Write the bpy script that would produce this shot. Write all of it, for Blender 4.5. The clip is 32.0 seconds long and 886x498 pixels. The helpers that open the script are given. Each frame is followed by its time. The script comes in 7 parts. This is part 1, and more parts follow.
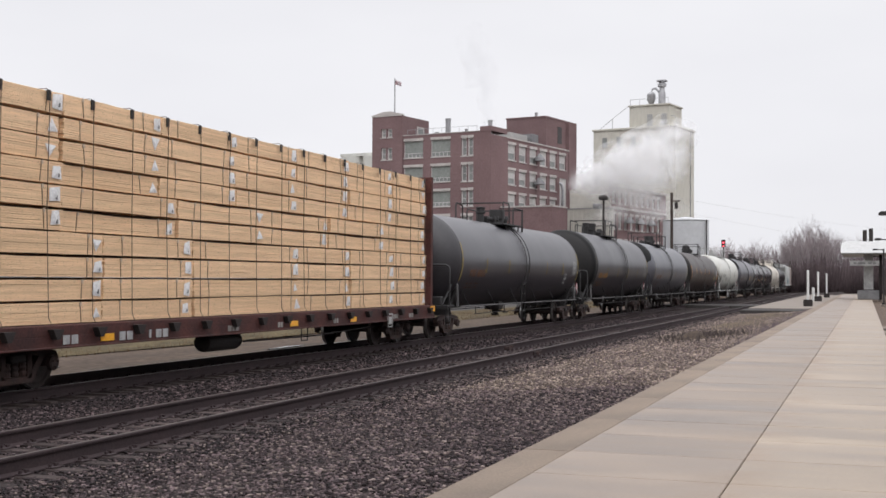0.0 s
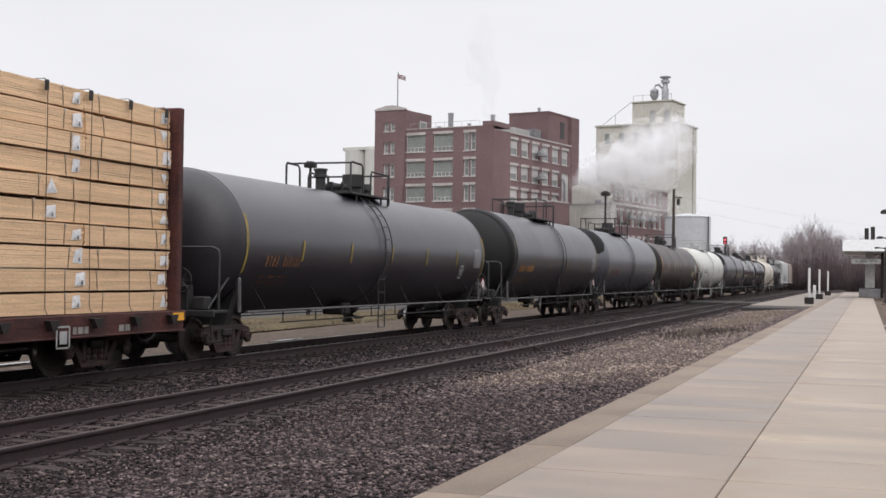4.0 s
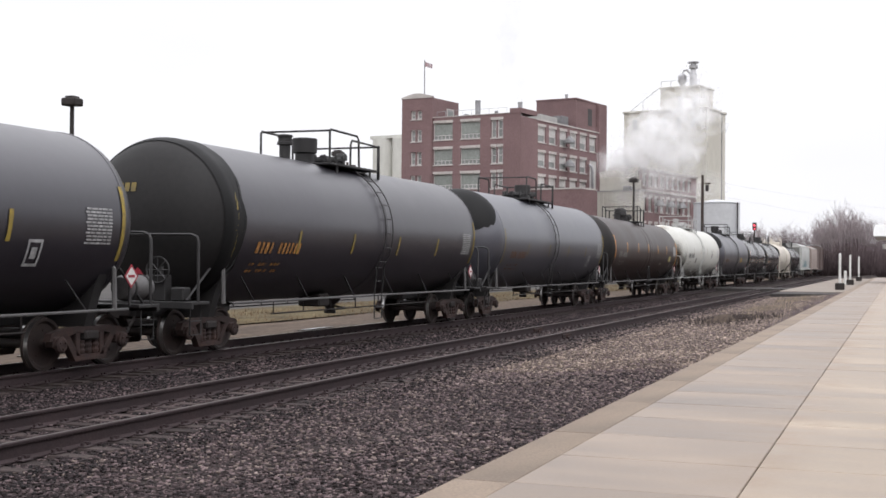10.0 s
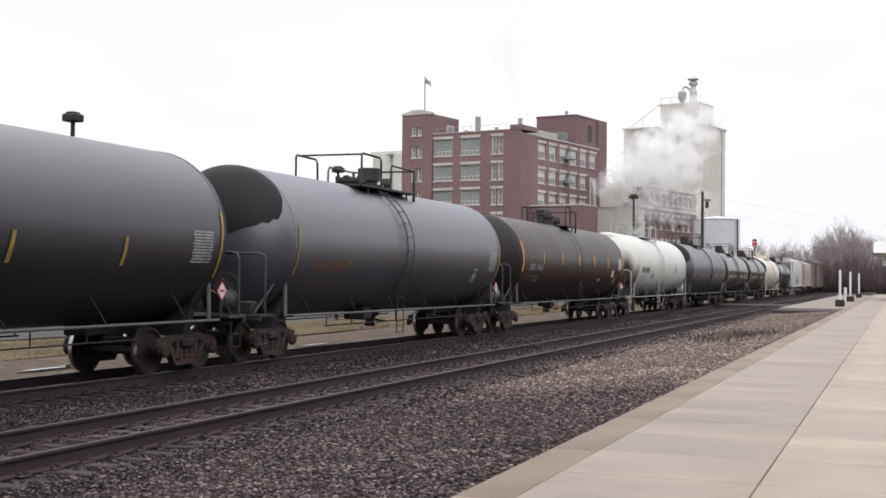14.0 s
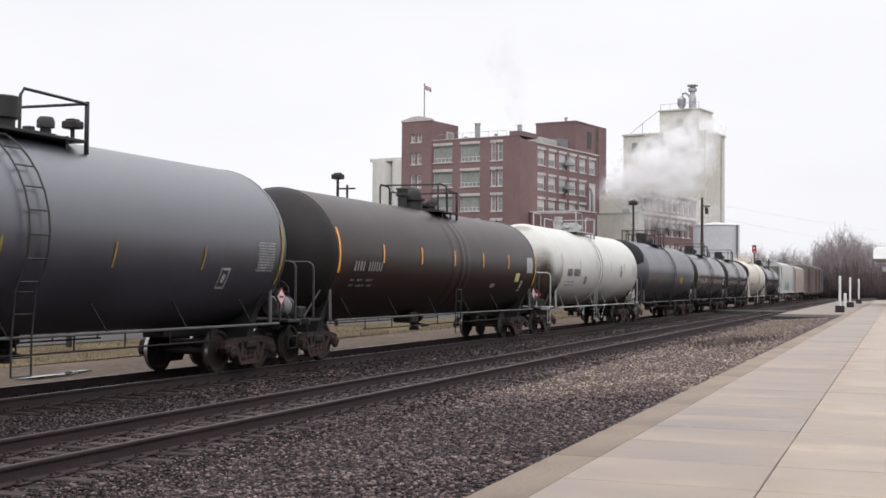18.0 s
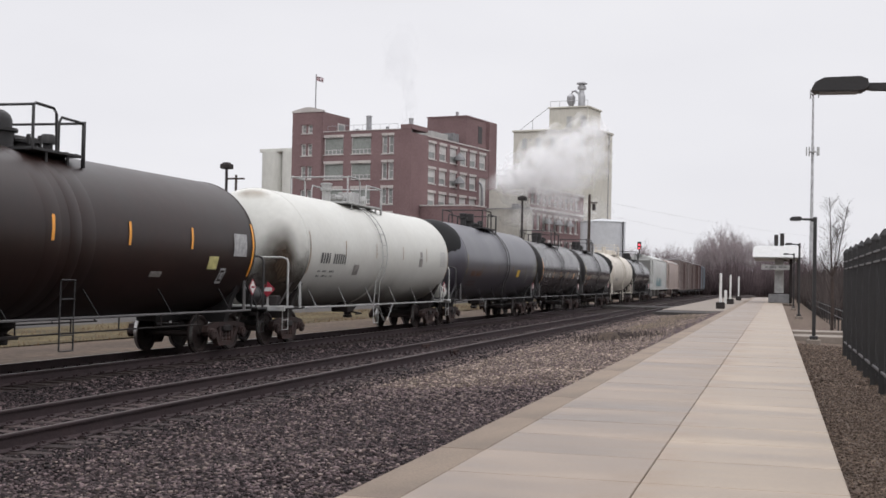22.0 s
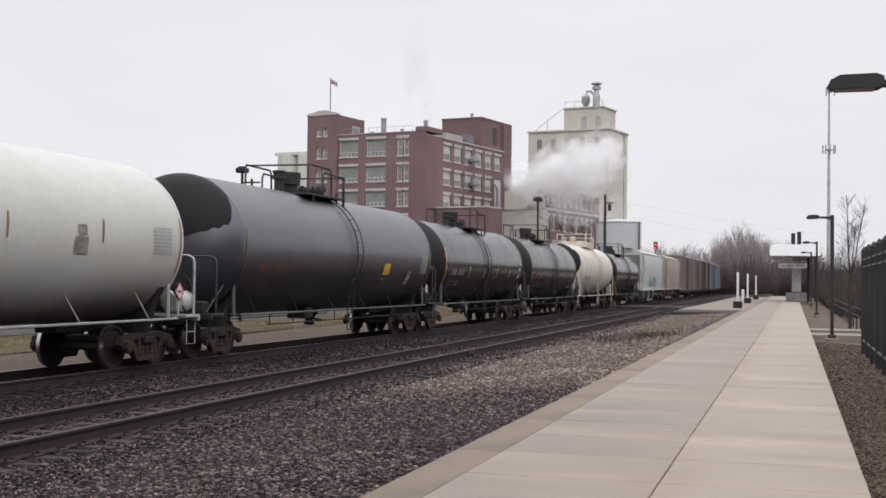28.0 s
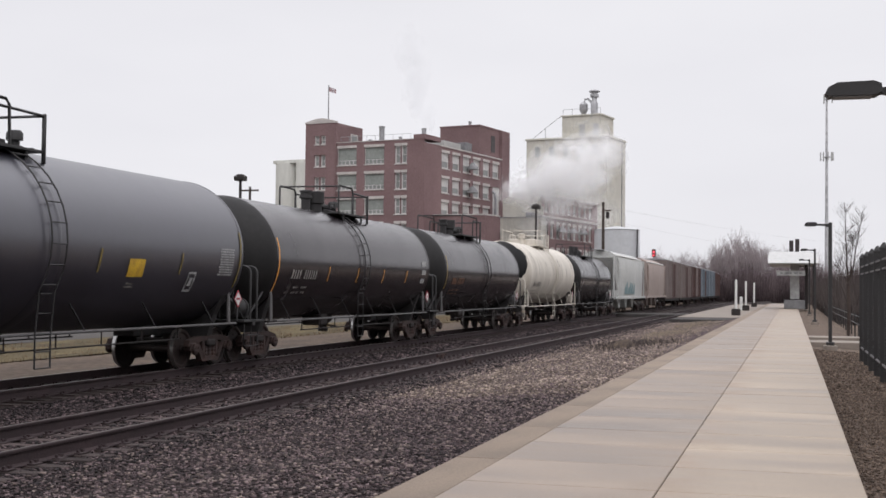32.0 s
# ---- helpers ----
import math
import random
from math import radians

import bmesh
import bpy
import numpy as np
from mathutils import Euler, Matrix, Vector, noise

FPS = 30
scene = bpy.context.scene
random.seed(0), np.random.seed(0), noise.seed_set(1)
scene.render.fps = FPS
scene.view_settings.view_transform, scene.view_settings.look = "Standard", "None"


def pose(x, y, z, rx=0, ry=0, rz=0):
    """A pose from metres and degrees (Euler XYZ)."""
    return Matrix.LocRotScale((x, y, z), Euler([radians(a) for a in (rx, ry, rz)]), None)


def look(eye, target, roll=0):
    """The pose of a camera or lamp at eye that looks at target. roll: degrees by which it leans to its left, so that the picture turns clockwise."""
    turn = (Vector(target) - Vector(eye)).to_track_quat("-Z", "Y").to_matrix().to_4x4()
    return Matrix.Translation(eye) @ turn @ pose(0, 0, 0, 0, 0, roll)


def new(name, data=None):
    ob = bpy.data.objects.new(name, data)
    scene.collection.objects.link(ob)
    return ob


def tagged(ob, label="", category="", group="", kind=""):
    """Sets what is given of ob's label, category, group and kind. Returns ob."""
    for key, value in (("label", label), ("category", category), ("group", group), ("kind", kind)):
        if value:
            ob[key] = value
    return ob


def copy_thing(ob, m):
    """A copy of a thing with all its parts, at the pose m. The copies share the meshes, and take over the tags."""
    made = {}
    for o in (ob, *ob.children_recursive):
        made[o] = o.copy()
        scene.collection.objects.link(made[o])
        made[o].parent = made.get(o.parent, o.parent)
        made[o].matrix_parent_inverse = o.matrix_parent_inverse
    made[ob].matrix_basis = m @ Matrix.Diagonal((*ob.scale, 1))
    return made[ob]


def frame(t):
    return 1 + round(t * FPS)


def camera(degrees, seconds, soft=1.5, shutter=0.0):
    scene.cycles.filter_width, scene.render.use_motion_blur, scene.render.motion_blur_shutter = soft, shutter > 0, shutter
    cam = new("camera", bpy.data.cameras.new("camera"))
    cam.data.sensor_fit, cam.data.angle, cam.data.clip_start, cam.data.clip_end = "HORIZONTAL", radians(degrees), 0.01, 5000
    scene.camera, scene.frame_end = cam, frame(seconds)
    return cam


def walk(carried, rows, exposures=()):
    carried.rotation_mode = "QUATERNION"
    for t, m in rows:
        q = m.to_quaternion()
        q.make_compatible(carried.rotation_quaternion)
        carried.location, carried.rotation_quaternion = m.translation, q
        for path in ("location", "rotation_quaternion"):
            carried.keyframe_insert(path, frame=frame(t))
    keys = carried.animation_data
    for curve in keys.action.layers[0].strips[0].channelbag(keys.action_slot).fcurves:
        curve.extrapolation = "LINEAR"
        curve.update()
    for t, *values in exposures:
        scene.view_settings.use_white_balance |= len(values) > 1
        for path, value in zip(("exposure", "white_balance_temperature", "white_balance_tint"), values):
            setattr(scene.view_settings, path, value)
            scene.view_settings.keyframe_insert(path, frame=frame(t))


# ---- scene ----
# The camera: held by hand on the platform, turning a little, never leaving its spot.
cam = camera(39.5, 32.0, soft=1.6)
EYE = (0.0, 0.0, 1.93)
TURNS = [
    (0, 18.89, 1.43, -0.32), (0.5, 18.77, 1.55, -0.44), (1, 18.83, 1.63, -0.50), (1.5, 19.05, 1.53, -0.50), (2, 19.23, 1.52, -0.17), (2.5, 19.51,
    1.40, -0.20), (3, 19.31, 1.38, -0.46), (3.5, 19.20, 1.41, -0.59), (4, 18.95, 1.17, -0.84), (4.5, 18.49, 0.89, -0.71), (6.5, 19.30, 0.77, -0.43),
    (7, 19.42, 0.71, -0.40), (7.5, 19.43, 0.90, -0.66), (8, 19.70, 0.97, -0.42), (8.5, 19.92, 1.04, -0.36), (9, 20.08, 0.93, -0.78), (9.5, 20.29,
    0.68, -0.66), (10, 20.25, 0.59, -0.50), (10.5, 19.65, 0.81, -0.70), (11, 19.34, 1.01, -0.47), (11.5, 19.38, 1.21, -0.46), (12, 19.56, 1.28,
    -0.48), (12.5, 19.86, 1.15, -0.60), (13, 20.13, 0.95, -0.58), (13.5, 20.11, 1.14, -0.70), (14, 20.25, 1.34, -0.58), (14.5, 20.34, 1.41, -0.61),
    (16.5, 20.35, 1.33, -0.54), (17, 20.12, 1.33, -0.60), (17.5, 20.05, 1.62, -0.57), (18, 20.24, 1.64, -0.49), (18.5, 19.69, 1.10, -0.71), (19,
    18.94, 0.79, -0.80), (19.5, 18.00, 0.88, -1.04), (20, 17.05, 1.33, -1.24), (20.5, 16.02, 1.40, -1.37), (21, 15.35, 1.30, -1.52), (21.5, 15.20,
    1.33, -1.40), (22, 15.10, 1.39, -1.19), (22.5, 15.07, 1.47, -1.03), (23, 15.15, 1.49, -1.08), (23.5, 15.12, 1.53, -1.06), (24, 15.25, 1.72,
    -0.74), (24.5, 15.47, 2.01, -0.75), (25, 15.65, 2.04, -0.72), (25.5, 15.87, 1.64, -0.96), (27.5, 15.81, 1.50, -0.70), (28, 15.85, 1.46, -0.67),
    (28.5, 15.81, 1.40, -0.76), (29, 15.83, 1.24, -0.72), (29.5, 15.66, 1.35, -0.38), (30, 15.81, 1.77, -0.39), (30.5, 15.94, 1.91, -0.52), (31,
    15.89, 1.72, -0.59), (31.5, 15.83, 1.68, -0.73), (32, 15.77, 1.82, -0.60)
]
EXPOSURES = [(0, 0.14, 6450, 14), (4.5, 0.14, 6450, 14), (7, 0.28, 6450, 14), (8, 0.27, 6450, 14), (10, 0.37, 6450, 14), (14, 0.35, 6450, 14), (17, 0.34, 6450, 14), (18, 0.28, 6450, 14), (19.3, 0.21, 6450, 14), (20.3, 0.12, 6450, 14), (21, 0.09, 6450, 14), (23, 0.08, 6450, 15), (32, 0.08, 6450, 15)]
walk(cam, [(t, pose(*EYE, 90 + pitch, roll, yaw)) for t, yaw, pitch, roll in TURNS], EXPOSURES)


def advance(t):
    """How far the train has rolled towards the viewer since the start, in metres."""
    q = t / 32.0
    return 122.328 * q + 3.897 * q ** 2 + -0.511 * q ** 3 + -0.375 * q ** 4


# ---- light: a bright, even, overcast sky with a weak, very wide sun ----
world = bpy.data.worlds.new("overcast_sky")
scene.world = world
world.use_nodes = True
wn, wl = world.node_tree.nodes, world.node_tree.links
wn.clear()
w_out, w_bg = wn.new("ShaderNodeOutputWorld"), wn.new("ShaderNodeBackground")
w_sky, w_hsv, w_mix = wn.new("ShaderNodeTexSky"), wn.new("ShaderNodeHueSaturation"), wn.new("ShaderNodeMixRGB")
w_sky.sky_type, w_sky.sun_disc = "NISHITA", False
w_sky.sun_elevation, w_sky.sun_rotation = radians(38), radians(150)
w_hsv.inputs["Saturation"].default_value, w_hsv.inputs["Value"].default_value = 0.12, 0.10
w_co, w_map, w_noise, w_ramp = (wn.new("ShaderNodeTexCoord"), wn.new("ShaderNodeMapping"), wn.new("ShaderNodeTexNoise"), wn.new("ShaderNodeValToRGB"))
w_map.inputs["Scale"].default_value = (1.4, 1.4, 4.0)
w_noise.inputs["Scale"].default_value, w_noise.inputs["Detail"].default_value = 1.6, 4.0
w_ramp.color_ramp.elements[0].position, w_ramp.color_ramp.elements[1].position = 0.25, 0.75
w_ramp.color_ramp.elements[0].color, w_ramp.color_ramp.elements[1].color = (0.848, 0.866, 0.886, 1), (0.968, 0.988, 0.994, 1)
w_mix.inputs["Fac"].default_value = 0.85
wl.new(w_co.outputs["Generated"], w_map.inputs["Vector"])
wl.new(w_map.outputs["Vector"], w_noise.inputs["Vector"])
wl.new(w_noise.outputs["Fac"], w_ramp.inputs["Fac"])
wl.new(w_sky.outputs["Color"], w_hsv.inputs["Color"])
wl.new(w_hsv.outputs["Color"], w_mix.inputs["Color1"])
wl.new(w_ramp.outputs["Color"], w_mix.inputs["Color2"])
# an overcast sky is about twice as bright overhead as at the horizon
w_sep, w_rise = wn.new("ShaderNodeSeparateXYZ"), wn.new("ShaderNodeMapRange")
w_rise.inputs["From Min"].default_value, w_rise.inputs["From Max"].default_value = 0.25, 1.0
w_rise.inputs["To Min"].default_value, w_rise.inputs["To Max"].default_value = 0.89, 2.55
wl.new(w_co.outputs["Generated"], w_sep.inputs["Vector"])
wl.new(w_sep.outputs["Z"], w_rise.inputs["Value"])
wl.new(w_rise.outputs["Result"], w_bg.inputs["Strength"])
wl.new(w_mix.outputs["Color"], w_bg.inputs["Color"])
wl.new(w_bg.outputs["Background"], w_out.inputs["Surface"])
sun = new("sun", bpy.data.lights.new("sun", "SUN"))
sun.data.energy, sun.data.angle, sun.data.color = 0.5, radians(40), (1.0, 0.97, 0.93)
sun.matrix_basis = look((40, -60, 70), (0, 0, 0))


# ---- materials ----
def material(name, base, rough=0.8, metal=0.0, other=None, coarse=0.6, amount=0.35, fine=30.0, grain=0.15, bump=0.15, depth=0.01, stretch=(1, 1, 1), per_object=0.0, per_island=0.0, spec=0.5, spots=0.0, edge=None, ior=1.5, gloss=0.12, sheen=(1, 1, 1)):
    """A worn surface: two colours mixed by coarse stains, fine grain on top, and relief from the grain. Sizes in cycles per metre."""
    m = bpy.data.materials.new(name)
    m.use_nodes = True
    n, l = m.node_tree.nodes, m.node_tree.links
    b = n["Principled BSDF"]
    b.inputs["Roughness"].default_value, b.inputs["Metallic"].default_value = rough, metal
    b.inputs["Specular IOR Level"].default_value, b.inputs["IOR"].default_value = spec, ior
    b.inputs["Specular Tint"].default_value = (*sheen, 1)
    co, mp = n.new("ShaderNodeTexCoord"), n.new("ShaderNodeMapping")
    mp.inputs["Scale"].default_value = stretch
    l.new(co.outputs["Object"], mp.inputs["Vector"])
    big, small = n.new("ShaderNodeTexNoise"), n.new("ShaderNodeTexNoise")
    big.inputs["Scale"].default_value, big.inputs["Detail"].default_value, big.inputs["Roughness"].default_value = coarse, 6.0, 0.6
    small.inputs["Scale"].default_value, small.inputs["Detail"].default_value = fine, 5.0
    l.new(mp.outputs["Vector"], big.inputs["Vector"])
    l.new(mp.outputs["Vector"], small.inputs["Vector"])
    other = other or tuple(c * (1 - amount) for c in base)
    ramp = n.new("ShaderNodeValToRGB")
    ramp.color_ramp.elements[0].position, ramp.color_ramp.elements[1].position = 0.36, 0.66
    ramp.color_ramp.elements[0].color, ramp.color_ramp.elements[1].color = (*other, 1), (*base, 1)
    l.new(big.outputs["Fac"], ramp.inputs["Fac"])
    span = n.new("ShaderNodeMapRange")
    span.inputs["From Min"].default_value, span.inputs["From Max"].default_value = 0.3, 0.7
    span.inputs["To Min"].default_value, span.inputs["To Max"].default_value = 1 - grain, 1 + grain
    l.new(small.outputs["Fac"], span.inputs["Value"])
    colour, factor = ramp.outputs["Color"], span.outputs["Result"]
    for strength, node, socket in ((per_object, "ShaderNodeObjectInfo", "Random"), (per_island, "ShaderNodeNewGeometry", "Random Per Island")):
        if strength:
            src, rng, mul = n.new(node), n.new("ShaderNodeMapRange"), n.new("ShaderNodeMath")
            rng.inputs["To Min"].default_value, rng.inputs["To Max"].default_value = 1 - strength, 1 + strength
            if strength > 0.8:
                # a few bright pieces among many dark ones
                rng.interpolation_type = "SMOOTHERSTEP"
                rng.inputs["From Min"].default_value = 0.40
                rng.inputs["To Min"].default_value, rng.inputs["To Max"].default_value = 0.45, 1.0 + strength * 0.85
            mul.operation = "MULTIPLY"
            l.new(src.outputs[socket], rng.inputs["Value"])
            l.new(rng.outputs["Result"], mul.inputs[0])
            l.new(factor, mul.inputs[1])
            factor = mul.outputs["Value"]
    if edge:
        # dirt that has crept in along one edge of the piece: (colour, from, to) along its own x
        ex, er, em, ec, en, ea = (n.new("ShaderNodeSeparateXYZ"), n.new("ShaderNodeMapRange"), n.new("ShaderNodeMixRGB"), n.new("ShaderNodeMath"), n.new("ShaderNodeTexNoise"), n.new("ShaderNodeMapRange"))
        l.new(co.outputs["Object"], ex.inputs["Vector"])
        er.interpolation_type = "SMOOTHSTEP"
        er.inputs["From Min"].default_value, er.inputs["From Max"].default_value = edge[1], edge[2]
        er.inputs["To Min"].default_value, er.inputs["To Max"].default_value = 0.9, 0.0
        en.inputs["Scale"].default_value, en.inputs["Detail"].default_value = 1.7, 5.0
        info, shift = n.new("ShaderNodeObjectInfo"), n.new("ShaderNodeVectorMath")
        l.new(co.outputs["Object"], shift.inputs[0])
        l.new(info.outputs["Location"], shift.inputs[1])
        l.new(shift.outputs["Vector"], en.inputs["Vector"])
        l.new(shift.outputs["Vector"], mp.inputs["Vector"])
        ea.inputs["From Min"].default_value, ea.inputs["From Max"].default_value = 0.35, 0.65
        l.new(en.outputs["Fac"], ea.inputs["Value"])
        ec.operation = "MULTIPLY"
        l.new(ex.outputs["X"], er.inputs["Value"])
        l.new(er.outputs["Result"], ec.inputs[0])
        l.new(ea.outputs["Result"], ec.inputs[1])
        l.new(ec.outputs["Value"], em.inputs["Fac"])
        em.inputs["Color2"].default_value = (*edge[0], 1)
        l.new(colour, em.inputs["Color1"])
        colour = em.outputs["Color"]
    if spots:
        # knots: small dark ovals, few and scattered
        ks, km, kc, kv, kr, kk = n.new("ShaderNodeSeparateXYZ"), n.new("ShaderNodeMapping"), n.new("ShaderNodeCombineXYZ"), n.new("ShaderNodeTexVoronoi"), n.new("ShaderNodeMapRange"), n.new("ShaderNodeMath")
        kv.voronoi_dimensions = "2D"
        km.inputs["Scale"].default_value = (1.0, 1.3, 4.4)
        kr.inputs["From Min"].default_value, kr.inputs["From Max"].default_value = 0.04, 0.10
        kr.inputs["To Min"].default_value, kr.inputs["To Max"].default_value = 1 - spots, 1.0
        kk.operation = "MULTIPLY"
        l.new(co.outputs["Object"], km.inputs["Vector"])
        l.new(km.outputs["Vector"], ks.inputs["Vector"])
        l.new(ks.outputs["Y"], kc.inputs["X"])
        l.new(ks.outputs["Z"], kc.inputs["Y"])
        l.new(kc.outputs["Vector"], kv.inputs["Vector"])
        l.new(kv.outputs["Distance"], kr.inputs["Value"])
        l.new(kr.outputs["Result"], kk.inputs[0])
        l.new(factor, kk.inputs[1])
        factor = kk.outputs["Value"]
    mult = n.new("ShaderNodeVectorMath")
    mult.operation = "SCALE"
    l.new(colour, mult.inputs[0])
    l.new(factor, mult.inputs["Scale"])
    l.new(mult.outputs["Vector"], b.inputs["Base Color"])
    rr = n.new("ShaderNodeMapRange")
    rr.inputs["To Min"].default_value, rr.inputs["To Max"].default_value = max(0.05, rough - gloss), min(1.0, rough + gloss)
    l.new(big.outputs["Fac"], rr.inputs["Value"])
    l.new(rr.outputs["Result"], b.inputs["Roughness"])
    if bump:
        bp = n.new("ShaderNodeBump")
        bp.inputs["Strength"].default_value, bp.inputs["Distance"].default_value = bump, depth
        l.new(small.outputs["Fac"], bp.inputs["Height"])
        l.new(bp.outputs["Normal"], b.inputs["Normal"])
    return m


def smudge(name, colour, strength):
    """A soft-edged stain: opaque in the middle of its patch, fading to nothing at the rim."""
    m = material(name, colour, 0.8, coarse=1.5, fine=12)
    n, l = m.node_tree.nodes, m.node_tree.links
    co, sub, length, rim, cloud, mul = (n.new("ShaderNodeTexCoord"), n.new("ShaderNodeVectorMath"), n.new("ShaderNodeVectorMath"), n.new("ShaderNodeMapRange"), n.new("ShaderNodeTexNoise"), n.new("ShaderNodeMath"))
    sub.operation, length.operation, mul.operation = "SUBTRACT", "LENGTH", "MULTIPLY"
    sub.inputs[1].default_value = (0.5, 0.5, 0.5)
    rim.interpolation_type = "SMOOTHSTEP"
    rim.inputs["From Min"].default_value, rim.inputs["From Max"].default_value = 0.12, 0.52
    rim.inputs["To Min"].default_value, rim.inputs["To Max"].default_value = strength, 0.0
    cloud.inputs["Scale"].default_value, cloud.inputs["Detail"].default_value = 1.6, 5.0
    l.new(co.outputs["Generated"], sub.inputs[0])
    l.new(sub.outputs["Vector"], length.inputs[0])
    l.new(length.outputs["Value"], rim.inputs["Value"])
    l.new(co.outputs["Object"], cloud.inputs["Vector"])
    l.new(rim.outputs["Result"], mul.inputs[0])
    l.new(cloud.outputs["Fac"], mul.inputs[1])
    l.new(mul.outputs["Value"], n["Principled BSDF"].inputs["Alpha"])
    return m


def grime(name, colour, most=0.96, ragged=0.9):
    """Dirt, and belly shading: thick at the foot of its patch, thinning upwards in ragged patches."""
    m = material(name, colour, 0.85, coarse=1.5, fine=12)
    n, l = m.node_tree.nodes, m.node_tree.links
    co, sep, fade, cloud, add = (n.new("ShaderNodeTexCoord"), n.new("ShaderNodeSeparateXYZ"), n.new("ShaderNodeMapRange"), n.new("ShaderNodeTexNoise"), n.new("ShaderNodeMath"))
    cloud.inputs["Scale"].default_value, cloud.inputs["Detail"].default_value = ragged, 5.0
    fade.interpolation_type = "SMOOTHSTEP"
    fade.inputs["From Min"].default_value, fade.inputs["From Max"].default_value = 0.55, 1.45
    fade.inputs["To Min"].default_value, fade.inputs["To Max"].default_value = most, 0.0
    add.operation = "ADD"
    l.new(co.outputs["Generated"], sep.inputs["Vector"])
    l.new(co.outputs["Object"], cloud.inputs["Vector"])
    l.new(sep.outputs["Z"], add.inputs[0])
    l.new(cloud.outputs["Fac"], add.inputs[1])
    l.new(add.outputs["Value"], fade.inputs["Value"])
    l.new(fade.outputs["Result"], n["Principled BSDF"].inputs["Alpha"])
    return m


def glowing(name, colour, strength):
    m = bpy.data.materials.new(name)
    m.use_nodes = True
    b = m.node_tree.nodes["Principled BSDF"]
    b.inputs["Base Color"].default_value = (*colour, 1)
    b.inputs["Emission Color"].default_value, b.inputs["Emission Strength"].default_value = (*colour, 1), strength
    return m


def vapour(name, colour, alpha, low, high, scale):
    """Thin vapour: a scattering skin that lets most light through."""
    m = bpy.data.materials.new(name)
    m.use_nodes = True
    n, l = m.node_tree.nodes, m.node_tree.links
    n.clear()
    out, mix, clear, white, beyond, both = (n.new("ShaderNodeOutputMaterial"), n.new("ShaderNodeMixShader"), n.new("ShaderNodeBsdfTransparent"), n.new("ShaderNodeBsdfDiffuse"), n.new("ShaderNodeBsdfTranslucent"), n.new("ShaderNodeMixShader"))
    cloud, rng, co = n.new("ShaderNodeTexNoise"), n.new("ShaderNodeMapRange"), n.new("ShaderNodeTexCoord")
    white.inputs["Color"].default_value = beyond.inputs["Color"].default_value = (*colour, 1)
    both.inputs["Fac"].default_value = 0.6
    cloud.inputs["Scale"].default_value, cloud.inputs["Detail"].default_value = scale, 4.0
    rng.inputs["From Min"].default_value, rng.inputs["From Max"].default_value = low, high
    rng.inputs["To Min"].default_value, rng.inputs["To Max"].default_value = 0.0, alpha * 2.2
    l.new(co.outputs["Object"], cloud.inputs["Vector"])
    l.new(cloud.outputs["Fac"], rng.inputs["Value"])
    l.new(rng.outputs["Result"], mix.inputs["Fac"])
    l.new(clear.outputs["BSDF"], mix.inputs[1])
    l.new(white.outputs["BSDF"], both.inputs[1])
    l.new(beyond.outputs["BSDF"], both.inputs[2])
    l.new(both.outputs["Shader"], mix.inputs[2])
    l.new(mix.outputs["Shader"], out.inputs["Surface"])
    return m


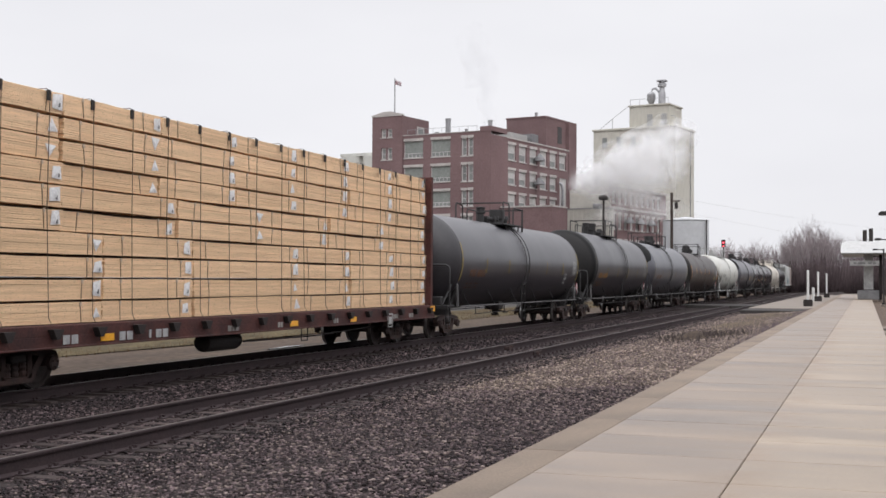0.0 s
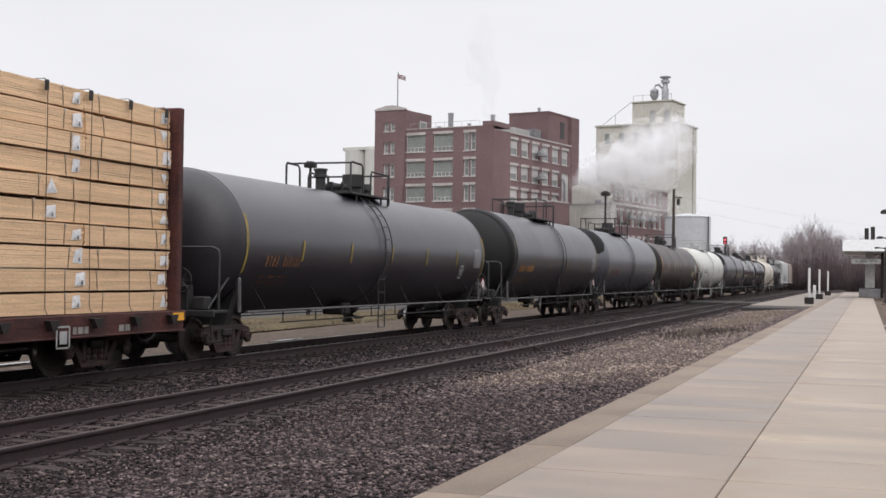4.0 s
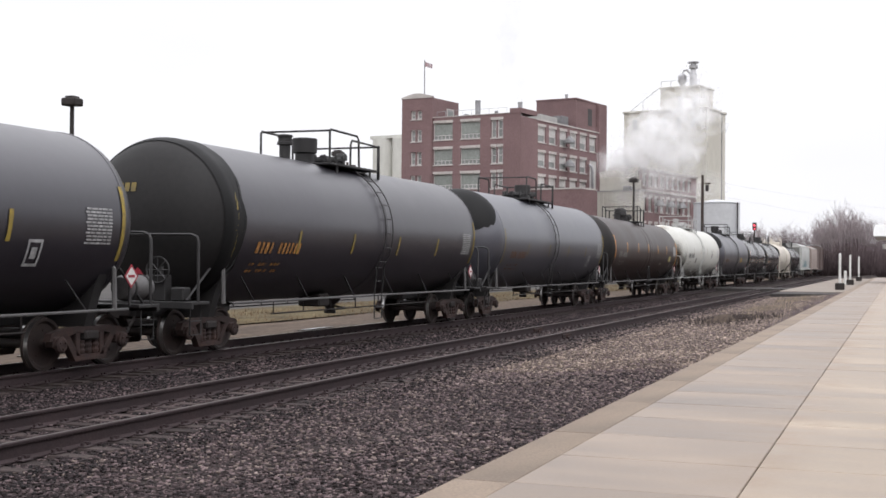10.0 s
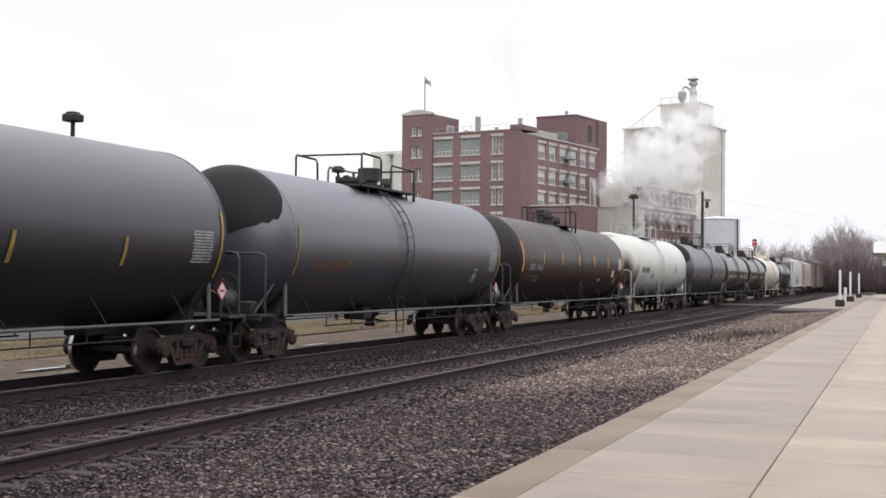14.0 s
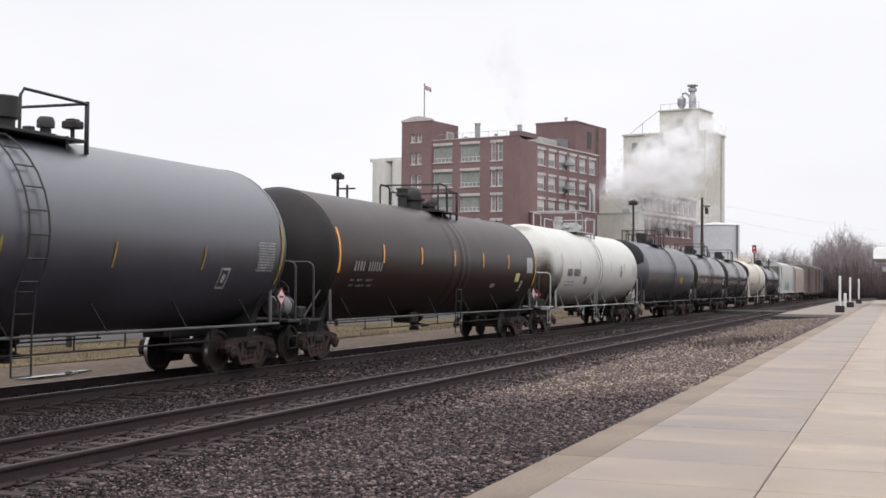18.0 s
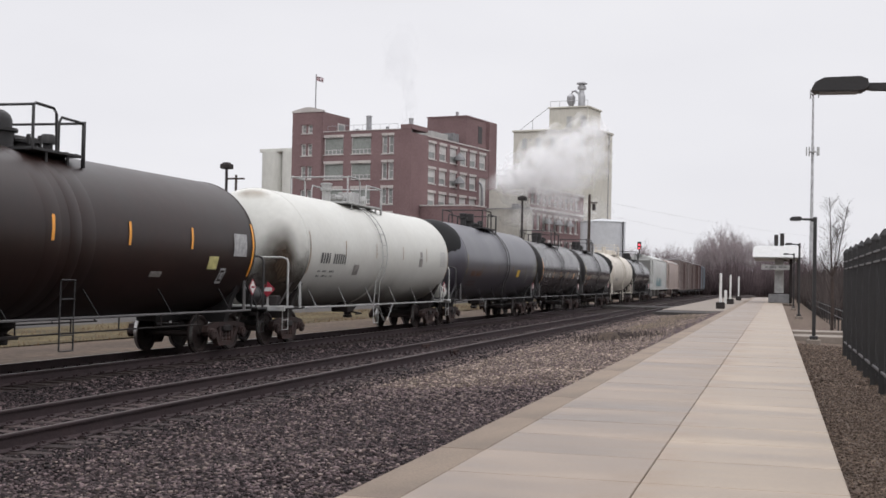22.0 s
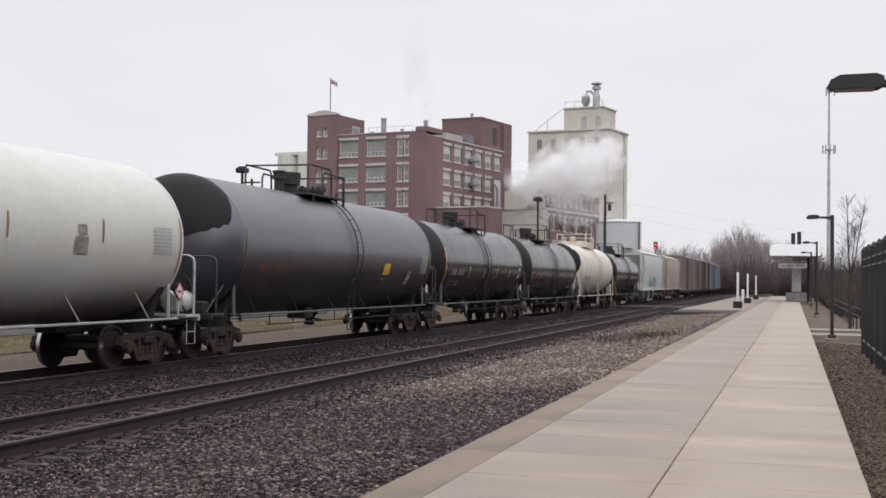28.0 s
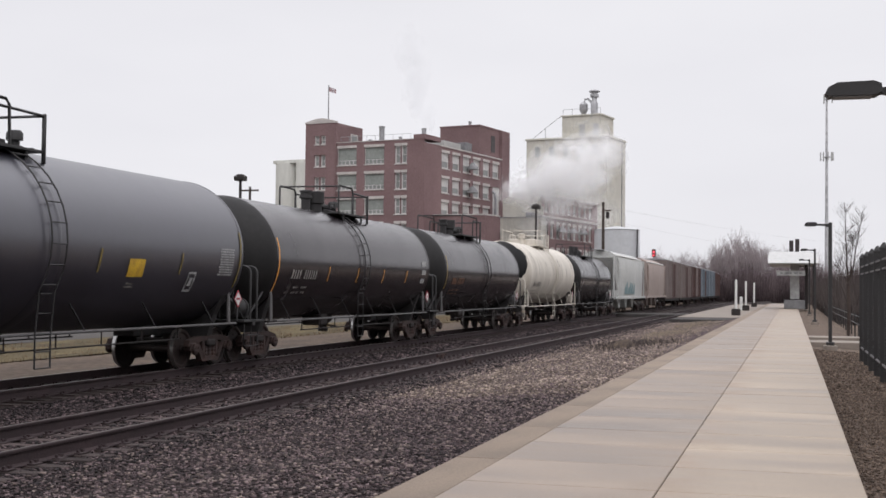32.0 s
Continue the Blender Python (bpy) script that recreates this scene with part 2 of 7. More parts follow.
M = {
    "concrete": material("platform_concrete", (0.262, 0.208, 0.165), 0.52, other=(0.152, 0.118, 0.094), coarse=0.75, fine=60, grain=0.10, bump=0.25, depth=0.004, stretch=(0.35, 1.5, 1), per_object=0.09, spec=0.45, edge=((0.208, 0.160, 0.122), 1.72, 0.9), gloss=0.38),
    "concretestained": material("stained_platform_concrete", (0.342, 0.277, 0.214), 0.52, other=(0.205, 0.160, 0.122), coarse=0.75, fine=60, grain=0.10, bump=0.25, depth=0.004, stretch=(0.35, 1.5, 1), per_object=0.08, spec=0.45, edge=((0.240, 0.176, 0.127), 0.0, 0.6), gloss=0.38),
    "kerb": material("kerb_concrete", (0.230, 0.180, 0.138), 0.8, other=(0.152, 0.117, 0.090), coarse=0.9, fine=50, grain=0.14, bump=0.3, depth=0.004, stretch=(1, 0.5, 1), per_object=0.10, spec=0.3, gloss=0.2),
    "joint": material("joint_sealant", (0.05, 0.045, 0.04), 0.9),
    "stone": material("ballast_stone", (0.140, 0.105, 0.106), 0.9, other=(0.084, 0.0625, 0.0645), coarse=0.3, fine=25, grain=0.25, per_island=0.7, spec=0.15),
    "oilstone": material("oil_soaked_ballast_stone", (0.027, 0.0198, 0.0208), 0.8, other=(0.016, 0.0118, 0.0125), coarse=0.3, fine=25, grain=0.25, per_island=1.2, spec=0.2),
    "midstone": material("tan_ballast_stone", (0.300, 0.240, 0.196), 0.95, other=(0.205, 0.162, 0.133), coarse=0.3, fine=25, grain=0.2, per_island=0.85, spec=0.15),
    "darkstone": material("oily_ballast_stone", (0.043, 0.0316, 0.0330), 0.8, other=(0.030, 0.0222, 0.0236), coarse=0.3, fine=25, grain=0.25, per_island=1.0, spec=0.2),
    "palestone": material("dry_ballast_stone", (0.230, 0.184, 0.166), 0.95, other=(0.160, 0.126, 0.114), coarse=0.3, fine=25, grain=0.2, per_island=0.5, spec=0.15),
    "bed": material("ballast_bed", (0.038, 0.0285, 0.0275), 0.95, other=(0.029, 0.023, 0.021), coarse=0.8, fine=22, grain=0.55, bump=0.9, depth=0.04, spec=0.1),
    "gravel": material("pea_gravel", (0.165, 0.124, 0.098), 0.95, other=(0.128, 0.097, 0.078), coarse=0.9, fine=40, grain=0.55, bump=0.9, depth=0.03, per_island=0.5, spec=0.12),
    "dirt": material("trackside_dirt", (0.104, 0.075, 0.056), 0.9, other=(0.060, 0.043, 0.032), coarse=0.8, fine=7, grain=0.4, bump=0.5, depth=0.03, stretch=(1, 0.4, 1), spec=0.15),
    "lot": material("parking_lot_asphalt", (0.072, 0.066, 0.062), 0.9, other=(0.052, 0.048, 0.047), coarse=0.2, fine=15, grain=0.15, spec=0.12),
    "grass": material("dormant_grass", (0.118, 0.093, 0.050), 0.95, other=(0.060, 0.048, 0.029), coarse=0.8, fine=14, grain=0.5, bump=0.6, depth=0.05, stretch=(1, 0.4, 1), spec=0.08),
    "slab": material("crossing_concrete", (0.225, 0.190, 0.160), 0.85, other=(0.175, 0.146, 0.122), coarse=0.3, fine=30, grain=0.1),
    "rail": material("rusty_rail", (0.044, 0.0295, 0.0310), 0.85, 0.0, other=(0.031, 0.0212, 0.0226), coarse=2, fine=40, grain=0.25, spec=0.3),
    "railtop": material("worn_rail_head", (0.072, 0.056, 0.052), 0.6, 0.1, other=(0.044, 0.034, 0.032), coarse=1.5, fine=20, stretch=(1, 0.1, 1), spec=0.4),
    "railshine": material("polished_rail_head", (0.20, 0.18, 0.172), 0.4, 0.5, other=(0.13, 0.115, 0.11), coarse=1.5, fine=20, stretch=(1, 0.1, 1), spec=0.5),
    "tie": material("creosoted_tie", (0.066, 0.0500, 0.0480), 0.9, other=(0.030, 0.025, 0.024), coarse=2, fine=30, grain=0.35, bump=0.5, stretch=(0.3, 2, 1), per_object=0.3, spec=0.12),
    "blackiron": material("black_painted_steel", (0.024, 0.0225, 0.023), 0.6, 0.0, coarse=2, fine=40),
    "steel": material("grimy_steel", (0.031, 0.024, 0.0225), 0.75, 0.2, other=(0.018, 0.0145, 0.014), coarse=2.5, fine=30, grain=0.3),
    "truckrust": material("rusty_cast_steel", (0.052, 0.0262, 0.0215), 0.85, 0.0, other=(0.019, 0.0115, 0.0108), coarse=2.4, fine=30, grain=0.35),
    "wheel": material("wheel_steel", (0.031, 0.0185, 0.0158), 0.7, 0.15, other=(0.017, 0.0108, 0.0096), coarse=3, fine=30),
    "tread": material("polished_tread", (0.45, 0.44, 0.43), 0.3, 0.9, coarse=3, fine=30),
    "tankblack": material("black_tank_paint", (0.0205, 0.0182, 0.0245), 0.34, other=(0.0122, 0.0108, 0.0150), coarse=0.30, fine=5, grain=0.16, bump=0.03, depth=0.004, spec=0.85, ior=1.54, sheen=(0.955, 0.952, 1.0)),
    "tankslate": material("slate_tank_paint", (0.0210, 0.0198, 0.0300), 0.35, other=(0.0094, 0.0088, 0.0142), coarse=0.30, fine=5, grain=0.16, bump=0.03, depth=0.004, spec=0.9, ior=1.72, sheen=(0.955, 0.952, 1.0)),
    "tankpale": material("pale_slate_tank_paint", (0.0415, 0.0432, 0.0550), 0.36, other=(0.0215, 0.0224, 0.0295), coarse=0.30, fine=5, grain=0.14, bump=0.03, depth=0.004, spec=0.95, ior=1.70, sheen=(0.955, 0.952, 1.0)),
    "tankbrown": material("brown_tank_paint", (0.0250, 0.0112, 0.0088), 0.38, other=(0.0115, 0.0062, 0.0047), coarse=0.3, fine=5, grain=0.14, bump=0.03, depth=0.004, spec=0.28),
    "tankshiny": material("oily_black_tank_paint", (0.0085, 0.0060, 0.0076), 0.24, other=(0.0150, 0.0110, 0.0135), coarse=1.1, fine=2.5, grain=0.2, bump=0.0, stretch=(1, 0.9, 0.3), spec=0.62, gloss=0.10, sheen=(1.0, 0.95, 0.98)),
    "tankwhite": material("white_tank_paint", (0.540, 0.542, 0.505), 0.45, other=(0.478, 0.474, 0.435), coarse=0.3, fine=6, grain=0.04, bump=0.03, depth=0.003),
    "tankcream": material("stained_cream_tank_paint", (0.62, 0.58, 0.515), 0.55, other=(0.45, 0.41, 0.35), coarse=0.8, fine=9, grain=0.08, stretch=(1, 1.6, 0.5)),
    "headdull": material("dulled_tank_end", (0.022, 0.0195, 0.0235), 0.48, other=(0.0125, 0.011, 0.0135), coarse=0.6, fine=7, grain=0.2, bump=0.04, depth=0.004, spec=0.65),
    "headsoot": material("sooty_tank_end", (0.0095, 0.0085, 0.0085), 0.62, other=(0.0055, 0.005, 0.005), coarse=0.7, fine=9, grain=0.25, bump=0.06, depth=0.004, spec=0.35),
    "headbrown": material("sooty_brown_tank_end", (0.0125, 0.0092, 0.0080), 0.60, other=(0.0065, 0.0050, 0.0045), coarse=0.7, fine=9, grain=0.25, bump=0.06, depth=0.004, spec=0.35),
    "tar": material("spilled_residue", (0.006, 0.006, 0.0065), 0.6, coarse=2, fine=20, spec=0.25),
    "soot": material("brown_soot_stain", (0.075, 0.062, 0.05), 0.7, other=(0.16, 0.14, 0.12), coarse=1.4, fine=12),
    "smudge": smudge("soot_smudge", (0.065, 0.038, 0.020), 2.6),
    "ruststain": smudge("rust_bleed", (0.30, 0.19, 0.09), 1.2),
    "grime": grime("belly_road_dirt", (0.040, 0.029, 0.021)),
    # a little dirt plus painted shading for the white tank's belly
    "bellydirtshade": grime("belly_dirt_and_shading", (0.11, 0.095, 0.078), 0.55, 0.35),
    "dullyellow": material("dull_yellow_stripe", (0.21, 0.15, 0.03), 0.6, other=(0.11, 0.085, 0.03), coarse=6, fine=40),
    "weed": material("dead_weeds", (0.195, 0.156, 0.115), 0.95, coarse=0.4, fine=8, per_island=0.4, spec=0.12),
    "straw": material("dry_straw", (0.128, 0.088, 0.056), 0.95, coarse=0.4, fine=8, per_island=0.4, spec=0.12),
    "water": material("puddle_water", (0.03, 0.026, 0.022), 0.12, coarse=1.0, fine=6, bump=0.02, depth=0.002),
    "palesilo": material("pale_silo_concrete", (0.60, 0.60, 0.56), 0.9, other=(0.50, 0.50, 0.46), coarse=0.12, fine=2, grain=0.06, stretch=(1, 1, 0.3)),
    "yellow": material("faded_yellow_stripe", (0.33, 0.235, 0.034), 0.6, other=(0.18, 0.132, 0.036), coarse=6, fine=40),
    "fadedamber": material("faded_amber_stripe", (0.30, 0.19, 0.085), 0.6, other=(0.17, 0.115, 0.07), coarse=5, fine=40),
    "amber": material("reflective_amber_tape", (0.85, 0.36, 0.04), 0.45, coarse=5, fine=40, amount=0.2),
    "paleyellow": material("pale_yellow_sticker", (0.62, 0.57, 0.24), 0.6, coarse=5, fine=40),
    "stickeryellow": material("dirty_yellow_sticker", (0.66, 0.42, 0.03), 0.5, other=(0.48, 0.28, 0.03), coarse=5, fine=40),
    "orange": material("orange_reflector", (0.85, 0.40, 0.02), 0.4, coarse=4, fine=30, amount=0.15),
    "rustletter": material("faded_orange_lettering", (0.215, 0.092, 0.040), 0.7, other=(0.11, 0.055, 0.035), coarse=6, fine=40),
    "orangeletter": material("worn_orange_lettering", (0.44, 0.205, 0.045), 0.65, other=(0.26, 0.125, 0.04), coarse=6, fine=40),
    "greyletter": material("faded_white_lettering", (0.30, 0.28, 0.26), 0.7, other=(0.15, 0.14, 0.13), coarse=6, fine=40),
    "darkletter": material("faded_black_lettering", (0.10, 0.10, 0.10), 0.7, coarse=6, fine=40),
    "whitepanel": material("white_stencil_panel", (0.42, 0.42, 0.42), 0.7, coarse=6, fine=50, amount=0.4),
    "placardred": material("placard_red", (0.36, 0.026, 0.045), 0.5, coarse=5, fine=40),
    "white": material("white_paint", (0.675, 0.675, 0.657), 0.6, coarse=2, fine=30, amount=0.12),
    "railgrey": material("worn_grey_rail_paint", (0.12, 0.115, 0.115), 0.55, coarse=2, fine=20),
    "greypaint": material("grey_paint", (0.20, 0.20, 0.205), 0.55, coarse=2, fine=20),
    "canopywhite": material("white_canopy_roofing", (0.47, 0.47, 0.46), 0.5, coarse=0.5, fine=6, amount=0.08),
    "palegrey": material("pale_grey_paint", (0.42, 0.42, 0.41), 0.55, coarse=2, fine=20),
    "maroon": material("oxide_red_steel", (0.088, 0.031, 0.026), 0.7, other=(0.040, 0.016, 0.015), coarse=1.4, fine=20, grain=0.3, spec=0.3),
    "wood": material("kiln_dried_lumber", (0.84, 0.582, 0.360), 0.75, other=(0.71, 0.482, 0.288), coarse=1.2, fine=26, grain=0.10, bump=0.3, depth=0.004, stretch=(1, 0.06, 1.0), per_object=0.08, spots=0.8),
    "strap": material("brown_strapping", (0.20, 0.13, 0.08), 0.6, coarse=6, fine=40),
    "cable": material("rusty_cable", (0.14, 0.10, 0.075), 0.6, 0.2, coarse=6, fine=40),
    "clip": material("pale_band_clip", (0.62, 0.48, 0.36), 0.5, coarse=6, fine=40),
    "tag": material("white_wrap_tag", (0.80, 0.79, 0.79), 0.6, coarse=6, fine=20, amount=0.18),
    "brick": material("red_brick", (0.220, 0.147, 0.147), 0.9, other=(0.174, 0.115, 0.115), coarse=0.12, fine=3.5, grain=0.12, bump=0.2, depth=0.02, spec=0.12),
    "wallgrey": material("sky_block_grey", (0.13, 0.115, 0.105), 0.9, coarse=0.2, fine=4, grain=0.1, spec=0.2),
    "stonetrim": material("limestone_trim", (0.50, 0.465, 0.44), 0.85, coarse=0.6, fine=6, amount=0.2),
    "glassblock": material("dusty_window_glass", (0.240, 0.248, 0.240), 0.35, other=(0.192, 0.204, 0.196), coarse=0.5, fine=3, grain=0.1, per_object=0.12),
    "blind": material("drawn_window_blind", (0.52, 0.51, 0.49), 0.7, coarse=0.8, fine=5, amount=0.15),
    "shade": material("green_grey_window_shade", (0.255, 0.275, 0.255), 0.7, coarse=0.5, fine=3, amount=0.15, per_object=0.12),
    "sash": material("pale_window_sash", (0.62, 0.60, 0.585), 0.7, coarse=1, fine=8, amount=0.12),
    "silo": material("weathered_silo_concrete", (0.545, 0.528, 0.470), 0.9, other=(0.465, 0.446, 0.388), coarse=0.12, fine=2, grain=0.08, stretch=(1, 1, 0.3)),
    "metalwall": material("painted_metal_siding", (0.425, 0.416, 0.399), 0.6, coarse=0.2, fine=2, grain=0.06),
    "shellwhite": material("pale_storage_tank_paint", (0.50, 0.51, 0.525), 0.5, coarse=0.2, fine=2, grain=0.05, amount=0.15),
    "creamwall": material("cream_metal_siding", (0.56, 0.54, 0.48), 0.6, coarse=0.2, fine=2, grain=0.06, amount=0.15),
    "roofing": material("tar_roofing", (0.08, 0.075, 0.075), 0.9, coarse=0.3, fine=3),
    "galv": material("galvanised_metal", (0.40, 0.40, 0.41), 0.45, 0.6, coarse=1, fine=10),
    "cellgrey": material("pale_grey_steel", (0.50, 0.50, 0.51), 0.5, 0.2, coarse=1, fine=10),
    "bark": material("grey_bark", (0.072, 0.056, 0.050), 0.95, other=(0.048, 0.038, 0.034), coarse=2, fine=20, grain=0.25, per_island=0.25, spec=0.12),
    # twigs of the far trees, paled to put distance haze into the colour
    "twig": material("hazed_bare_twigs", (0.34, 0.292, 0.296), 0.95, coarse=2, fine=20, per_island=0.25, spec=0.12),
    "darkbrush": material("dark_brush", (0.060, 0.048, 0.044), 0.95, coarse=0.3, fine=4, grain=0.25, per_island=0.4, spec=0.12),
    "midbrush": material("brown_brush", (0.078, 0.058, 0.060), 0.95, coarse=0.3, fine=4, grain=0.25, per_island=0.4, spec=0.12),
    "brush": material("dry_brush", (0.150, 0.119, 0.125), 0.95, coarse=0.3, fine=4, grain=0.25, per_island=0.35, spec=0.12),
    "hopper": material("pale_grey_hopper_paint", (0.44, 0.445, 0.43), 0.6, other=(0.35, 0.352, 0.338), coarse=0.5, fine=8),
    "hopperbrown": material("faded_tan_hopper_paint", (0.31, 0.250, 0.225), 0.7, other=(0.25, 0.198, 0.176), coarse=0.5, fine=8),
    "teal": material("teal_spray_paint", (0.115, 0.195, 0.205), 0.6, other=(0.17, 0.235, 0.245), coarse=1.5, fine=8),
    "boxbrown": material("oxide_boxcar_paint", (0.098, 0.057, 0.052), 0.75, other=(0.074, 0.045, 0.042), coarse=0.5, fine=8, spec=0.3),
    "boxtan": material("faded_boxcar_door", (0.190, 0.155, 0.145), 0.75, other=(0.150, 0.121, 0.114), coarse=0.5, fine=8, spec=0.3),
    "boxblue": material("faded_blue_boxcar_paint", (0.150, 0.178, 0.205), 0.7, other=(0.115, 0.138, 0.162), coarse=0.5, fine=8),
    "steam": vapour("white_steam", (1.0, 1.0, 1.0), 0.064, 0.40, 0.66, 0.5),
    "mist": vapour("thin_white_mist", (1.0, 1.0, 1.0), 0.028, 0.30, 0.66, 0.3),
    "fume": vapour("thin_grey_fume", (0.60, 0.60, 0.64), 0.008, 0.30, 0.70, 0.25),
    "redglow": glowing("signal_red_lens", (1.0, 0.08, 0.11), 3.0),
    "flag": material("flag_cloth", (0.50, 0.36, 0.37), 0.8, other=(0.62, 0.60, 0.62), coarse=1.5, fine=10),
}


# ---- building helpers ----
def box(bm, x0, y0, z0, x1, y1, z1, bevel=0.0):
    made = bmesh.ops.create_cube(bm, size=1.0, matrix=Matrix.Translation(((x0 + x1) / 2, (y0 + y1) / 2, (z0 + z1) / 2)) @ Matrix.Diagonal((abs(x1 - x0), abs(y1 - y0), abs(z1 - z0), 1)))
    if bevel:
        edges = {e for v in made["verts"] for e in v.link_edges}
        bmesh.ops.bevel(bm, geom=list(edges), offset=bevel, segments=1, affect="EDGES")
    return bm


def tube(bm, points, r, seg=8, caps=True):
    """A round bar through a few points."""
    pts = [Vector(p) for p in points]
    rings = []
    for i, p in enumerate(pts):
        d = (pts[min(i + 1, len(pts) - 1)] - pts[max(i - 1, 0)]).normalized()
        side = d.cross(Vector((0, 0, 1)) if abs(d.z) < 0.9 else Vector((1, 0, 0))).normalized()
        up = side.cross(d)
        rings.append([bm.verts.new(p + (side * math.cos(a) + up * math.sin(a)) * r) for a in (2 * math.pi * k / seg for k in range(seg))])
    for a, b in zip(rings, rings[1:]):
        for k in range(seg):
            bm.faces.new((a[k], a[(k + 1) % seg], b[(k + 1) % seg], b[k]))
    if caps:
        bm.faces.new(rings[0][::-1])
        bm.faces.new(rings[-1])
    return bm


def lathe(bm, profile, seg=32, axis="Z", at=(0, 0, 0)):
    """Turns a profile of (radius, height) pairs round an axis."""
    rings = []
    for rad, h in profile:
        ring = []
        for k in range(seg):
            a = 2 * math.pi * k / seg
            c, s = rad * math.cos(a), rad * math.sin(a)
            p = {"Z": (c, s, h), "Y": (c, h, s), "X": (h, c, s)}[axis]
            ring.append(bm.verts.new((p[0] + at[0], p[1] + at[1], p[2] + at[2])))
        rings.append(ring)
    for a, b in zip(rings, rings[1:]):
        for k in range(seg):
            bm.faces.new((a[k], a[(k + 1) % seg], b[(k + 1) % seg], b[k]))
    bm.faces.new(rings[0][::-1])
    bm.faces.new(rings[-1])
    return bm


def prism(bm, outline, x0, x1, axis="X"):
    """An outline of (a, b) pairs pushed along an axis from x0 to x1."""
    def at(a, b, h):
        return {"X": (h, a, b), "Y": (a, h, b), "Z": (a, b, h)}[axis]
    lo = [bm.verts.new(at(a, b, x0)) for a, b in outline]
    hi = [bm.verts.new(at(a, b, x1)) for a, b in outline]
    bm.faces.new(lo)
    bm.faces.new(hi[::-1])
    for i in range(len(lo)):
        j = (i + 1) % len(lo)
        bm.faces.new((lo[i], hi[i], hi[j], lo[j]))
    return bm


def mesh_of(name, bm, mat, smooth=None):
    bmesh.ops.recalc_face_normals(bm, faces=bm.faces)
    me = bpy.data.meshes.new(name)
    bm.to_mesh(me)
    bm.free()
    me.materials.append(mat)
    if smooth is not None:
        me.shade_smooth()
        me.set_sharp_from_angle(angle=radians(smooth))
    return me


def part(name, bm, mat, parent, label="", smooth=None):
    me = bm if isinstance(bm, bpy.types.Mesh) else mesh_of(name, bm, mat, smooth)
    ob = new(name, me)
    ob.parent = parent
    return tagged(ob, label) if label else ob


def thing(name, label, category, group="", kind="", at=None, bm=None, mat=None, smooth=None):
    ob = new(name, mesh_of(name, bm, mat, smooth) if bm else None)
    if at is not None:
        ob.matrix_basis = at
    return tagged(ob, label, category, group, kind)


def B():
    return bmesh.new()


# ---- the line of the tracks: straight, then a gentle curve to the left ----
CURVE_AT, CURVE_R = 210.0, 950.0


def on_line(q, x=0.0):
    """Place and heading (radians) at q metres along the line, x metres to the side of the camera's meridian."""
    if q <= CURVE_AT:
        return x, q, 0.0
    a = (q - CURVE_AT) / CURVE_R
    r = CURVE_R + x
    return -CURVE_R + r * math.cos(a), CURVE_AT + r * math.sin(a), a


# ---- ground ----
def sheet(name, label, category, x0, y0, x1, y1, z, mat, nx=1, ny=1, rough=0.0, kind="structure"):
    bm = B()
    vs = [[bm.verts.new((x0 + (x1 - x0) * i / nx, y0 + (y1 - y0) * j / ny, z + (noise.noise(Vector((i * 0.73, j * 0.61, z * 9))) * rough))) for i in range(nx + 1)] for j in range(ny + 1)]
    for j in range(ny):
        for i in range(nx):
            bm.faces.new((vs[j][i], vs[j][i + 1], vs[j + 1][i + 1], vs[j + 1][i]))
    return thing(name, label, category, kind=kind, bm=bm, mat=mat, smooth=180)


sheet("ground", "flat tan winter ground running out to the horizon", "ground", -3000, -3000, 3000, 3000, -0.36, M["dirt"], 24, 24)
sheet("trackside_strip", "pale beaten dirt strip beside the far track", "dirt strip", -21.2, -30, -16.0, 300, -0.30, M["dirt"], 4, 80, 0.05)
sheet("grass_verge", "dull yellow dormant grass beyond the dirt strip", "grass verge", -27.5, -30, -21.2, 200, -0.27, M["grass"], 4, 60, 0.05)
sheet("parking_lot", "worn grey asphalt parking lot behind the fence", "parking lot", -75, -30, -27.5, 170, -0.26, M["lot"], 6, 20, 0.02)

BED = [(-16.9, -0.34), (-16.2, -0.225), (-15.9, -0.222), (-13.0, -0.222), (-12.5, -0.235), (-11.9, -0.235), (-10.9, -0.222), (-8.1, -0.222), (-7.4, -0.235), (-6.4, -0.20), (-4.6, -0.06), (-3.3, 0.02)]


def bed_height(x):
    for (a, za), (b, zb) in zip(BED, BED[1:]):
        if a <= x <= b:
            return za + (zb - za) * (x - a) / (b - a)
    return -0.3


bm = B()
cols = [[bm.verts.new((*on_line(-30 + 480 * j / 160, x)[:2], z + 0.02 * noise.noise(Vector((x * 2.1, j * 1.7, 3))))) for j in range(161)] for x, z in BED]
for a, b in zip(cols, cols[1:]):
    for j in range(160):
        bm.faces.new((a[j], b[j], b[j + 1], a[j + 1]))
thing("ballast_bed", "grey crushed stone ballast bed under both tracks", "ballast", kind="structure", bm=bm, mat=M["bed"], smooth=180)


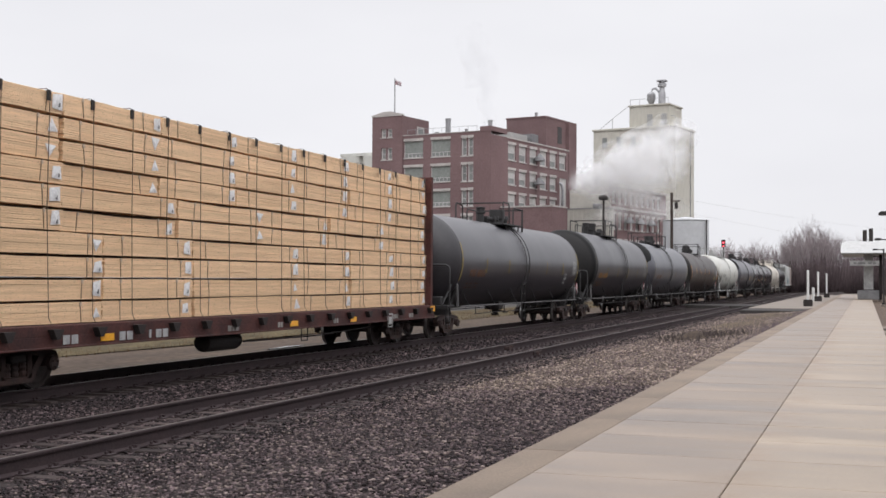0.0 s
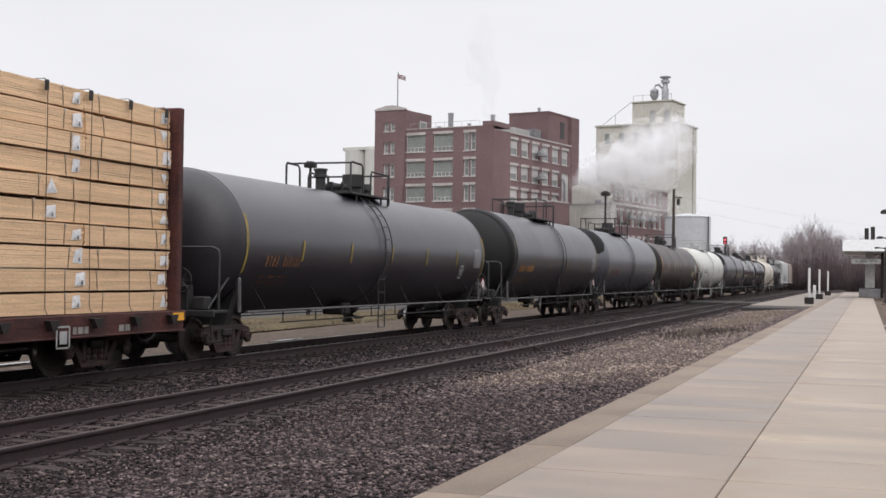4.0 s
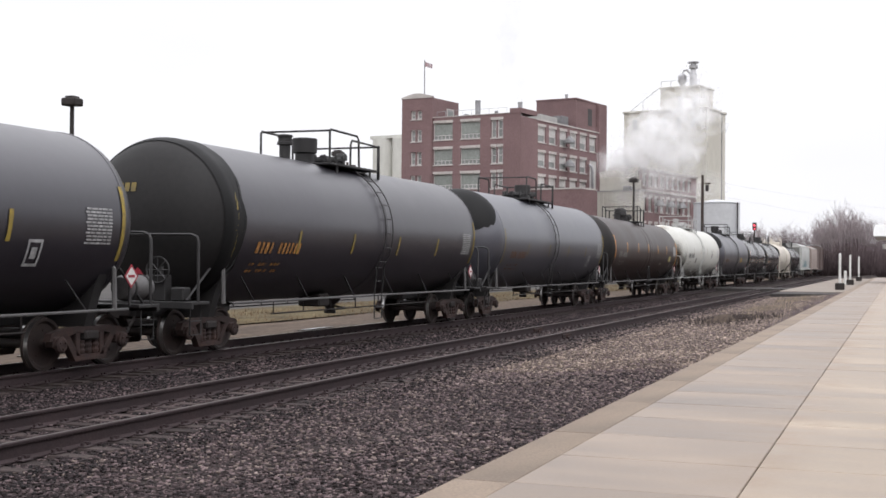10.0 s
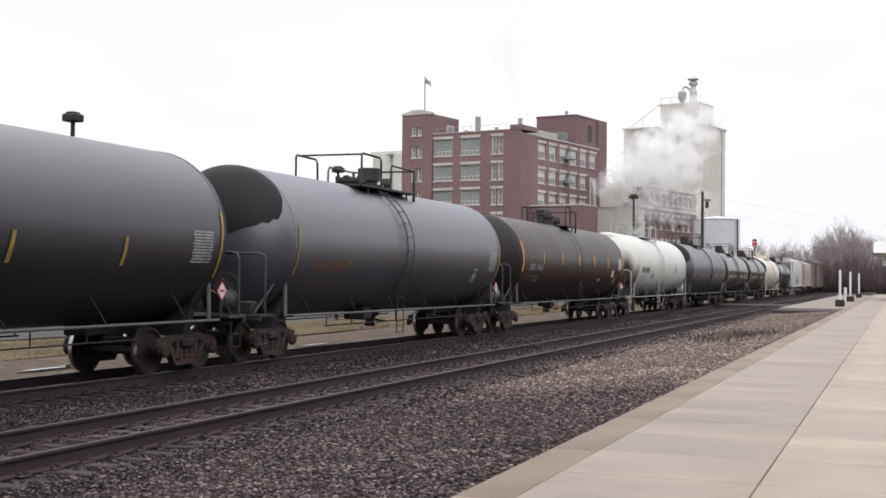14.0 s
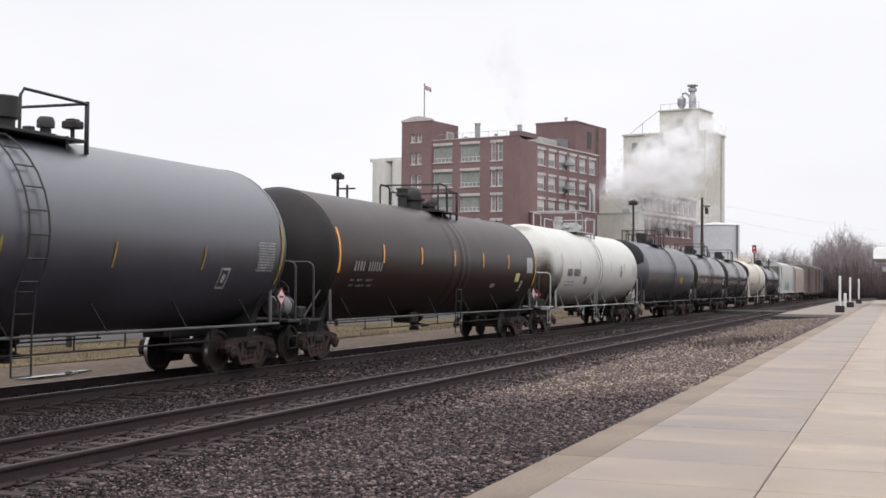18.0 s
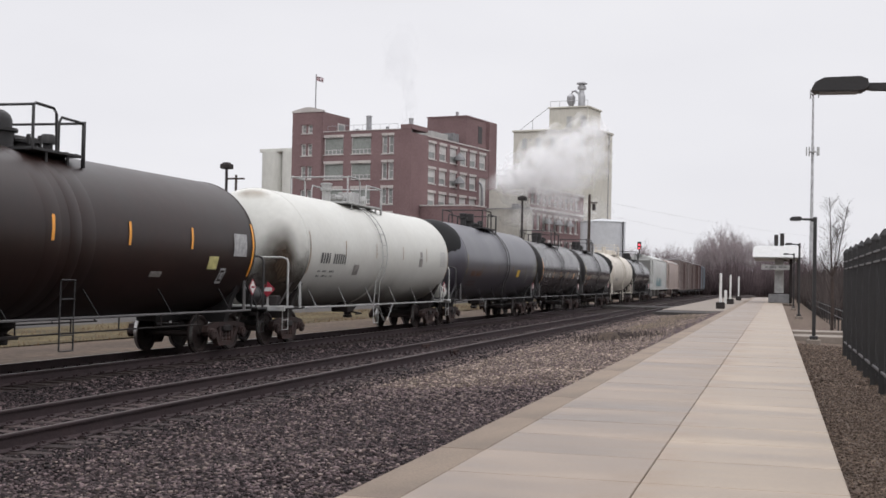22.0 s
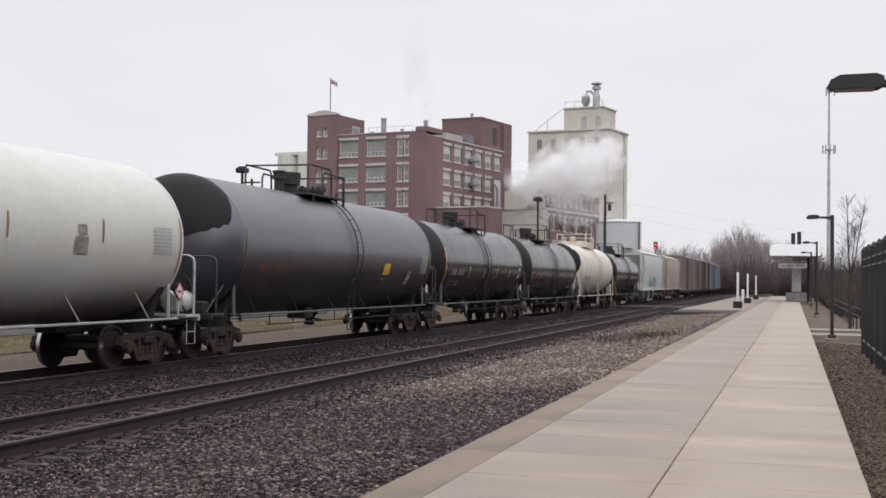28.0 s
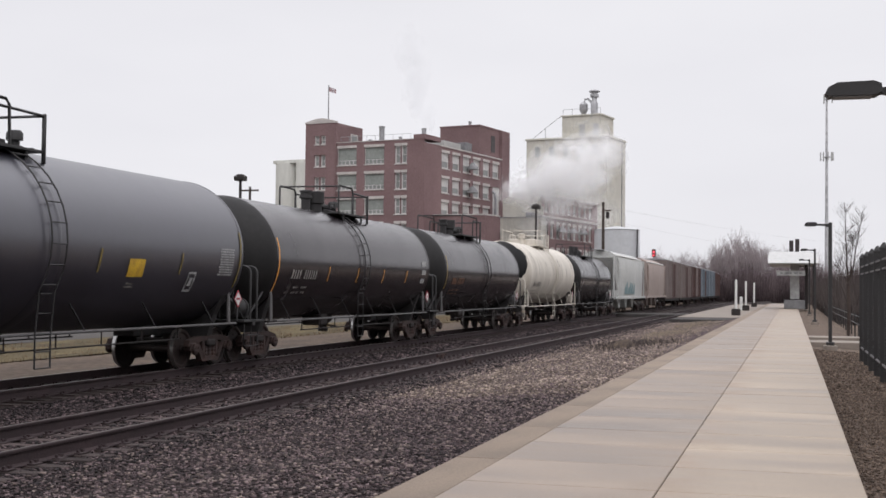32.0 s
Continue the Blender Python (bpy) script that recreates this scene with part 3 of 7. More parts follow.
def scatter(name, label, category, spots, sizes, mat, seed):
    """Loose stones: one joined mesh of small battered blocks."""
    rng = np.random.default_rng(seed)
    n = len(spots)
    cube = np.array([(x, y, z) for z in (-1, 1) for y in (-1, 1) for x in (-1, 1)], float)
    faces = np.array([(0, 2, 3, 1), (4, 5, 7, 6), (0, 1, 5, 4), (2, 6, 7, 3), (0, 4, 6, 2), (1, 3, 7, 5)])
    v = cube[None] * np.stack((rng.uniform(0.9, 1.25, (n, 1)), rng.uniform(0.32, 0.62, (n, 1)), rng.uniform(0.28, 0.55, (n, 1))), 2) * rng.uniform(0.55, 1.15, (n, 8, 1))
    a, b = rng.uniform(0, 6.28, n), rng.uniform(-0.9, 0.9, n)
    ca, sa, cb, sb = np.cos(a)[:, None], np.sin(a)[:, None], np.cos(b)[:, None], np.sin(b)[:, None]
    y, z = v[:, :, 1] * cb - v[:, :, 2] * sb, v[:, :, 1] * sb + v[:, :, 2] * cb
    x, y = v[:, :, 0] * ca - y * sa, v[:, :, 0] * sa + y * ca
    v = np.stack((x, y, z), 2) * (sizes[:, None, None] * 0.5) + spots[:, None, :]
    me = bpy.data.meshes.new(name)
    me.vertices.add(8 * n)
    me.vertices.foreach_set("co", v.reshape(-1))
    me.loops.add(24 * n)
    me.loops.foreach_set("vertex_index", (faces[None] + 8 * np.arange(n)[:, None, None]).reshape(-1).astype(np.int32))
    me.polygons.add(6 * n)
    me.polygons.foreach_set("loop_start", (4 * np.arange(6 * n)).astype(np.int32))
    me.update(calc_edges=True)
    me.materials.append(mat)
    return tagged(new(name, me), label, category, kind="stuff")


def stone_field(name, label, x0, x1, bands, size, mat, seed, height):
    rng = np.random.default_rng(seed)
    spots, sizes = [], []
    for y0, y1, density, scale in bands:
        n = int((x1 - x0) * (y1 - y0) * density)
        x, y = rng.uniform(x0, x1, n), rng.uniform(y0, y1, n)
        keep = y > -0.98 * x - 1.0
        # the ties stay half bare
        keep &= ~((np.abs(x + 9.47) < 1.30) & (np.abs((y - 6) % 0.52 - 0.26) > 0.14) & (rng.random(n) < 0.75))
        keep &= ~((np.abs(np.abs(x + 9.47) - 0.755) < 0.26) & (rng.random(n) < 0.7))
        x, y = x[keep], y[keep]
        s = rng.uniform(0.6, 1.3, len(x)) * size * scale
        z = np.array([height(q) for q in x]) + rng.uniform(-0.2, 0.35, len(x)) * s
        spots.append(np.stack((x, y, z), 1))
        sizes.append(s)
    return scatter(name, label, "stones", np.concatenate(spots), np.concatenate(sizes), mat, seed + 1)


BANDS = [(8, 20, 820, 0.86), (20, 32, 420, 1.05), (32, 50, 240, 1.2), (50, 85, 130, 1.4)]


def share(part_of, first=8, last=85):
    return [(max(a, first), min(b, last), density * part_of, scale) for a, b, density, scale in BANDS if b > first and a < last]


stone_field("oily_ballast", "dark oily crushed ballast stones round the rails", -13.0, -7.6, share(0.7), 0.052, M["oilstone"], 5, bed_height)
stone_field("ballast_stones", "loose purple-brown crushed ballast stones", -13.0, -3.3, share(0.48, 8, 20) + share(0.45, 20), 0.046, M["stone"], 6, bed_height)
stone_field("shoulder_ballast", "dark brown ballast between platform and track", -7.6, -3.3, share(0.68, 8, 22), 0.046, M["darkstone"], 7, bed_height)
stone_field("brown_ballast", "dull brown ballast shoulder down the line", -7.6, -3.3, share(0.6, 23, 85), 0.052, M["midstone"], 12, bed_height)
stone_field("dry_ballast", "scattered pale dry ballast stones", -8.2, -3.4, [(10, 20, 40, 0.8), (20, 28, 70, 0.85), (28, 50, 70, 1.0), (50, 88, 60, 1.2)], 0.052, M["palestone"], 8, lambda x: bed_height(x) + 0.012)
stone_field("gravel_stones", "small tan pea gravel beside the platform", 0.66, 3.4, [(10, 26, 420, 1.0), (26, 44, 160, 1.6)], 0.034, M["gravel"], 9, lambda x: -0.02 - 0.06 * (x - 0.66))
# shallow puddles on the dirt beyond the far track
for x, y, w, length in ((-18.4, 23.6, 0.13, 1.0), (-18.7, 25.0, 0.08, 0.6), (-16.75, 28.0, 0.06, 5.0), (-16.8, 42.0, 0.07, 7.0), (-16.7, 60.0, 0.08, 8.0), (-17.6, 36.0, 0.09, 1.2)):
    bm = B()
    rim = [(x + w * math.cos(a) * (1 + 0.35 * math.sin(3 * a + y)), y + length * math.sin(a) * (1 + 0.15 * math.cos(5 * a + x))) for a in (2 * math.pi * k / 28 for k in range(28))]
    prism(bm, rim, -0.275, -0.248 if x < -17 else -0.20, "Z")
    thing("puddle", "shallow rain puddle on the trackside dirt", "puddle", "puddles beside the far track", bm=bm, mat=M["water"])
bm = B()
prism(bm, [(0.62, -0.36), (0.62, -0.03), (3.6, -0.2), (9.0, -0.34), (9.0, -0.36)], -10, 210, "Y")
thing("gravel_border", "tan pea gravel border sloping from the platform", "gravel", kind="structure", bm=bm, mat=M["gravel"])

# unseen pale ground, added so the tank sides reflect something bright
sheet("station_forecourt", "unseen pale ground added east of the gravel to brighten reflections", "forecourt", 9.0, -60, 64, 260, -0.335, M["slab"], 4, 20, 0.0)
# unseen plain walls, added behind the platform to block low sky light
bm = B()
prism(bm, [(11.0, -70.0), (11.0, 15.0), (66.0, 117.0), (67.0, 116.5), (12.0, 14.7), (12.0, -70.0)], -0.4, 8.5, "Z")
thing("wall_east", "unseen grey-brown wall added behind the platform to block low sky", "wall", kind="structure", bm=bm, mat=M["wallgrey"])
bm = B()
prism(bm, [(11.0, -70.0), (11.0, -71.0), (-90.0, -71.0), (-90.0, -70.0)], -0.4, 8.5, "Z")
thing("wall_south", "unseen grey-brown wall added to close off the south sky", "wall", kind="structure", bm=bm, mat=M["wallgrey"])

# ---- platform ----
bm = B()
box(bm, -3.31, -6, -0.4, 0.60, 191, 0.165)
platform = thing("platform", "long low beige concrete railway platform, slightly damp", "platform", kind="structure", bm=bm, mat=M["joint"])


def slab_mesh(w, length, drop, mat, bevel=0.008):
    bm = B()
    box(bm, 0, 0, 0.10 - drop, w, length, 0.20 - drop, bevel)
    return mesh_of("slab", bm, mat)


PITCH, Y_FIRST = 1.51, 10.84 - 9 * 1.51
left_slab, right_slab, kerb_piece = slab_mesh(1.725, PITCH - 0.014, 0, M["concrete"]), slab_mesh(1.735, PITCH - 0.014, 0.0, M["concretestained"]), slab_mesh(0.475, 2 * PITCH - 0.006, 0.004, M["kerb"])
rng = random.Random(11)
for k in range(-2, 124):
    for me, x in ((left_slab, -2.845), (right_slab, -1.112)):
        ob = part("slab", me, None, platform)
        ob.location = (x, Y_FIRST + k * PITCH, 0.17 - 0.17 + rng.uniform(-0.002, 0.002))
for k in range(-1, 62):
    ob = part("kerb_stone", kerb_piece, None, platform)
    ob.location = (-3.328, Y_FIRST + 2 * k * PITCH, rng.uniform(-0.002, 0.002))

# paved crossing between the platform and the tracks, far down
bm = B()
box(bm, -8.0, 91, -0.3, -3.35, 185, 0.04, 0.02)
thing("crossing_apron", "pale concrete apron between platform and track", "apron", kind="structure", bm=bm, mat=M["slab"])
bm = B()
box(bm, -7.9, 84, -0.3, -3.36, 90.98, 0.02, 0.02)
thing("asphalt_patch", "dark asphalt patch before the concrete apron", "asphalt patch", kind="structure", bm=bm, mat=M["lot"])
bm = B()
box(bm, -18.5, 100, -0.3, -8.02, 106, 0.012, 0.01)
thing("grade_crossing", "dark plank and asphalt crossing across the rails", "crossing", kind="structure", bm=bm, mat=M["lot"])

# ---- tracks ----
RAIL = [(-0.076, -0.206), (0.076, -0.206), (0.076, -0.192), (0.012, -0.168), (0.009, -0.045), (0.035, -0.038), (0.037, -0.010), (0.028, 0.0), (-0.028, 0.0), (-0.037, -0.010), (-0.035, -0.038), (-0.009, -0.045), (-0.012, -0.168), (-0.076, -0.192)]
HEAD = [(-0.024, 0.0005), (0.024, 0.0005), (0.020, 0.0025), (-0.020, 0.0025)]


def sweep(outline, xc):
    """An outline carried along the line of the tracks, in the space of a track at xc."""
    bm = B()
    rings = []
    for q in [-30, 210] + [210 + 10 * k for k in range(1, 22)]:
        rings.append([bm.verts.new((on_line(q, xc + a)[0] - xc, on_line(q, xc + a)[1], b)) for a, b in outline])
    for r0, r1 in zip(rings, rings[1:]):
        for k in range(len(outline)):
            j = (k + 1) % len(outline)
            bm.faces.new((r0[k], r0[j], r1[j], r1[k]))
    bm.faces.new(rings[0])
    bm.faces.new(rings[-1][::-1])
    return bm


def tie_mesh(seed):
    bm = B()
    box(bm, -1.28, -0.11, -0.36, 1.28, 0.11, -0.168 + 0.004 * seed, 0.012)
    me = mesh_of("tie", bm, M["tie"])
    return me


def plate_mesh():
    bm = B()
    for x in (-0.755, 0.755):
        box(bm, x - 0.17, -0.09, -0.186, x + 0.17, 0.09, -0.170, 0.004)
        for dx in (-0.10, 0.10):
            for dy in (-0.05, 0.05):
                box(bm, x + dx - 0.018, dy - 0.014, -0.172, x + dx + 0.018, dy + 0.014, -0.135, 0.004)
        box(bm, x - 0.085, 0.10, -0.182, x + 0.085, 0.135, -0.145, 0.004)
    return mesh_of("tie_plate", bm, M["rail"])


ties, plates = [tie_mesh(k) for k in range(3)], plate_mesh()
for name, xc, label in (("near_track", -9.47, "near railway track with dull rusty rails and dark ties"), ("far_track", -14.45, "far railway track under the train, shaded and oily")):
    track = thing(name, label, "railway track", kind="structure")
    track.location = (xc, 0, 0)
    for x in (-0.755, 0.755):
        rail = part("rail", sweep([(a + x, b) for a, b in RAIL], xc), M["rail"], track)
        part("worn_head", sweep([(a + x, b) for a, b in HEAD], xc), M["railtop" if name == "near_track" else "railshine"], rail, "rail head worn to a dull shine")
    rng = random.Random(3)
    for k in range(140):
        ob = part("tie", ties[k % 3], None, track)
        ob.location = (rng.uniform(-0.06, 0.06), 6 + k * 0.52 + rng.uniform(-0.03, 0.03), rng.uniform(-0.046, -0.032))
        ob.rotation_euler = (0, 0, rng.uniform(-0.02, 0.02))
        ob2 = part("tie_plate", plates, None, track)
        ob2.location = (0, ob.location.y, -0.012)
    bm = B()
    for k in range(210):
        y = 6 + (140 + k) * 0.52
        prism(bm, [(-1.28, y - 0.11), (1.28, y - 0.11), (1.28, y + 0.11), (-1.28, y + 0.11)], -0.36, -0.210, "Z")
    tagged(part("far_ties", bm, M["tie"], track), kind="stuff")

track = bpy.data.objects["near_track"]
for x, y in ((0.755, 33.6), (-0.755, 36.0)):
    bm = B()
    for s in (-1, 1):
        box(bm, x + s * 0.012, y - 0.45, -0.14, x + s * 0.045, y + 0.45, -0.045, 0.006)
        for k in range(6):
            lathe(bm, [(0.018, x + s * 0.045), (0.018, x + s * 0.075)], 6, "X", (0, y - 0.38 + k * 0.15, -0.095))
    box(bm, x - 0.09, y - 0.08, -0.2, x + 0.09, y + 0.08, -0.12, 0.01)
    part("joint_bar", bm, M["truckrust"], track, "bolted rail joint bar")


# ---- the train ----
TRACK_X = -14.45
CARS, WHEELSETS, RIDERS = [], [], []
SHARED = {}


def shared(key, make):
    if key not in SHARED:
        SHARED[key] = make()
    return SHARED[key]


def wheelset_mesh():
    bm = B()
    for s in (-1, 1):
        lathe(bm, [(0.09, s * 0.80), (0.10, s * 0.755), (0.13, s * 0.74), (0.36, s * 0.75), (0.40, s * 0.79), (0.455, s * 0.79), (0.458, s * 0.71), (0.485, s * 0.69), (0.485, s * 0.665), (0.40, s * 0.665), (0.36, s * 0.70), (0.14, s * 0.70), (0.10, s * 0.66), (0.085, s * 0.60)], 28, "X")
        lathe(bm, [(0.07, s * 0.80), (0.07, s * 1.06)], 10, "X")
    lathe(bm, [(0.082, -0.60), (0.082, 0.60)], 12, "X")
    for k in range(5):
        a = k * 2 * math.pi / 5
        for s in (-1, 1):
            lathe(bm, [(0.025, s * 0.735), (0.025, s * 0.758)], 6, "X", (0, 0.24 * math.cos(a), 0.24 * math.sin(a)))
    me = mesh_of("wheelset", bm, M["wheel"], 40)
    me.materials.append(M["tread"])
    for f in me.polygons:
        c = f.center
        if math.hypot(c.y, c.z) > 0.44 and 0.70 < abs(c.x) < 0.79 and abs(f.normal.x) < 0.5:
            f.material_index = 1
    return me


def sideframe_mesh(s):
    bm = B()
    x0, x1 = s * 0.93, s * 1.07
    prism(bm, [(-1.12, 0.52), (-1.06, 0.66), (-0.62, 0.74), (0.62, 0.74), (1.06, 0.66), (1.12, 0.52), (0.68, 0.56), (0.44, 0.63), (-0.44, 0.63), (-0.68, 0.56)], x0, x1)
    prism(bm, [(-0.72, 0.57), (-0.58, 0.60), (-0.32, 0.26), (0.32, 0.26), (0.58, 0.60), (0.72, 0.57), (0.42, 0.15), (-0.42, 0.15)], x0, x1)
    for y in (-0.34, 0.34):
        box(bm, x0, y - 0.06, 0.22, x1, y + 0.06, 0.66, 0.01)
    for y in (-0.889, 0.889):
        box(bm, s * 0.90, y - 0.15, 0.40, s * 1.10, y + 0.15, 0.60, 0.03)
        lathe(bm, [(0.135, s * 1.08), (0.135, s * 1.15), (0.10, s * 1.17)], 12, "X", (0, y, 0.457))
        for k in range(3):
            a = k * 2.094 + 0.5
            lathe(bm, [(0.022, s * 1.17), (0.022, s * 1.19)], 6, "X", (0, y + 0.07 * math.cos(a), 0.457 + 0.07 * math.sin(a)))
    for y in (-0.2, 0.0, 0.2):
        lathe(bm, [(0.075, 0.27), (0.085, 0.32), (0.07, 0.36), (0.085, 0.41), (0.07, 0.45), (0.08, 0.50)], 10, "Z", (s * 1.0, y, 0))
    return mesh_of("side_frame", bm, M["truckrust"], 30)


def bolster_mesh():
    bm = B()
    box(bm, -1.12, -0.2, 0.50, 1.12, 0.2, 0.66, 0.03)
    lathe(bm, [(0.2, 0.64), (0.2, 0.80)], 16, "Z")
    for y in (-0.4, 0.4):
        box(bm, -0.85, y - 0.05, 0.36, 0.85, y + 0.05, 0.44, 0.01)
    return mesh_of("bolster", bm, M["steel"])


def bogie(car, y):
    truck = part("truck", shared("bolster", bolster_mesh), None, car, "rusty two-axle freight truck")
    truck.location = (0, y, 0)
    for s in (-1, 1):
        part("side_frame", shared(("frame", s), lambda: sideframe_mesh(s)), None, truck)
    for dy in (-0.889, 0.889):
        ws = part("wheelset", shared("wheelset", wheelset_mesh), None, truck)
        ws.location = (0, dy, 0.457)
        WHEELSETS.append((ws, dy))
    return truck


def coupler_mesh(s):
    bm = B()
    box(bm, -0.12, 0, 0.80, 0.12, s * 0.62, 0.98, 0.02)
    box(bm, -0.17, s * 0.45, 0.74, 0.17, s * 0.78, 1.04, 0.05)
    tube(bm, [(0.2, 0.0, 0.8), (0.22, s * 0.3, 0.5), (0.2, s * 0.6, 0.42), (0.18, s * 0.8, 0.5)], 0.03, 6)
    return mesh_of("coupler", bm, M["steel"], 40)


def bars(bm, rows, x, y0, z0, h, gap, mat=None, s=1):
    """Unreadable lettering as upright bars on a plane facing +X: a row is a string of widths per line."""
    for i, row in enumerate(rows):
        y = y0
        for ch in row:
            w = {"w": 0.16, "m": 0.11, "i": 0.05, " ": 0.10}[ch] * s
            if ch != " ":
                box(bm, x, y, z0 - i * (h + gap), x + 0.006, y + w, z0 - i * (h + gap) + h)
            y += w + 0.035 * s


class Shell:
    """The side of a tank: patches that lie on its curve."""
    def __init__(self, r, zc):
        self.r, self.zc = r, zc

    def patch(self, bm, y0, y1, z0, z1, off=0.014, n=4, slant=0.0):
        n = max(n, 2 + int(abs(z1 - z0) / 0.12))
        th = [math.asin(max(-1, min(1, (z - self.zc) / self.r))) for z in (z0, z1)]
        rows = []
        for k in range(n + 1):
            a = th[0] + (th[1] - th[0]) * k / n
            dy = slant * k / n
            rows.append([bm.verts.new((math.cos(a) * (self.r + off), y + dy, self.zc + math.sin(a) * (self.r + off))) for y in (y0, y1)])
        for a, b in zip(rows, rows[1:]):
            bm.faces.new((a[0], a[1], b[1], b[0]))

    def letters(self, bm, y, z, h, row, s=1.0):
        for ch in row:
            w = {"w": 0.135, "m": 0.095, "i": 0.04, " ": 0.14}[ch] * s
            if ch != " ":
                self.patch(bm, y, y + w, z, z + h, n=2, slant=0.04 * s)
            y += w + 0.09 * s


def tank_car(label, y_left, y_right, r, zc, paint, trim="blackiron", stripe="yellow", letter="rustletter", dome="black", stripes=(), belt=True, extras=None, heavy=True, zl=2.08, air="greypaint", placards=(), ls=0.85, head=None, deck=(-1.75, 0.80, 0.05, 1.42), yl=0.42, tops=(-1.25, -0.50, 0.25, 0.85)):
    """A tank car; y_left and y_right are the ends of its straight shell at the start of the clip."""
    half, yc = (y_right - y_left) / 2, (y_left + y_right) / 2
    car = thing("tank_car", label, "tank car", "freight train cars")
    CARS.append((car, yc))
    skin, iron = M[paint], M[trim]
    under = iron if trim == "blackiron" else M["steel"]
    hd = 0.52 * r
    tank = part("tank", lathe(B(), [(r, -half), (r, half)], 72, "Y", (0, 0, zc)), skin, car, smooth=50)
    for s in (-1, 1):
        dish = [(r, s * half)] + [(r * math.cos(a), s * (half + hd * math.sin(a))) for a in (radians(d) for d in (5, 12, 22, 32, 42, 54, 66, 78))] + [(0.02, s * (half + hd))]
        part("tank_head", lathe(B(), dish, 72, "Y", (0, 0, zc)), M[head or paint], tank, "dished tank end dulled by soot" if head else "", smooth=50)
    sh = Shell(r, zc)
    # jacket seams and the belt at mid-car
    for y in (-half, half):
        part("head_seam", lathe(B(), [(r + 0.002, y - 0.03), (r + 0.010, y - 0.025), (r + 0.010, y + 0.025), (r + 0.002, y + 0.03)], 72, "Y", (0, 0, zc)), skin, tank, smooth=50)
    if belt:
        part("belt", lathe(B(), [(r + 0.001, yl - 0.20), (r + 0.011, yl - 0.16), (r + 0.011, yl + 0.16), (r + 0.001, yl + 0.20)], 72, "Y", (0, 0, zc)), skin, tank, "raised jacket belt beside the ladder", smooth=50)
    if heavy == "dome":
        for y in (-0.75, 0.45):
            part("jacket_ring", lathe(B(), [(r + 0.001, yl + y - 0.26), (r + 0.009, yl + y - 0.16), (r + 0.011, yl + y), (r + 0.009, yl + y + 0.16), (r + 0.001, yl + y + 0.26)], 72, "Y", (0, 0, zc)), skin, tank, "bulging jacket ring", smooth=60)
    # stub sills, end platforms, end handrails, couplers, trucks
    for s in (-1, 1):
        e = s * (half + hd + 0.35)
        part("stub_sill", box(B(), -0.26, s * (half - 2.4), 0.78, 0.26, e, 1.08, 0.02), under, car)
        bm = B()
        prism(bm, [(-1.05, 0.72), (1.05, 0.72), (1.2, 1.25), (r * 0.83, zc - r * 0.55), (-r * 0.83, zc - r * 0.55), (-1.2, 1.25)], s * (half - 0.25) - 0.12, s * (half - 0.25) + 0.12, "Y")
        part("bolster_saddle", bm, under, car)
        bm = B()
        box(bm, -1.55, e - 0.62 if s > 0 else e + 0.02, 1.04, 1.55, e - 0.02 if s > 0 else e + 0.62, 1.10, 0.01)
        box(bm, -1.55, e - 0.05, 0.96, 1.55, e + 0.03, 1.10, 0.01)
        part("end_platform", bm, iron, car)
        ye = s * (half + hd + 0.12)
        part("end_handrail", tube(B(), [(-1.52, ye, 1.08), (-1.52, ye, 2.28), (-1.48, ye, 2.38), (-1.36, ye, 2.43), (1.36, ye, 2.43), (1.48, ye, 2.38), (1.52, ye, 2.28), (1.52, ye, 1.08)], 0.030, 6), iron, car, smooth=60)
        for x in (-1.46, 1.46):
            bm = B()
            for z in (0.45, 0.72):
                tube(bm, [(x, e - s * 0.04, 1.0), (x, e - s * 0.04, z), (x, e - s * 0.44, z), (x, e - s * 0.44, 1.0)], 0.016, 5)
            part("corner_step", bm, iron, car, smooth=60)
        part("end_brace", tube(B(), [(1.30, s * (half + hd + 0.2), 1.12), (1.34, s * (half + 0.02), 1.95)], 0.028, 5), under, car)
        cp = part("coupler", shared(("coupler", s), lambda: coupler_mesh(s)), None, car)
        cp.location = (0, e - s * 0.05, 0)
        bogie(car, s * (half - 0.2))
        # placards in holders
        for x in (1.47,) if s > 0 else ():
            pl = part("placard", prism(B(), [(s * (half + 0.42) + a, 1.62 + b) for a, b in ((0, -0.215), (0.215, 0), (0, 0.215), (-0.215, 0))], x, x + 0.012), M["placardred"], car, "red diamond hazard placard with white centre")
            part("placard_panel", prism(B(), [(s * (half + 0.42) + a, 1.62 + b) for a, b in ((0, -0.165), (0.165, 0), (0, 0.165), (-0.165, 0))], x + 0.012, x + 0.016), M["white"], pl)
            part("placard_number", box(B(), x + 0.016, s * (half + 0.42) - 0.10, 1.595, x + 0.020, s * (half + 0.42) + 0.10, 1.645), M["placardred"], pl)
            part("placard_post", box(B(), x - 0.03, s * (half + 0.42) - 0.03, 1.08, x - 0.005, s * (half + 0.42) + 0.03, 1.8), iron, pl)
    # hand brake on the near end platform
    e = -(half + hd + 0.35)
    if -1 in placards:
        px = 0.2 if trim == "blackiron" else 0.98

        def diamond(w):
            return [(px, 1.55 - w), (px + w, 1.55), (px, 1.55 + w), (px - w, 1.55)]

        pl = part("placard", prism(B(), diamond(0.215), e + 0.10, e + 0.112, "Y"), M["placardred"], car, "red diamond hazard placard with white centre")
        part("placard_panel", prism(B(), [(px - 0.13, 1.49), (px + 0.13, 1.49), (px + 0.13, 1.60), (px - 0.13, 1.60)], e + 0.096, e + 0.10, "Y"), M["white"], pl)
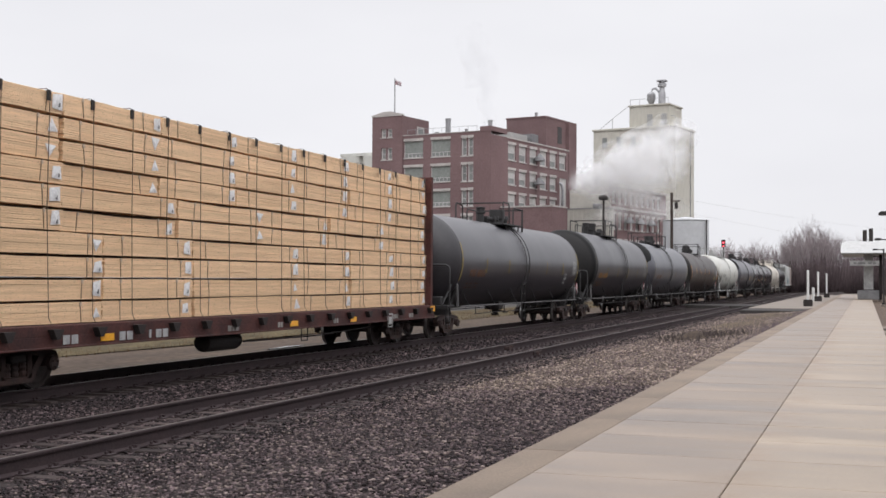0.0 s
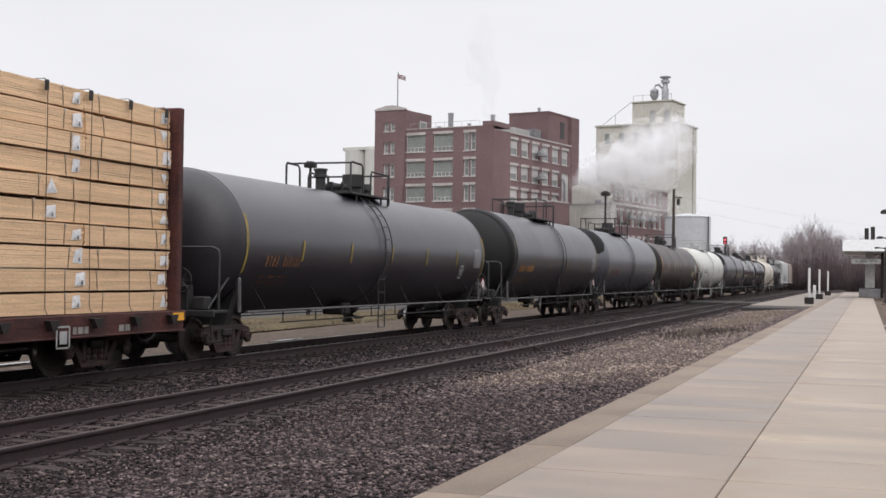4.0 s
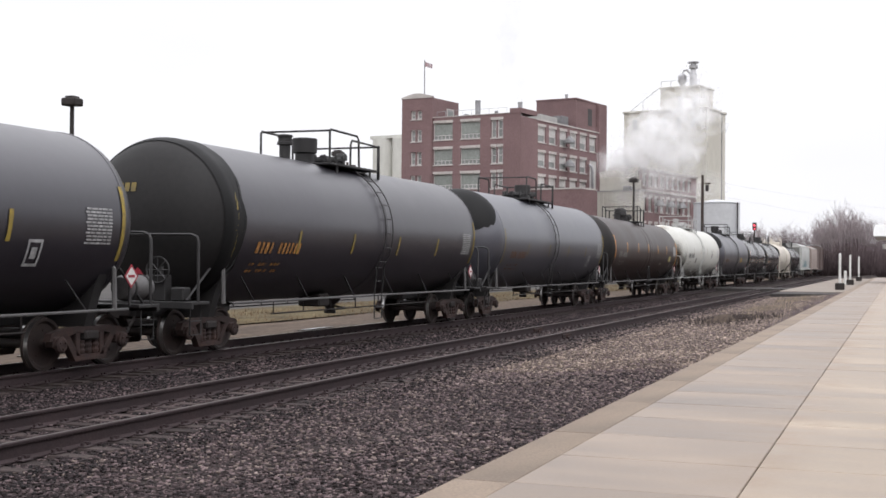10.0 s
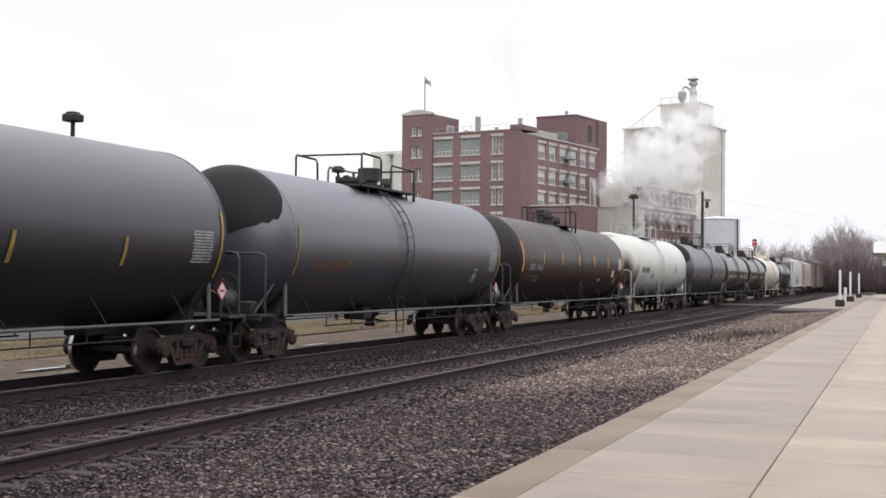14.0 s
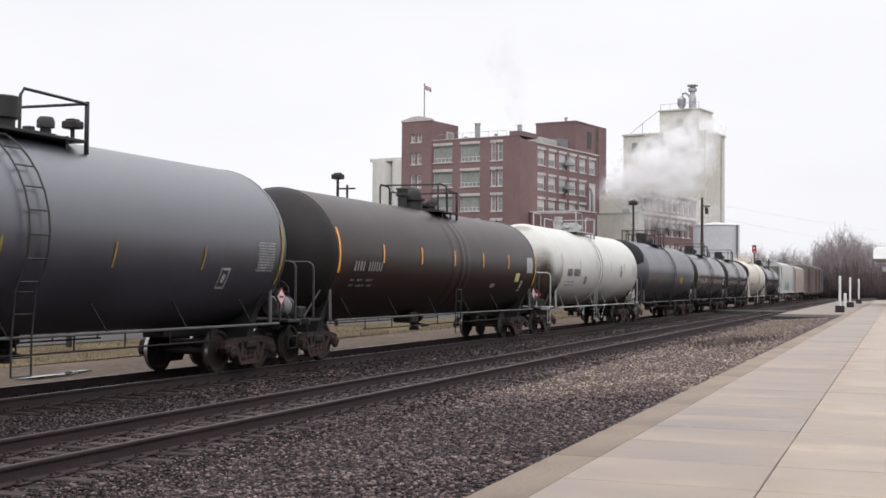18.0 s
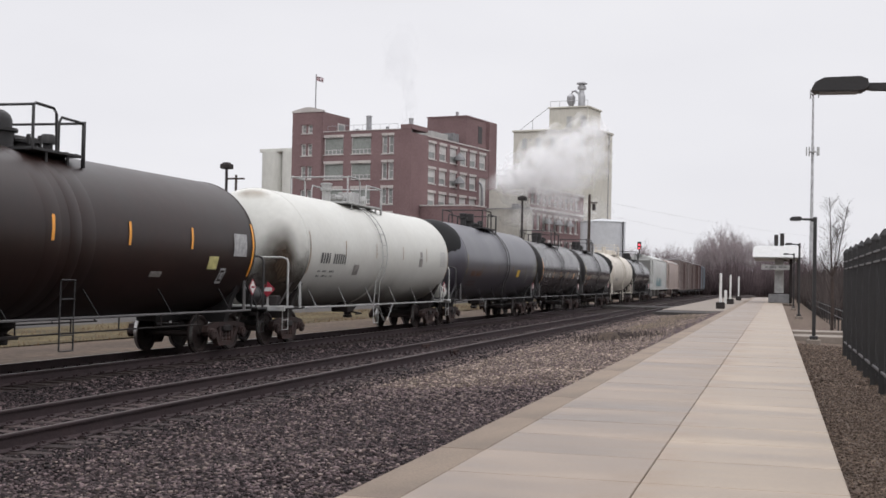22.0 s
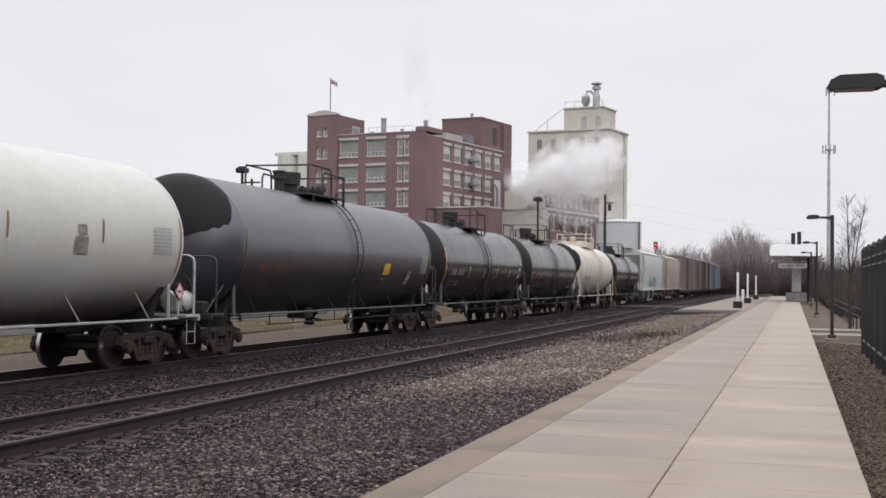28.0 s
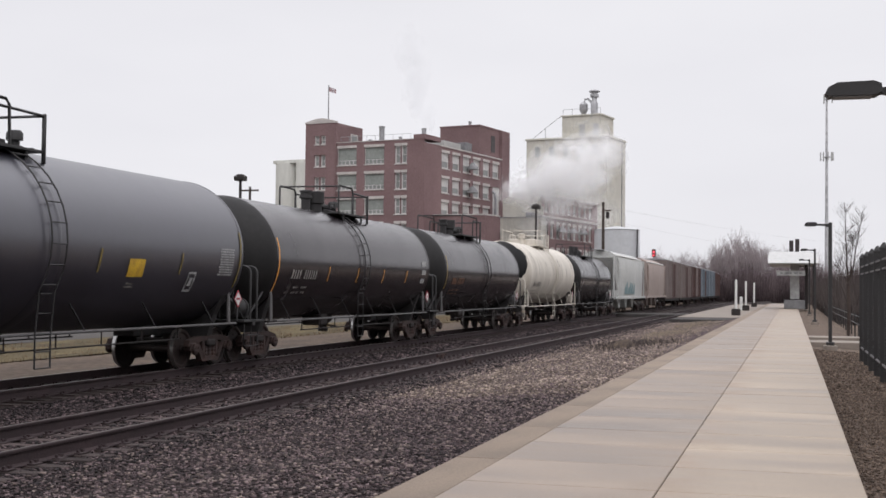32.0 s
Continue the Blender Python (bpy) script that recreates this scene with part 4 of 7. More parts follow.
        part("placard_post", box(B(), px - 0.03, e + 0.112, 1.08, px + 0.03, e + 0.135, 1.72), iron, pl)
    bm = B()
    box(bm, 0.55, e + 0.10, 1.10, 0.85, e + 0.34, 1.62, 0.02)
    box(bm, 0.95, e + 0.12, 1.10, 1.25, e + 0.42, 1.38, 0.03)
    tube(bm, [(0.7, e + 0.2, 1.6), (0.7, e + 0.2, 1.8)], 0.04, 6)
    stand = part("brake_stand", bm, under, car, "hand brake gear housing and valve")
    bm = B()
    tube(bm, [(0.7 + 0.26 * math.cos(a), e + 0.06, 1.72 + 0.26 * math.sin(a)) for a in (k * math.pi / 8 for k in range(17))], 0.018, 5, False)
    for k in range(4):
        a = k * math.pi / 4
        tube(bm, [(0.7 - 0.26 * math.cos(a), e + 0.06, 1.72 - 0.26 * math.sin(a)), (0.7 + 0.26 * math.cos(a), e + 0.06, 1.72 + 0.26 * math.sin(a))], 0.012, 4)
    part("brake_wheel", bm, under, stand)
    if letter:
        bm = B()
        for k in range(4):
            c = []
            for dx, dz in ((0, 0.58), (0.12, 0.58), (0.12, 0.76), (0, 0.76)):
                x = -0.66 + 0.16 * k + dx
                c.append(on_head(sh, half, math.asin(math.hypot(x, dz) / r) * 2 / math.pi, math.atan2(dz, x), 0.02))
            bm.faces.new([bm.verts.new(p) for p in c])
        tagged(part("end_number", bm, M["dullyellow"] if letter in ("rustletter", "orangeletter") else M[letter], tank), kind="stuff")
    # air reservoir on the rear end platform
    bm = B()
    y0 = half + 0.55
    lathe(bm, [(0.05, y0), (0.20, y0 + 0.04), (0.235, y0 + 0.12), (0.235, y0 + 0.78), (0.20, y0 + 0.86), (0.05, y0 + 0.90)], 20, "Y", (1.12, 0, 1.40))
    part("air_reservoir", bm, M[air], car, "horizontal cylindrical air reservoir", smooth=50)
    for y in (y0 + 0.2, y0 + 0.66):
        part("reservoir_strap", lathe(B(), [(0.235, y), (0.25, y), (0.25, y + 0.05), (0.235, y + 0.05)], 20, "Y", (1.12, 0, 1.40)), iron, car, smooth=50)
    # side safety rail and its braces
    rail_trim = iron if trim != "blackiron" else M["railgrey"]
    bm = B()
    tube(bm, [(1.46, -half + 0.4, 1.03), (1.46, half + 0.35, 1.03)], 0.028, 6)
    part("side_rail", bm, rail_trim, car, smooth=60)
    n = 6
    for k in range(n):
        y = -half + 1.1 + (2 * half - 2.2) * k / (n - 1)
        part("rail_brace", tube(B(), [(1.46, y + 0.25, 1.03), (1.30, y - 0.12, zc - 0.62 * r)], 0.018, 5), iron, car)
    for s in (-1, 1):
        part("grab_post", tube(B(), [(1.46, s * (half - 0.05), 1.03), (1.44, s * (half - 0.05), 1.75), (1.30, s * (half - 0.1), 1.95)], 0.045, 6), rail_trim, car)
    # underbody: bottom outlet, brake rigging
    bm = B()
    lathe(bm, [(0.28, zc - r + 0.05), (0.28, zc - r - 0.12), (0.16, zc - r - 0.2), (0.12, zc - r - 0.36), (0.16, zc - r - 0.38), (0.16, zc - r - 0.46)], 14, "Z", (0, 0.6, 0))
    tube(bm, [(0.1, 0.6, zc - r - 0.25), (0.6, 0.3, zc - r - 0.3), (0.62, -0.3, zc - r - 0.3)], 0.03, 6)
    part("outlet_valve", bm, M["steel"], car, smooth=40)
    bm = B()
    for x in (1.36, -1.36) if trim == "blackiron" else ():
        tube(bm, [(x, -half + 2.3, 0.74), (x, half - 2.3, 0.74)], 0.018, 5)
        for k in range(8):
            y = -half + 2.4 + (2 * half - 4.8) * k / 7
            tube(bm, [(x, y, 0.74), (x, y, 1.03)], 0.016, 5)
    if trim == "blackiron":
        part("lower_rail", bm, M["steel"], car)
    bm = B()
    tube(bm, [(0.35, -half + 2.2, 0.95), (0.35, half - 2.2, 0.95)], 0.03, 6)
    tube(bm, [(-0.3, -half + 2.2, 0.90), (-0.3, half - 2.2, 0.90)], 0.03, 6)
    box(bm, 0.3, -1.9, 0.78, 0.9, -1.3, 1.1, 0.04)
    part("brake_rigging", bm, M["steel"], car)
    # ladder over the belt, down to the step
    bm = B()
    over = heavy != "dome"
    for dy in (-0.24, 0.24):
        pts = [((r + 0.09) * math.cos(a), yl + dy, zc + (r + 0.09) * math.sin(a)) for a in (radians(d) for d in range(80 if over else -30, -31, -10))]
        pts += [(1.52, yl + dy, 1.03), (1.52, yl + dy, 0.42)]
        tube(bm, pts, 0.018, 5)
    for a in (radians(d) for d in range(70 if over else -29, -30, -12)):
        x, z = (r + 0.09) * math.cos(a), zc + (r + 0.09) * math.sin(a)
        tube(bm, [(x, yl - 0.24, z), (x, yl + 0.24, z)], 0.014, 5)
    for z in (1.75, 1.4, 1.03, 0.72, 0.42):
        tube(bm, [(1.53, yl - 0.24, z), (1.53, yl + 0.24, z)], 0.014, 5)
    part("ladder", bm, iron if trim != "palegrey" else M["palegrey"], car, smooth=60)
    # dome fittings: walkway, railing, manway, valves
    zt = zc + r
    d0, d1, d2, d3 = deck
    for x0, x1 in ((0.45, 1.0), (-1.0, -0.45)):
        bm = B()
        box(bm, x0, d0, zt - 0.10, x1, d3, zt - 0.05, 0.005)
        for k in range(int((d3 - d0) / 0.35)):
            box(bm, x0, d0 + 0.1 + k * 0.35, zt - 0.05, x1, d0 + 0.13 + k * 0.35, zt - 0.035)
        for y in (d0 + 0.5, d3 - 0.5):
            x = 0.95 if x0 > 0 else -0.95
            tube(bm, [(x, y, zt - 0.05), (x, y, zc + math.sqrt(r * r - 0.9025))], 0.03, 5)
        part("walkway", bm, iron, car)
    for x in (0.98, -0.98):
        bm = B()
        tube(bm, [(x, d0, zt - 0.08), (x, d0, zt + 0.72), (x, d0 + 0.06, zt + 0.78), (x, d1 - 0.14, zt + 0.76), (x, d1 - 0.03, zt + 0.66), (x, d1, zt - 0.05)], 0.030, 6)
        tube(bm, [(x, d2, zt - 0.08), (x, d2 + 0.01, zt + 0.50), (x, d2 + 0.10, zt + 0.62), (x, d3 - 0.06, zt + 0.60), (x, d3, zt + 0.58)], 0.028, 6)
        box(bm, x - 0.035, d3 - 0.03, zt - 0.30, x + 0.035, d3 + 0.03, zt + 0.64, 0.008)
        part("railing", bm, iron, car, smooth=60)
    for y, z in ((d0, zt + 0.75), (d3, zt + 0.60)):
        part("end_railing", tube(B(), [(-0.98, y, z), (0.98, y, z)], 0.028, 6), iron, car, smooth=60)
    fit = M[{"black": "blackiron", "pale": "palegrey", "cream": "tankcream"}[dome]]
    y_thin, y_cup, y_man, y_small = tops
    man = part("manway", lathe(B(), [(0.34, zt - 0.12), (0.34, zt + 0.12), (0.42, zt + 0.13), (0.42, zt + 0.19), (0.36, zt + 0.20), (0.34, zt + 0.24)], 20, "Z", (0, y_man, 0)), fit, car, smooth=40)
    for k in range(8):
        a = k * math.pi / 4 + 0.2
        part("manway_bolt", box(B(), 0.40 * math.cos(a) - 0.035, y_man + 0.40 * math.sin(a) - 0.035, zt + 0.08, 0.40 * math.cos(a) + 0.035, y_man + 0.40 * math.sin(a) + 0.035, zt + 0.29, 0.01), fit, man)
    part("hinge_bar", box(B(), -0.05, y_man - 0.42, zt + 0.22, 0.05, y_man + 0.46, zt + 0.28, 0.01), fit, man)
    if heavy == "dome":
        part("valve_housing", lathe(B(), [(0.36, zt - 0.1), (0.36, zt + 0.26), (0.44, zt + 0.27), (0.44, zt + 0.33), (0.33, zt + 0.34), (0.33, zt + 0.50), (0.29, zt + 0.60), (0.18, zt + 0.68), (0.05, zt + 0.70)], 20, "Z", (0, y_cup, 0)), fit, car, "round-topped valve bonnet", smooth=40)
    elif dome == "pale":
        part("valve_housing", box(B(), -0.3, y_cup - 0.34, zt - 0.1, 0.3, y_cup + 0.34, zt + 0.44, 0.02), fit, car, "boxy valve housing")
    elif heavy:
        part("valve_housing", lathe(B(), [(0.25, zt - 0.1), (0.25, zt + 0.22), (0.32, zt + 0.25), (0.33, zt + 0.60), (0.31, zt + 0.62), (0.31, zt + 0.60), (0.27, zt + 0.56)], 20, "Z", (0, y_cup, 0)), fit, car, "wide cup-shaped valve housing", smooth=40)
    if y_thin is not None:
        part("relief_valve", lathe(B(), [(0.14, zt - 0.05), (0.14, zt + 0.34), (0.20, zt + 0.36), (0.20, zt + 0.42), (0.17, zt + 0.43), (0.17, zt + 0.54), (0.20, zt + 0.55), (0.20, zt + 0.60), (0.08, zt + 0.62)], 14, "Z", (0, y_thin, 0)), fit, car, smooth=40)
    part("vacuum_valve", lathe(B(), [(0.10, zt - 0.05), (0.10, zt + 0.20), (0.16, zt + 0.21), (0.16, zt + 0.34), (0.12, zt + 0.40)], 12, "Z", (0.1, y_small, 0)), fit, car, smooth=40)
    bm = B()
    tube(bm, [(0.0, y_small - 0.3, zt + 0.10), (0.0, y_small + 0.3, zt + 0.10)], 0.05, 6)
    box(bm, -0.09, y_small - 0.42, zt - 0.06, 0.09, y_small - 0.26, zt + 0.20, 0.02)
    part("eduction_pipe", bm, fit, car)
    # markings on the near side
    for y, z0, z1, wide in stripes:
        bm = B()
        sh.patch(bm, y - yc - wide / 2, y - yc + wide / 2, z0, z1, slant=0.05)
        part("reflective_stripe", bm, M[stripe], tank)
    if letter:
        bm = B()
        sh.letters(bm, -half + 1.0, zl, 0.24 if ls < 1 else 0.30, "wmwm mmmmmm", ls)
        tagged(part("reporting_mark", bm, M[letter], tank, "row of worn lettering bars"), "row of worn lettering bars", kind="stuff")
        bm = B()
        sh.letters(bm, -half + 0.95, zl - 0.26, 0.055, "mm wmi wwm", 0.7)
        sh.letters(bm, -half + 0.95, zl - 0.40, 0.055, "wm mwim mw", 0.7)
        tagged(part("load_data", bm, M[letter], tank), kind="stuff")
    if extras:
        extras(car, tank, sh, half, yc)
    return car


def panel(tank, sh, y, z, w, h, mat, label, lines=0):
    bm = B()
    if lines:
        for k in range(lines):
            q = h / lines
            c = y + (0.04 if k % 3 else 0.0)
            while c < y + w - 0.05:
                step = 0.07 + 0.09 * abs(math.sin(k * 3.7 + c * 9.1))
                sh.patch(bm, c, min(c + step, y + w), z + k * q, z + (k + 0.55) * q, n=1)
                c += step + 0.022
    else:
        sh.patch(bm, y, y + w, z, z + h)
    ob = part("stencil_panel", bm, M[mat], tank, label)
    return tagged(ob, label, kind="stuff") if lines else ob


def box_outline(tank, sh, y, z, s):
    bm = B()
    t = 0.05
    for a, b, c, d in ((0, s, 0, t), (0, s, s * 1.2 - t, s * 1.2), (0, t, t, s * 1.2 - t), (s - t, s, t, s * 1.2 - t)):
        sh.patch(bm, y + a, y + b, z + c, z + d, n=1)
    sh.patch(bm, y + s * 0.3, y + s * 0.7, z + s * 0.35, z + s * 0.85, n=1, off=0.016)
    tagged(part("inspection_stencil", bm, M["whitepanel"], tank), kind="stuff")


def on_head(sh, half, q, a, off=0.016):
    """A point of the near end: q runs from the middle of the head (0) to its rim (1) and on along the shell; a is the angle above level."""
    hd = 0.52 * sh.r
    if q <= 1:
        rr, y = sh.r * math.sin(q * math.pi / 2), -half - hd * math.cos(q * math.pi / 2) - off * (1 - q)
    else:
        rr, y = sh.r, -half + (q - 1) * 2.0
    rr += off * min(1, q)
    return rr * math.cos(a), y, sh.zc + rr * math.sin(a)


def head_stain(tank, sh, half, mat, q0, q1, a0, a1, label, wav=0.12, seed=1.0):
    """A stain with a wavy edge lying on the near head of a tank."""
    bm = B()
    n, m = 44, 26
    grid = []
    for i in range(n + 1):
        u = i / n
        top = q1 + wav * noise.noise(Vector((u * 5, seed, 1))) + 0.5 * wav * noise.noise(Vector((u * 14, seed, 3))) - 0.30 * abs(2 * u - 1) ** 3
        row = []
        for j in range(m + 1):
            q = q0 + (top - q0) * j / m
            lo = a0 + wav * 1.4 * noise.noise(Vector((j * 0.35, seed, 7)))
            row.append(bm.verts.new(on_head(sh, half, q, lo + (a1 - lo) * u)))
        grid.append(row)
    for i in range(n):
        for j in range(m):
            bm.faces.new((grid[i][j], grid[i + 1][j], grid[i + 1][j + 1], grid[i][j + 1]))
    part("spill_stain", bm, M[mat], tank, label, smooth=180)


ZC, RT = 2.72, 1.75


def run(first, last, n, z=3.0, h=0.38, wide=0.09):
    return [(first + (last - first) * k / (n - 1), z - h / 2, z + h / 2, wide) for k in range(n)]


def dress_plain(car, tank, sh, half, yc):
    panel(tank, sh, half - 1.15, 2.18, 0.74, 0.64, "whitepanel", "worn white stencil panel", 11)


def dress_black(car, tank, sh, half, yc):
    dress_plain(car, tank, sh, half, yc)
    box_outline(tank, sh, half - 2.55, 1.80, 0.36)


def dress_spilled(car, tank, sh, half, yc):
    dress_black(car, tank, sh, half, yc)
    head_stain(tank, sh, half, "tar", 0.05, 1.0, 0.30, 2.4, "black residue spilled over the tank end", 0.03, seed=half)


def dress_coated(car, tank, sh, half, yc):
    dress_plain(car, tank, sh, half, yc)
    head_stain(tank, sh, half, "tar", 0.80, 1.26, -1.2, 3.3, "black residue run over the rim of the tank end onto the shell", 0.16, seed=half)


def dress_slate(car, tank, sh, half, yc):
    dress_spilled(car, tank, sh, half, yc)
    panel(tank, sh, half - 5.15, 2.10, 0.62, 0.36, "stickeryellow", "square dirty orange-yellow sticker")
    panel(tank, sh, half - 5.1, 1.88, 0.36, 0.12, "greyletter", "small stencil", 2)


def dress_brown(car, tank, sh, half, yc):
    panel(tank, sh, half - 1.2, 2.38, 0.75, 0.55, "whitepanel", "white stencil panel", 0)
    panel(tank, sh, half - 2.5, 2.05, 0.5, 0.30, "paleyellow", "pale yellow sticker", 0)
    panel(tank, sh, half - 5.1, 1.85, 0.5, 0.12, "greyletter", "small stencil", 0)
    box_outline(tank, sh, half - 1.75, 1.72, 0.3)


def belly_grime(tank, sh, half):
    """Road dirt on the underside of the shell, with the belly's shading painted in."""
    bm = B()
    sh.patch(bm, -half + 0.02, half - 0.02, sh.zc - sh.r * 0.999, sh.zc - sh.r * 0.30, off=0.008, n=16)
    part("belly_grime", bm, M["bellydirtshade"], tank, "brown road dirt and painted shading along the belly", smooth=180)


def dress_white(car, tank, sh, half, yc):
    head_stain(tank, sh, half, "grime", 0.0, 1.02, -1.57, 0.45, "brown-black dirt over the lower tank end", 0.02)
    head_stain(tank, sh, half, "smudge", 0.0, 0.92, -1.57, 0.70, "dark vertical soot streak on the tank end", 0.02)
    head_stain(tank, sh, half, "ruststain", 0.55, 0.95, 1.1, 1.9, "small rust bleed near the top", 0.05)
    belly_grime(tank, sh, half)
    for y in (-0.9, -0.55, 1.1):
        part("ladder_stay", tube(B(), [(1.50, y, 1.03), (1.52, 0.2 + 0.15 * y, 0.46)], 0.014, 5), M["palegrey"], car)
    panel(tank, sh, half - 4.1, 2.35, 0.45, 0.32, "greyletter", "faded grey stencil patch", 0)
    panel(tank, sh, half - 4.0, 2.70, 0.3, 0.2, "greyletter", "faded grey stencil patch", 0)
    panel(tank, sh, -half + 4.0, 2.0, 0.5, 0.32, "greyletter", "faded grey stencil patch", 0)
    panel(tank, sh, half - 1.2, 2.4, 0.8, 0.6, "palegrey", "faded stencil panel", 8)


def dress_cream(car, tank, sh, half, yc):
    part("dome_platform", box(B(), -0.8, -1.2, sh.zc + sh.r - 0.05, 0.8, 1.0, sh.zc + sh.r + 0.3, 0.03), M["tankcream"], car)
    bm = B()
    for k in range(9):
        y = -half + 1.2 + k * (2 * half - 2.4) / 8
        y += 0.5 * math.sin(k * 4.1)
        sh.patch(bm, y, y + 0.03 + 0.03 * (k % 3), 2.2 + 0.5 * (k % 3), 3.9 - 0.25 * (k % 4), off=0.010, slant=0.04)
    tagged(part("drip_stain", bm, M["soot"], tank, "dark drips down the shell"), "dark drips down the shell", kind="stuff")
    head_stain(tank, sh, half, "tar", 0.1, 0.85, -0.2, 2.2, "black residue down the tank end", 0.12)


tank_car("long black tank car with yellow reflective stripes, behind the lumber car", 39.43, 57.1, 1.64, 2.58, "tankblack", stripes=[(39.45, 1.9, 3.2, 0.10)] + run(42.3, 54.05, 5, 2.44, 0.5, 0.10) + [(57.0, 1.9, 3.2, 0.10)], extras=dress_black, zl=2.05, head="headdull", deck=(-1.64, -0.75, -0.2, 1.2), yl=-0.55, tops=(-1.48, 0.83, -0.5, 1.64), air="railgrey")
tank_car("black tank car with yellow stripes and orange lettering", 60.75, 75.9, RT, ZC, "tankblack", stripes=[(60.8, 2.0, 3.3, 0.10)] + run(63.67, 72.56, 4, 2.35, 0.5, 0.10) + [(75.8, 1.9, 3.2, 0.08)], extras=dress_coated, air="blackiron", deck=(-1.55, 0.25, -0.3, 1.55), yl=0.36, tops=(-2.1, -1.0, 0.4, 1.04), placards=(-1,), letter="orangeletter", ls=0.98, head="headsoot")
tank_car("dark grey tank car with residue spilled over one end", 79.1, 94.2, RT, ZC, "tankpale", stripes=[(79.2, 1.9, 3.1, 0.06)] + run(82.1, 90.9, 4, 2.40, 0.45, 0.06) + [(94.1, 1.9, 3.2, 0.10)], extras=dress_spilled, deck=(-2.3, -0.95, -0.28, 1.5), yl=-0.80, tops=(None, 0.42, -0.85, 1.5))
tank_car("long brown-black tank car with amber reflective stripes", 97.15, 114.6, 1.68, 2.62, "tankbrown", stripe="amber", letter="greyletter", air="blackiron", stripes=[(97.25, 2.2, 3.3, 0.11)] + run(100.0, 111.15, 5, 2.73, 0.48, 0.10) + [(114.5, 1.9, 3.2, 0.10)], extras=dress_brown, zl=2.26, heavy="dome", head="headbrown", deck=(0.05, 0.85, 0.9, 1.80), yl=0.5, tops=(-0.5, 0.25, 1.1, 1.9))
tank_car("white tank car with a sooty end and dark stencils", 118.3, 133.55, 1.72, 2.70, "tankwhite", trim="palegrey", letter="darkletter", dome="pale", stripe="fadedamber", air="tankwhite", ls=1.02, placards=(-1,), stripes=[(118.4, 2.0, 3.2, 0.06)] + run(121.4, 130.4, 4, 2.8, 0.45, 0.06) + [(133.5, 2.0, 3.2, 0.06)], extras=dress_white, zl=2.32, deck=(-2.43, -1.2, -0.6, 1.1), yl=-0.86, tops=(-1.77, 0.5, -0.8, 1.6))
tank_car("slate grey tank car with spilled residue and an orange sticker", 136.7, 152.5, RT, ZC, "tankslate", air="blackiron", stripe="dullyellow", stripes=[(136.8, 1.9, 3.1, 0.06)] + run(139.7, 149.5, 4, 2.40, 0.45, 0.07) + [(152.4, 1.9, 3.2, 0.08)], extras=dress_slate, deck=(-2.07, -0.2, -0.9, 0.85), yl=0.13, tops=(-1.89, -1.1, 0.15, 1.2))
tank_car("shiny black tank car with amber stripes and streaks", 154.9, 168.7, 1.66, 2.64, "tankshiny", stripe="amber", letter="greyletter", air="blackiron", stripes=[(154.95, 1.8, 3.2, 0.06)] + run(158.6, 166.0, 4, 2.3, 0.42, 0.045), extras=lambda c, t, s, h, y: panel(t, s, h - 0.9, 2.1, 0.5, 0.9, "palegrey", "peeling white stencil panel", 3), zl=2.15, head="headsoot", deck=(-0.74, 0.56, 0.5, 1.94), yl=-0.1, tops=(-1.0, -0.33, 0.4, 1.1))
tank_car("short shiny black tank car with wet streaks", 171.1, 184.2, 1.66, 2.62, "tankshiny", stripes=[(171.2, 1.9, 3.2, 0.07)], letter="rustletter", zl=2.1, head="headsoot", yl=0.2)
tank_car("stained cream tank car with a square dome platform", 187.3, 200.2, 1.64, 2.76, "tankcream", trim="tankcream", dome="cream", letter="greyletter", air="tankcream", extras=dress_cream, heavy=False)
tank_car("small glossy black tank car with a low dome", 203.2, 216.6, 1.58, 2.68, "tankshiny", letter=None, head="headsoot")


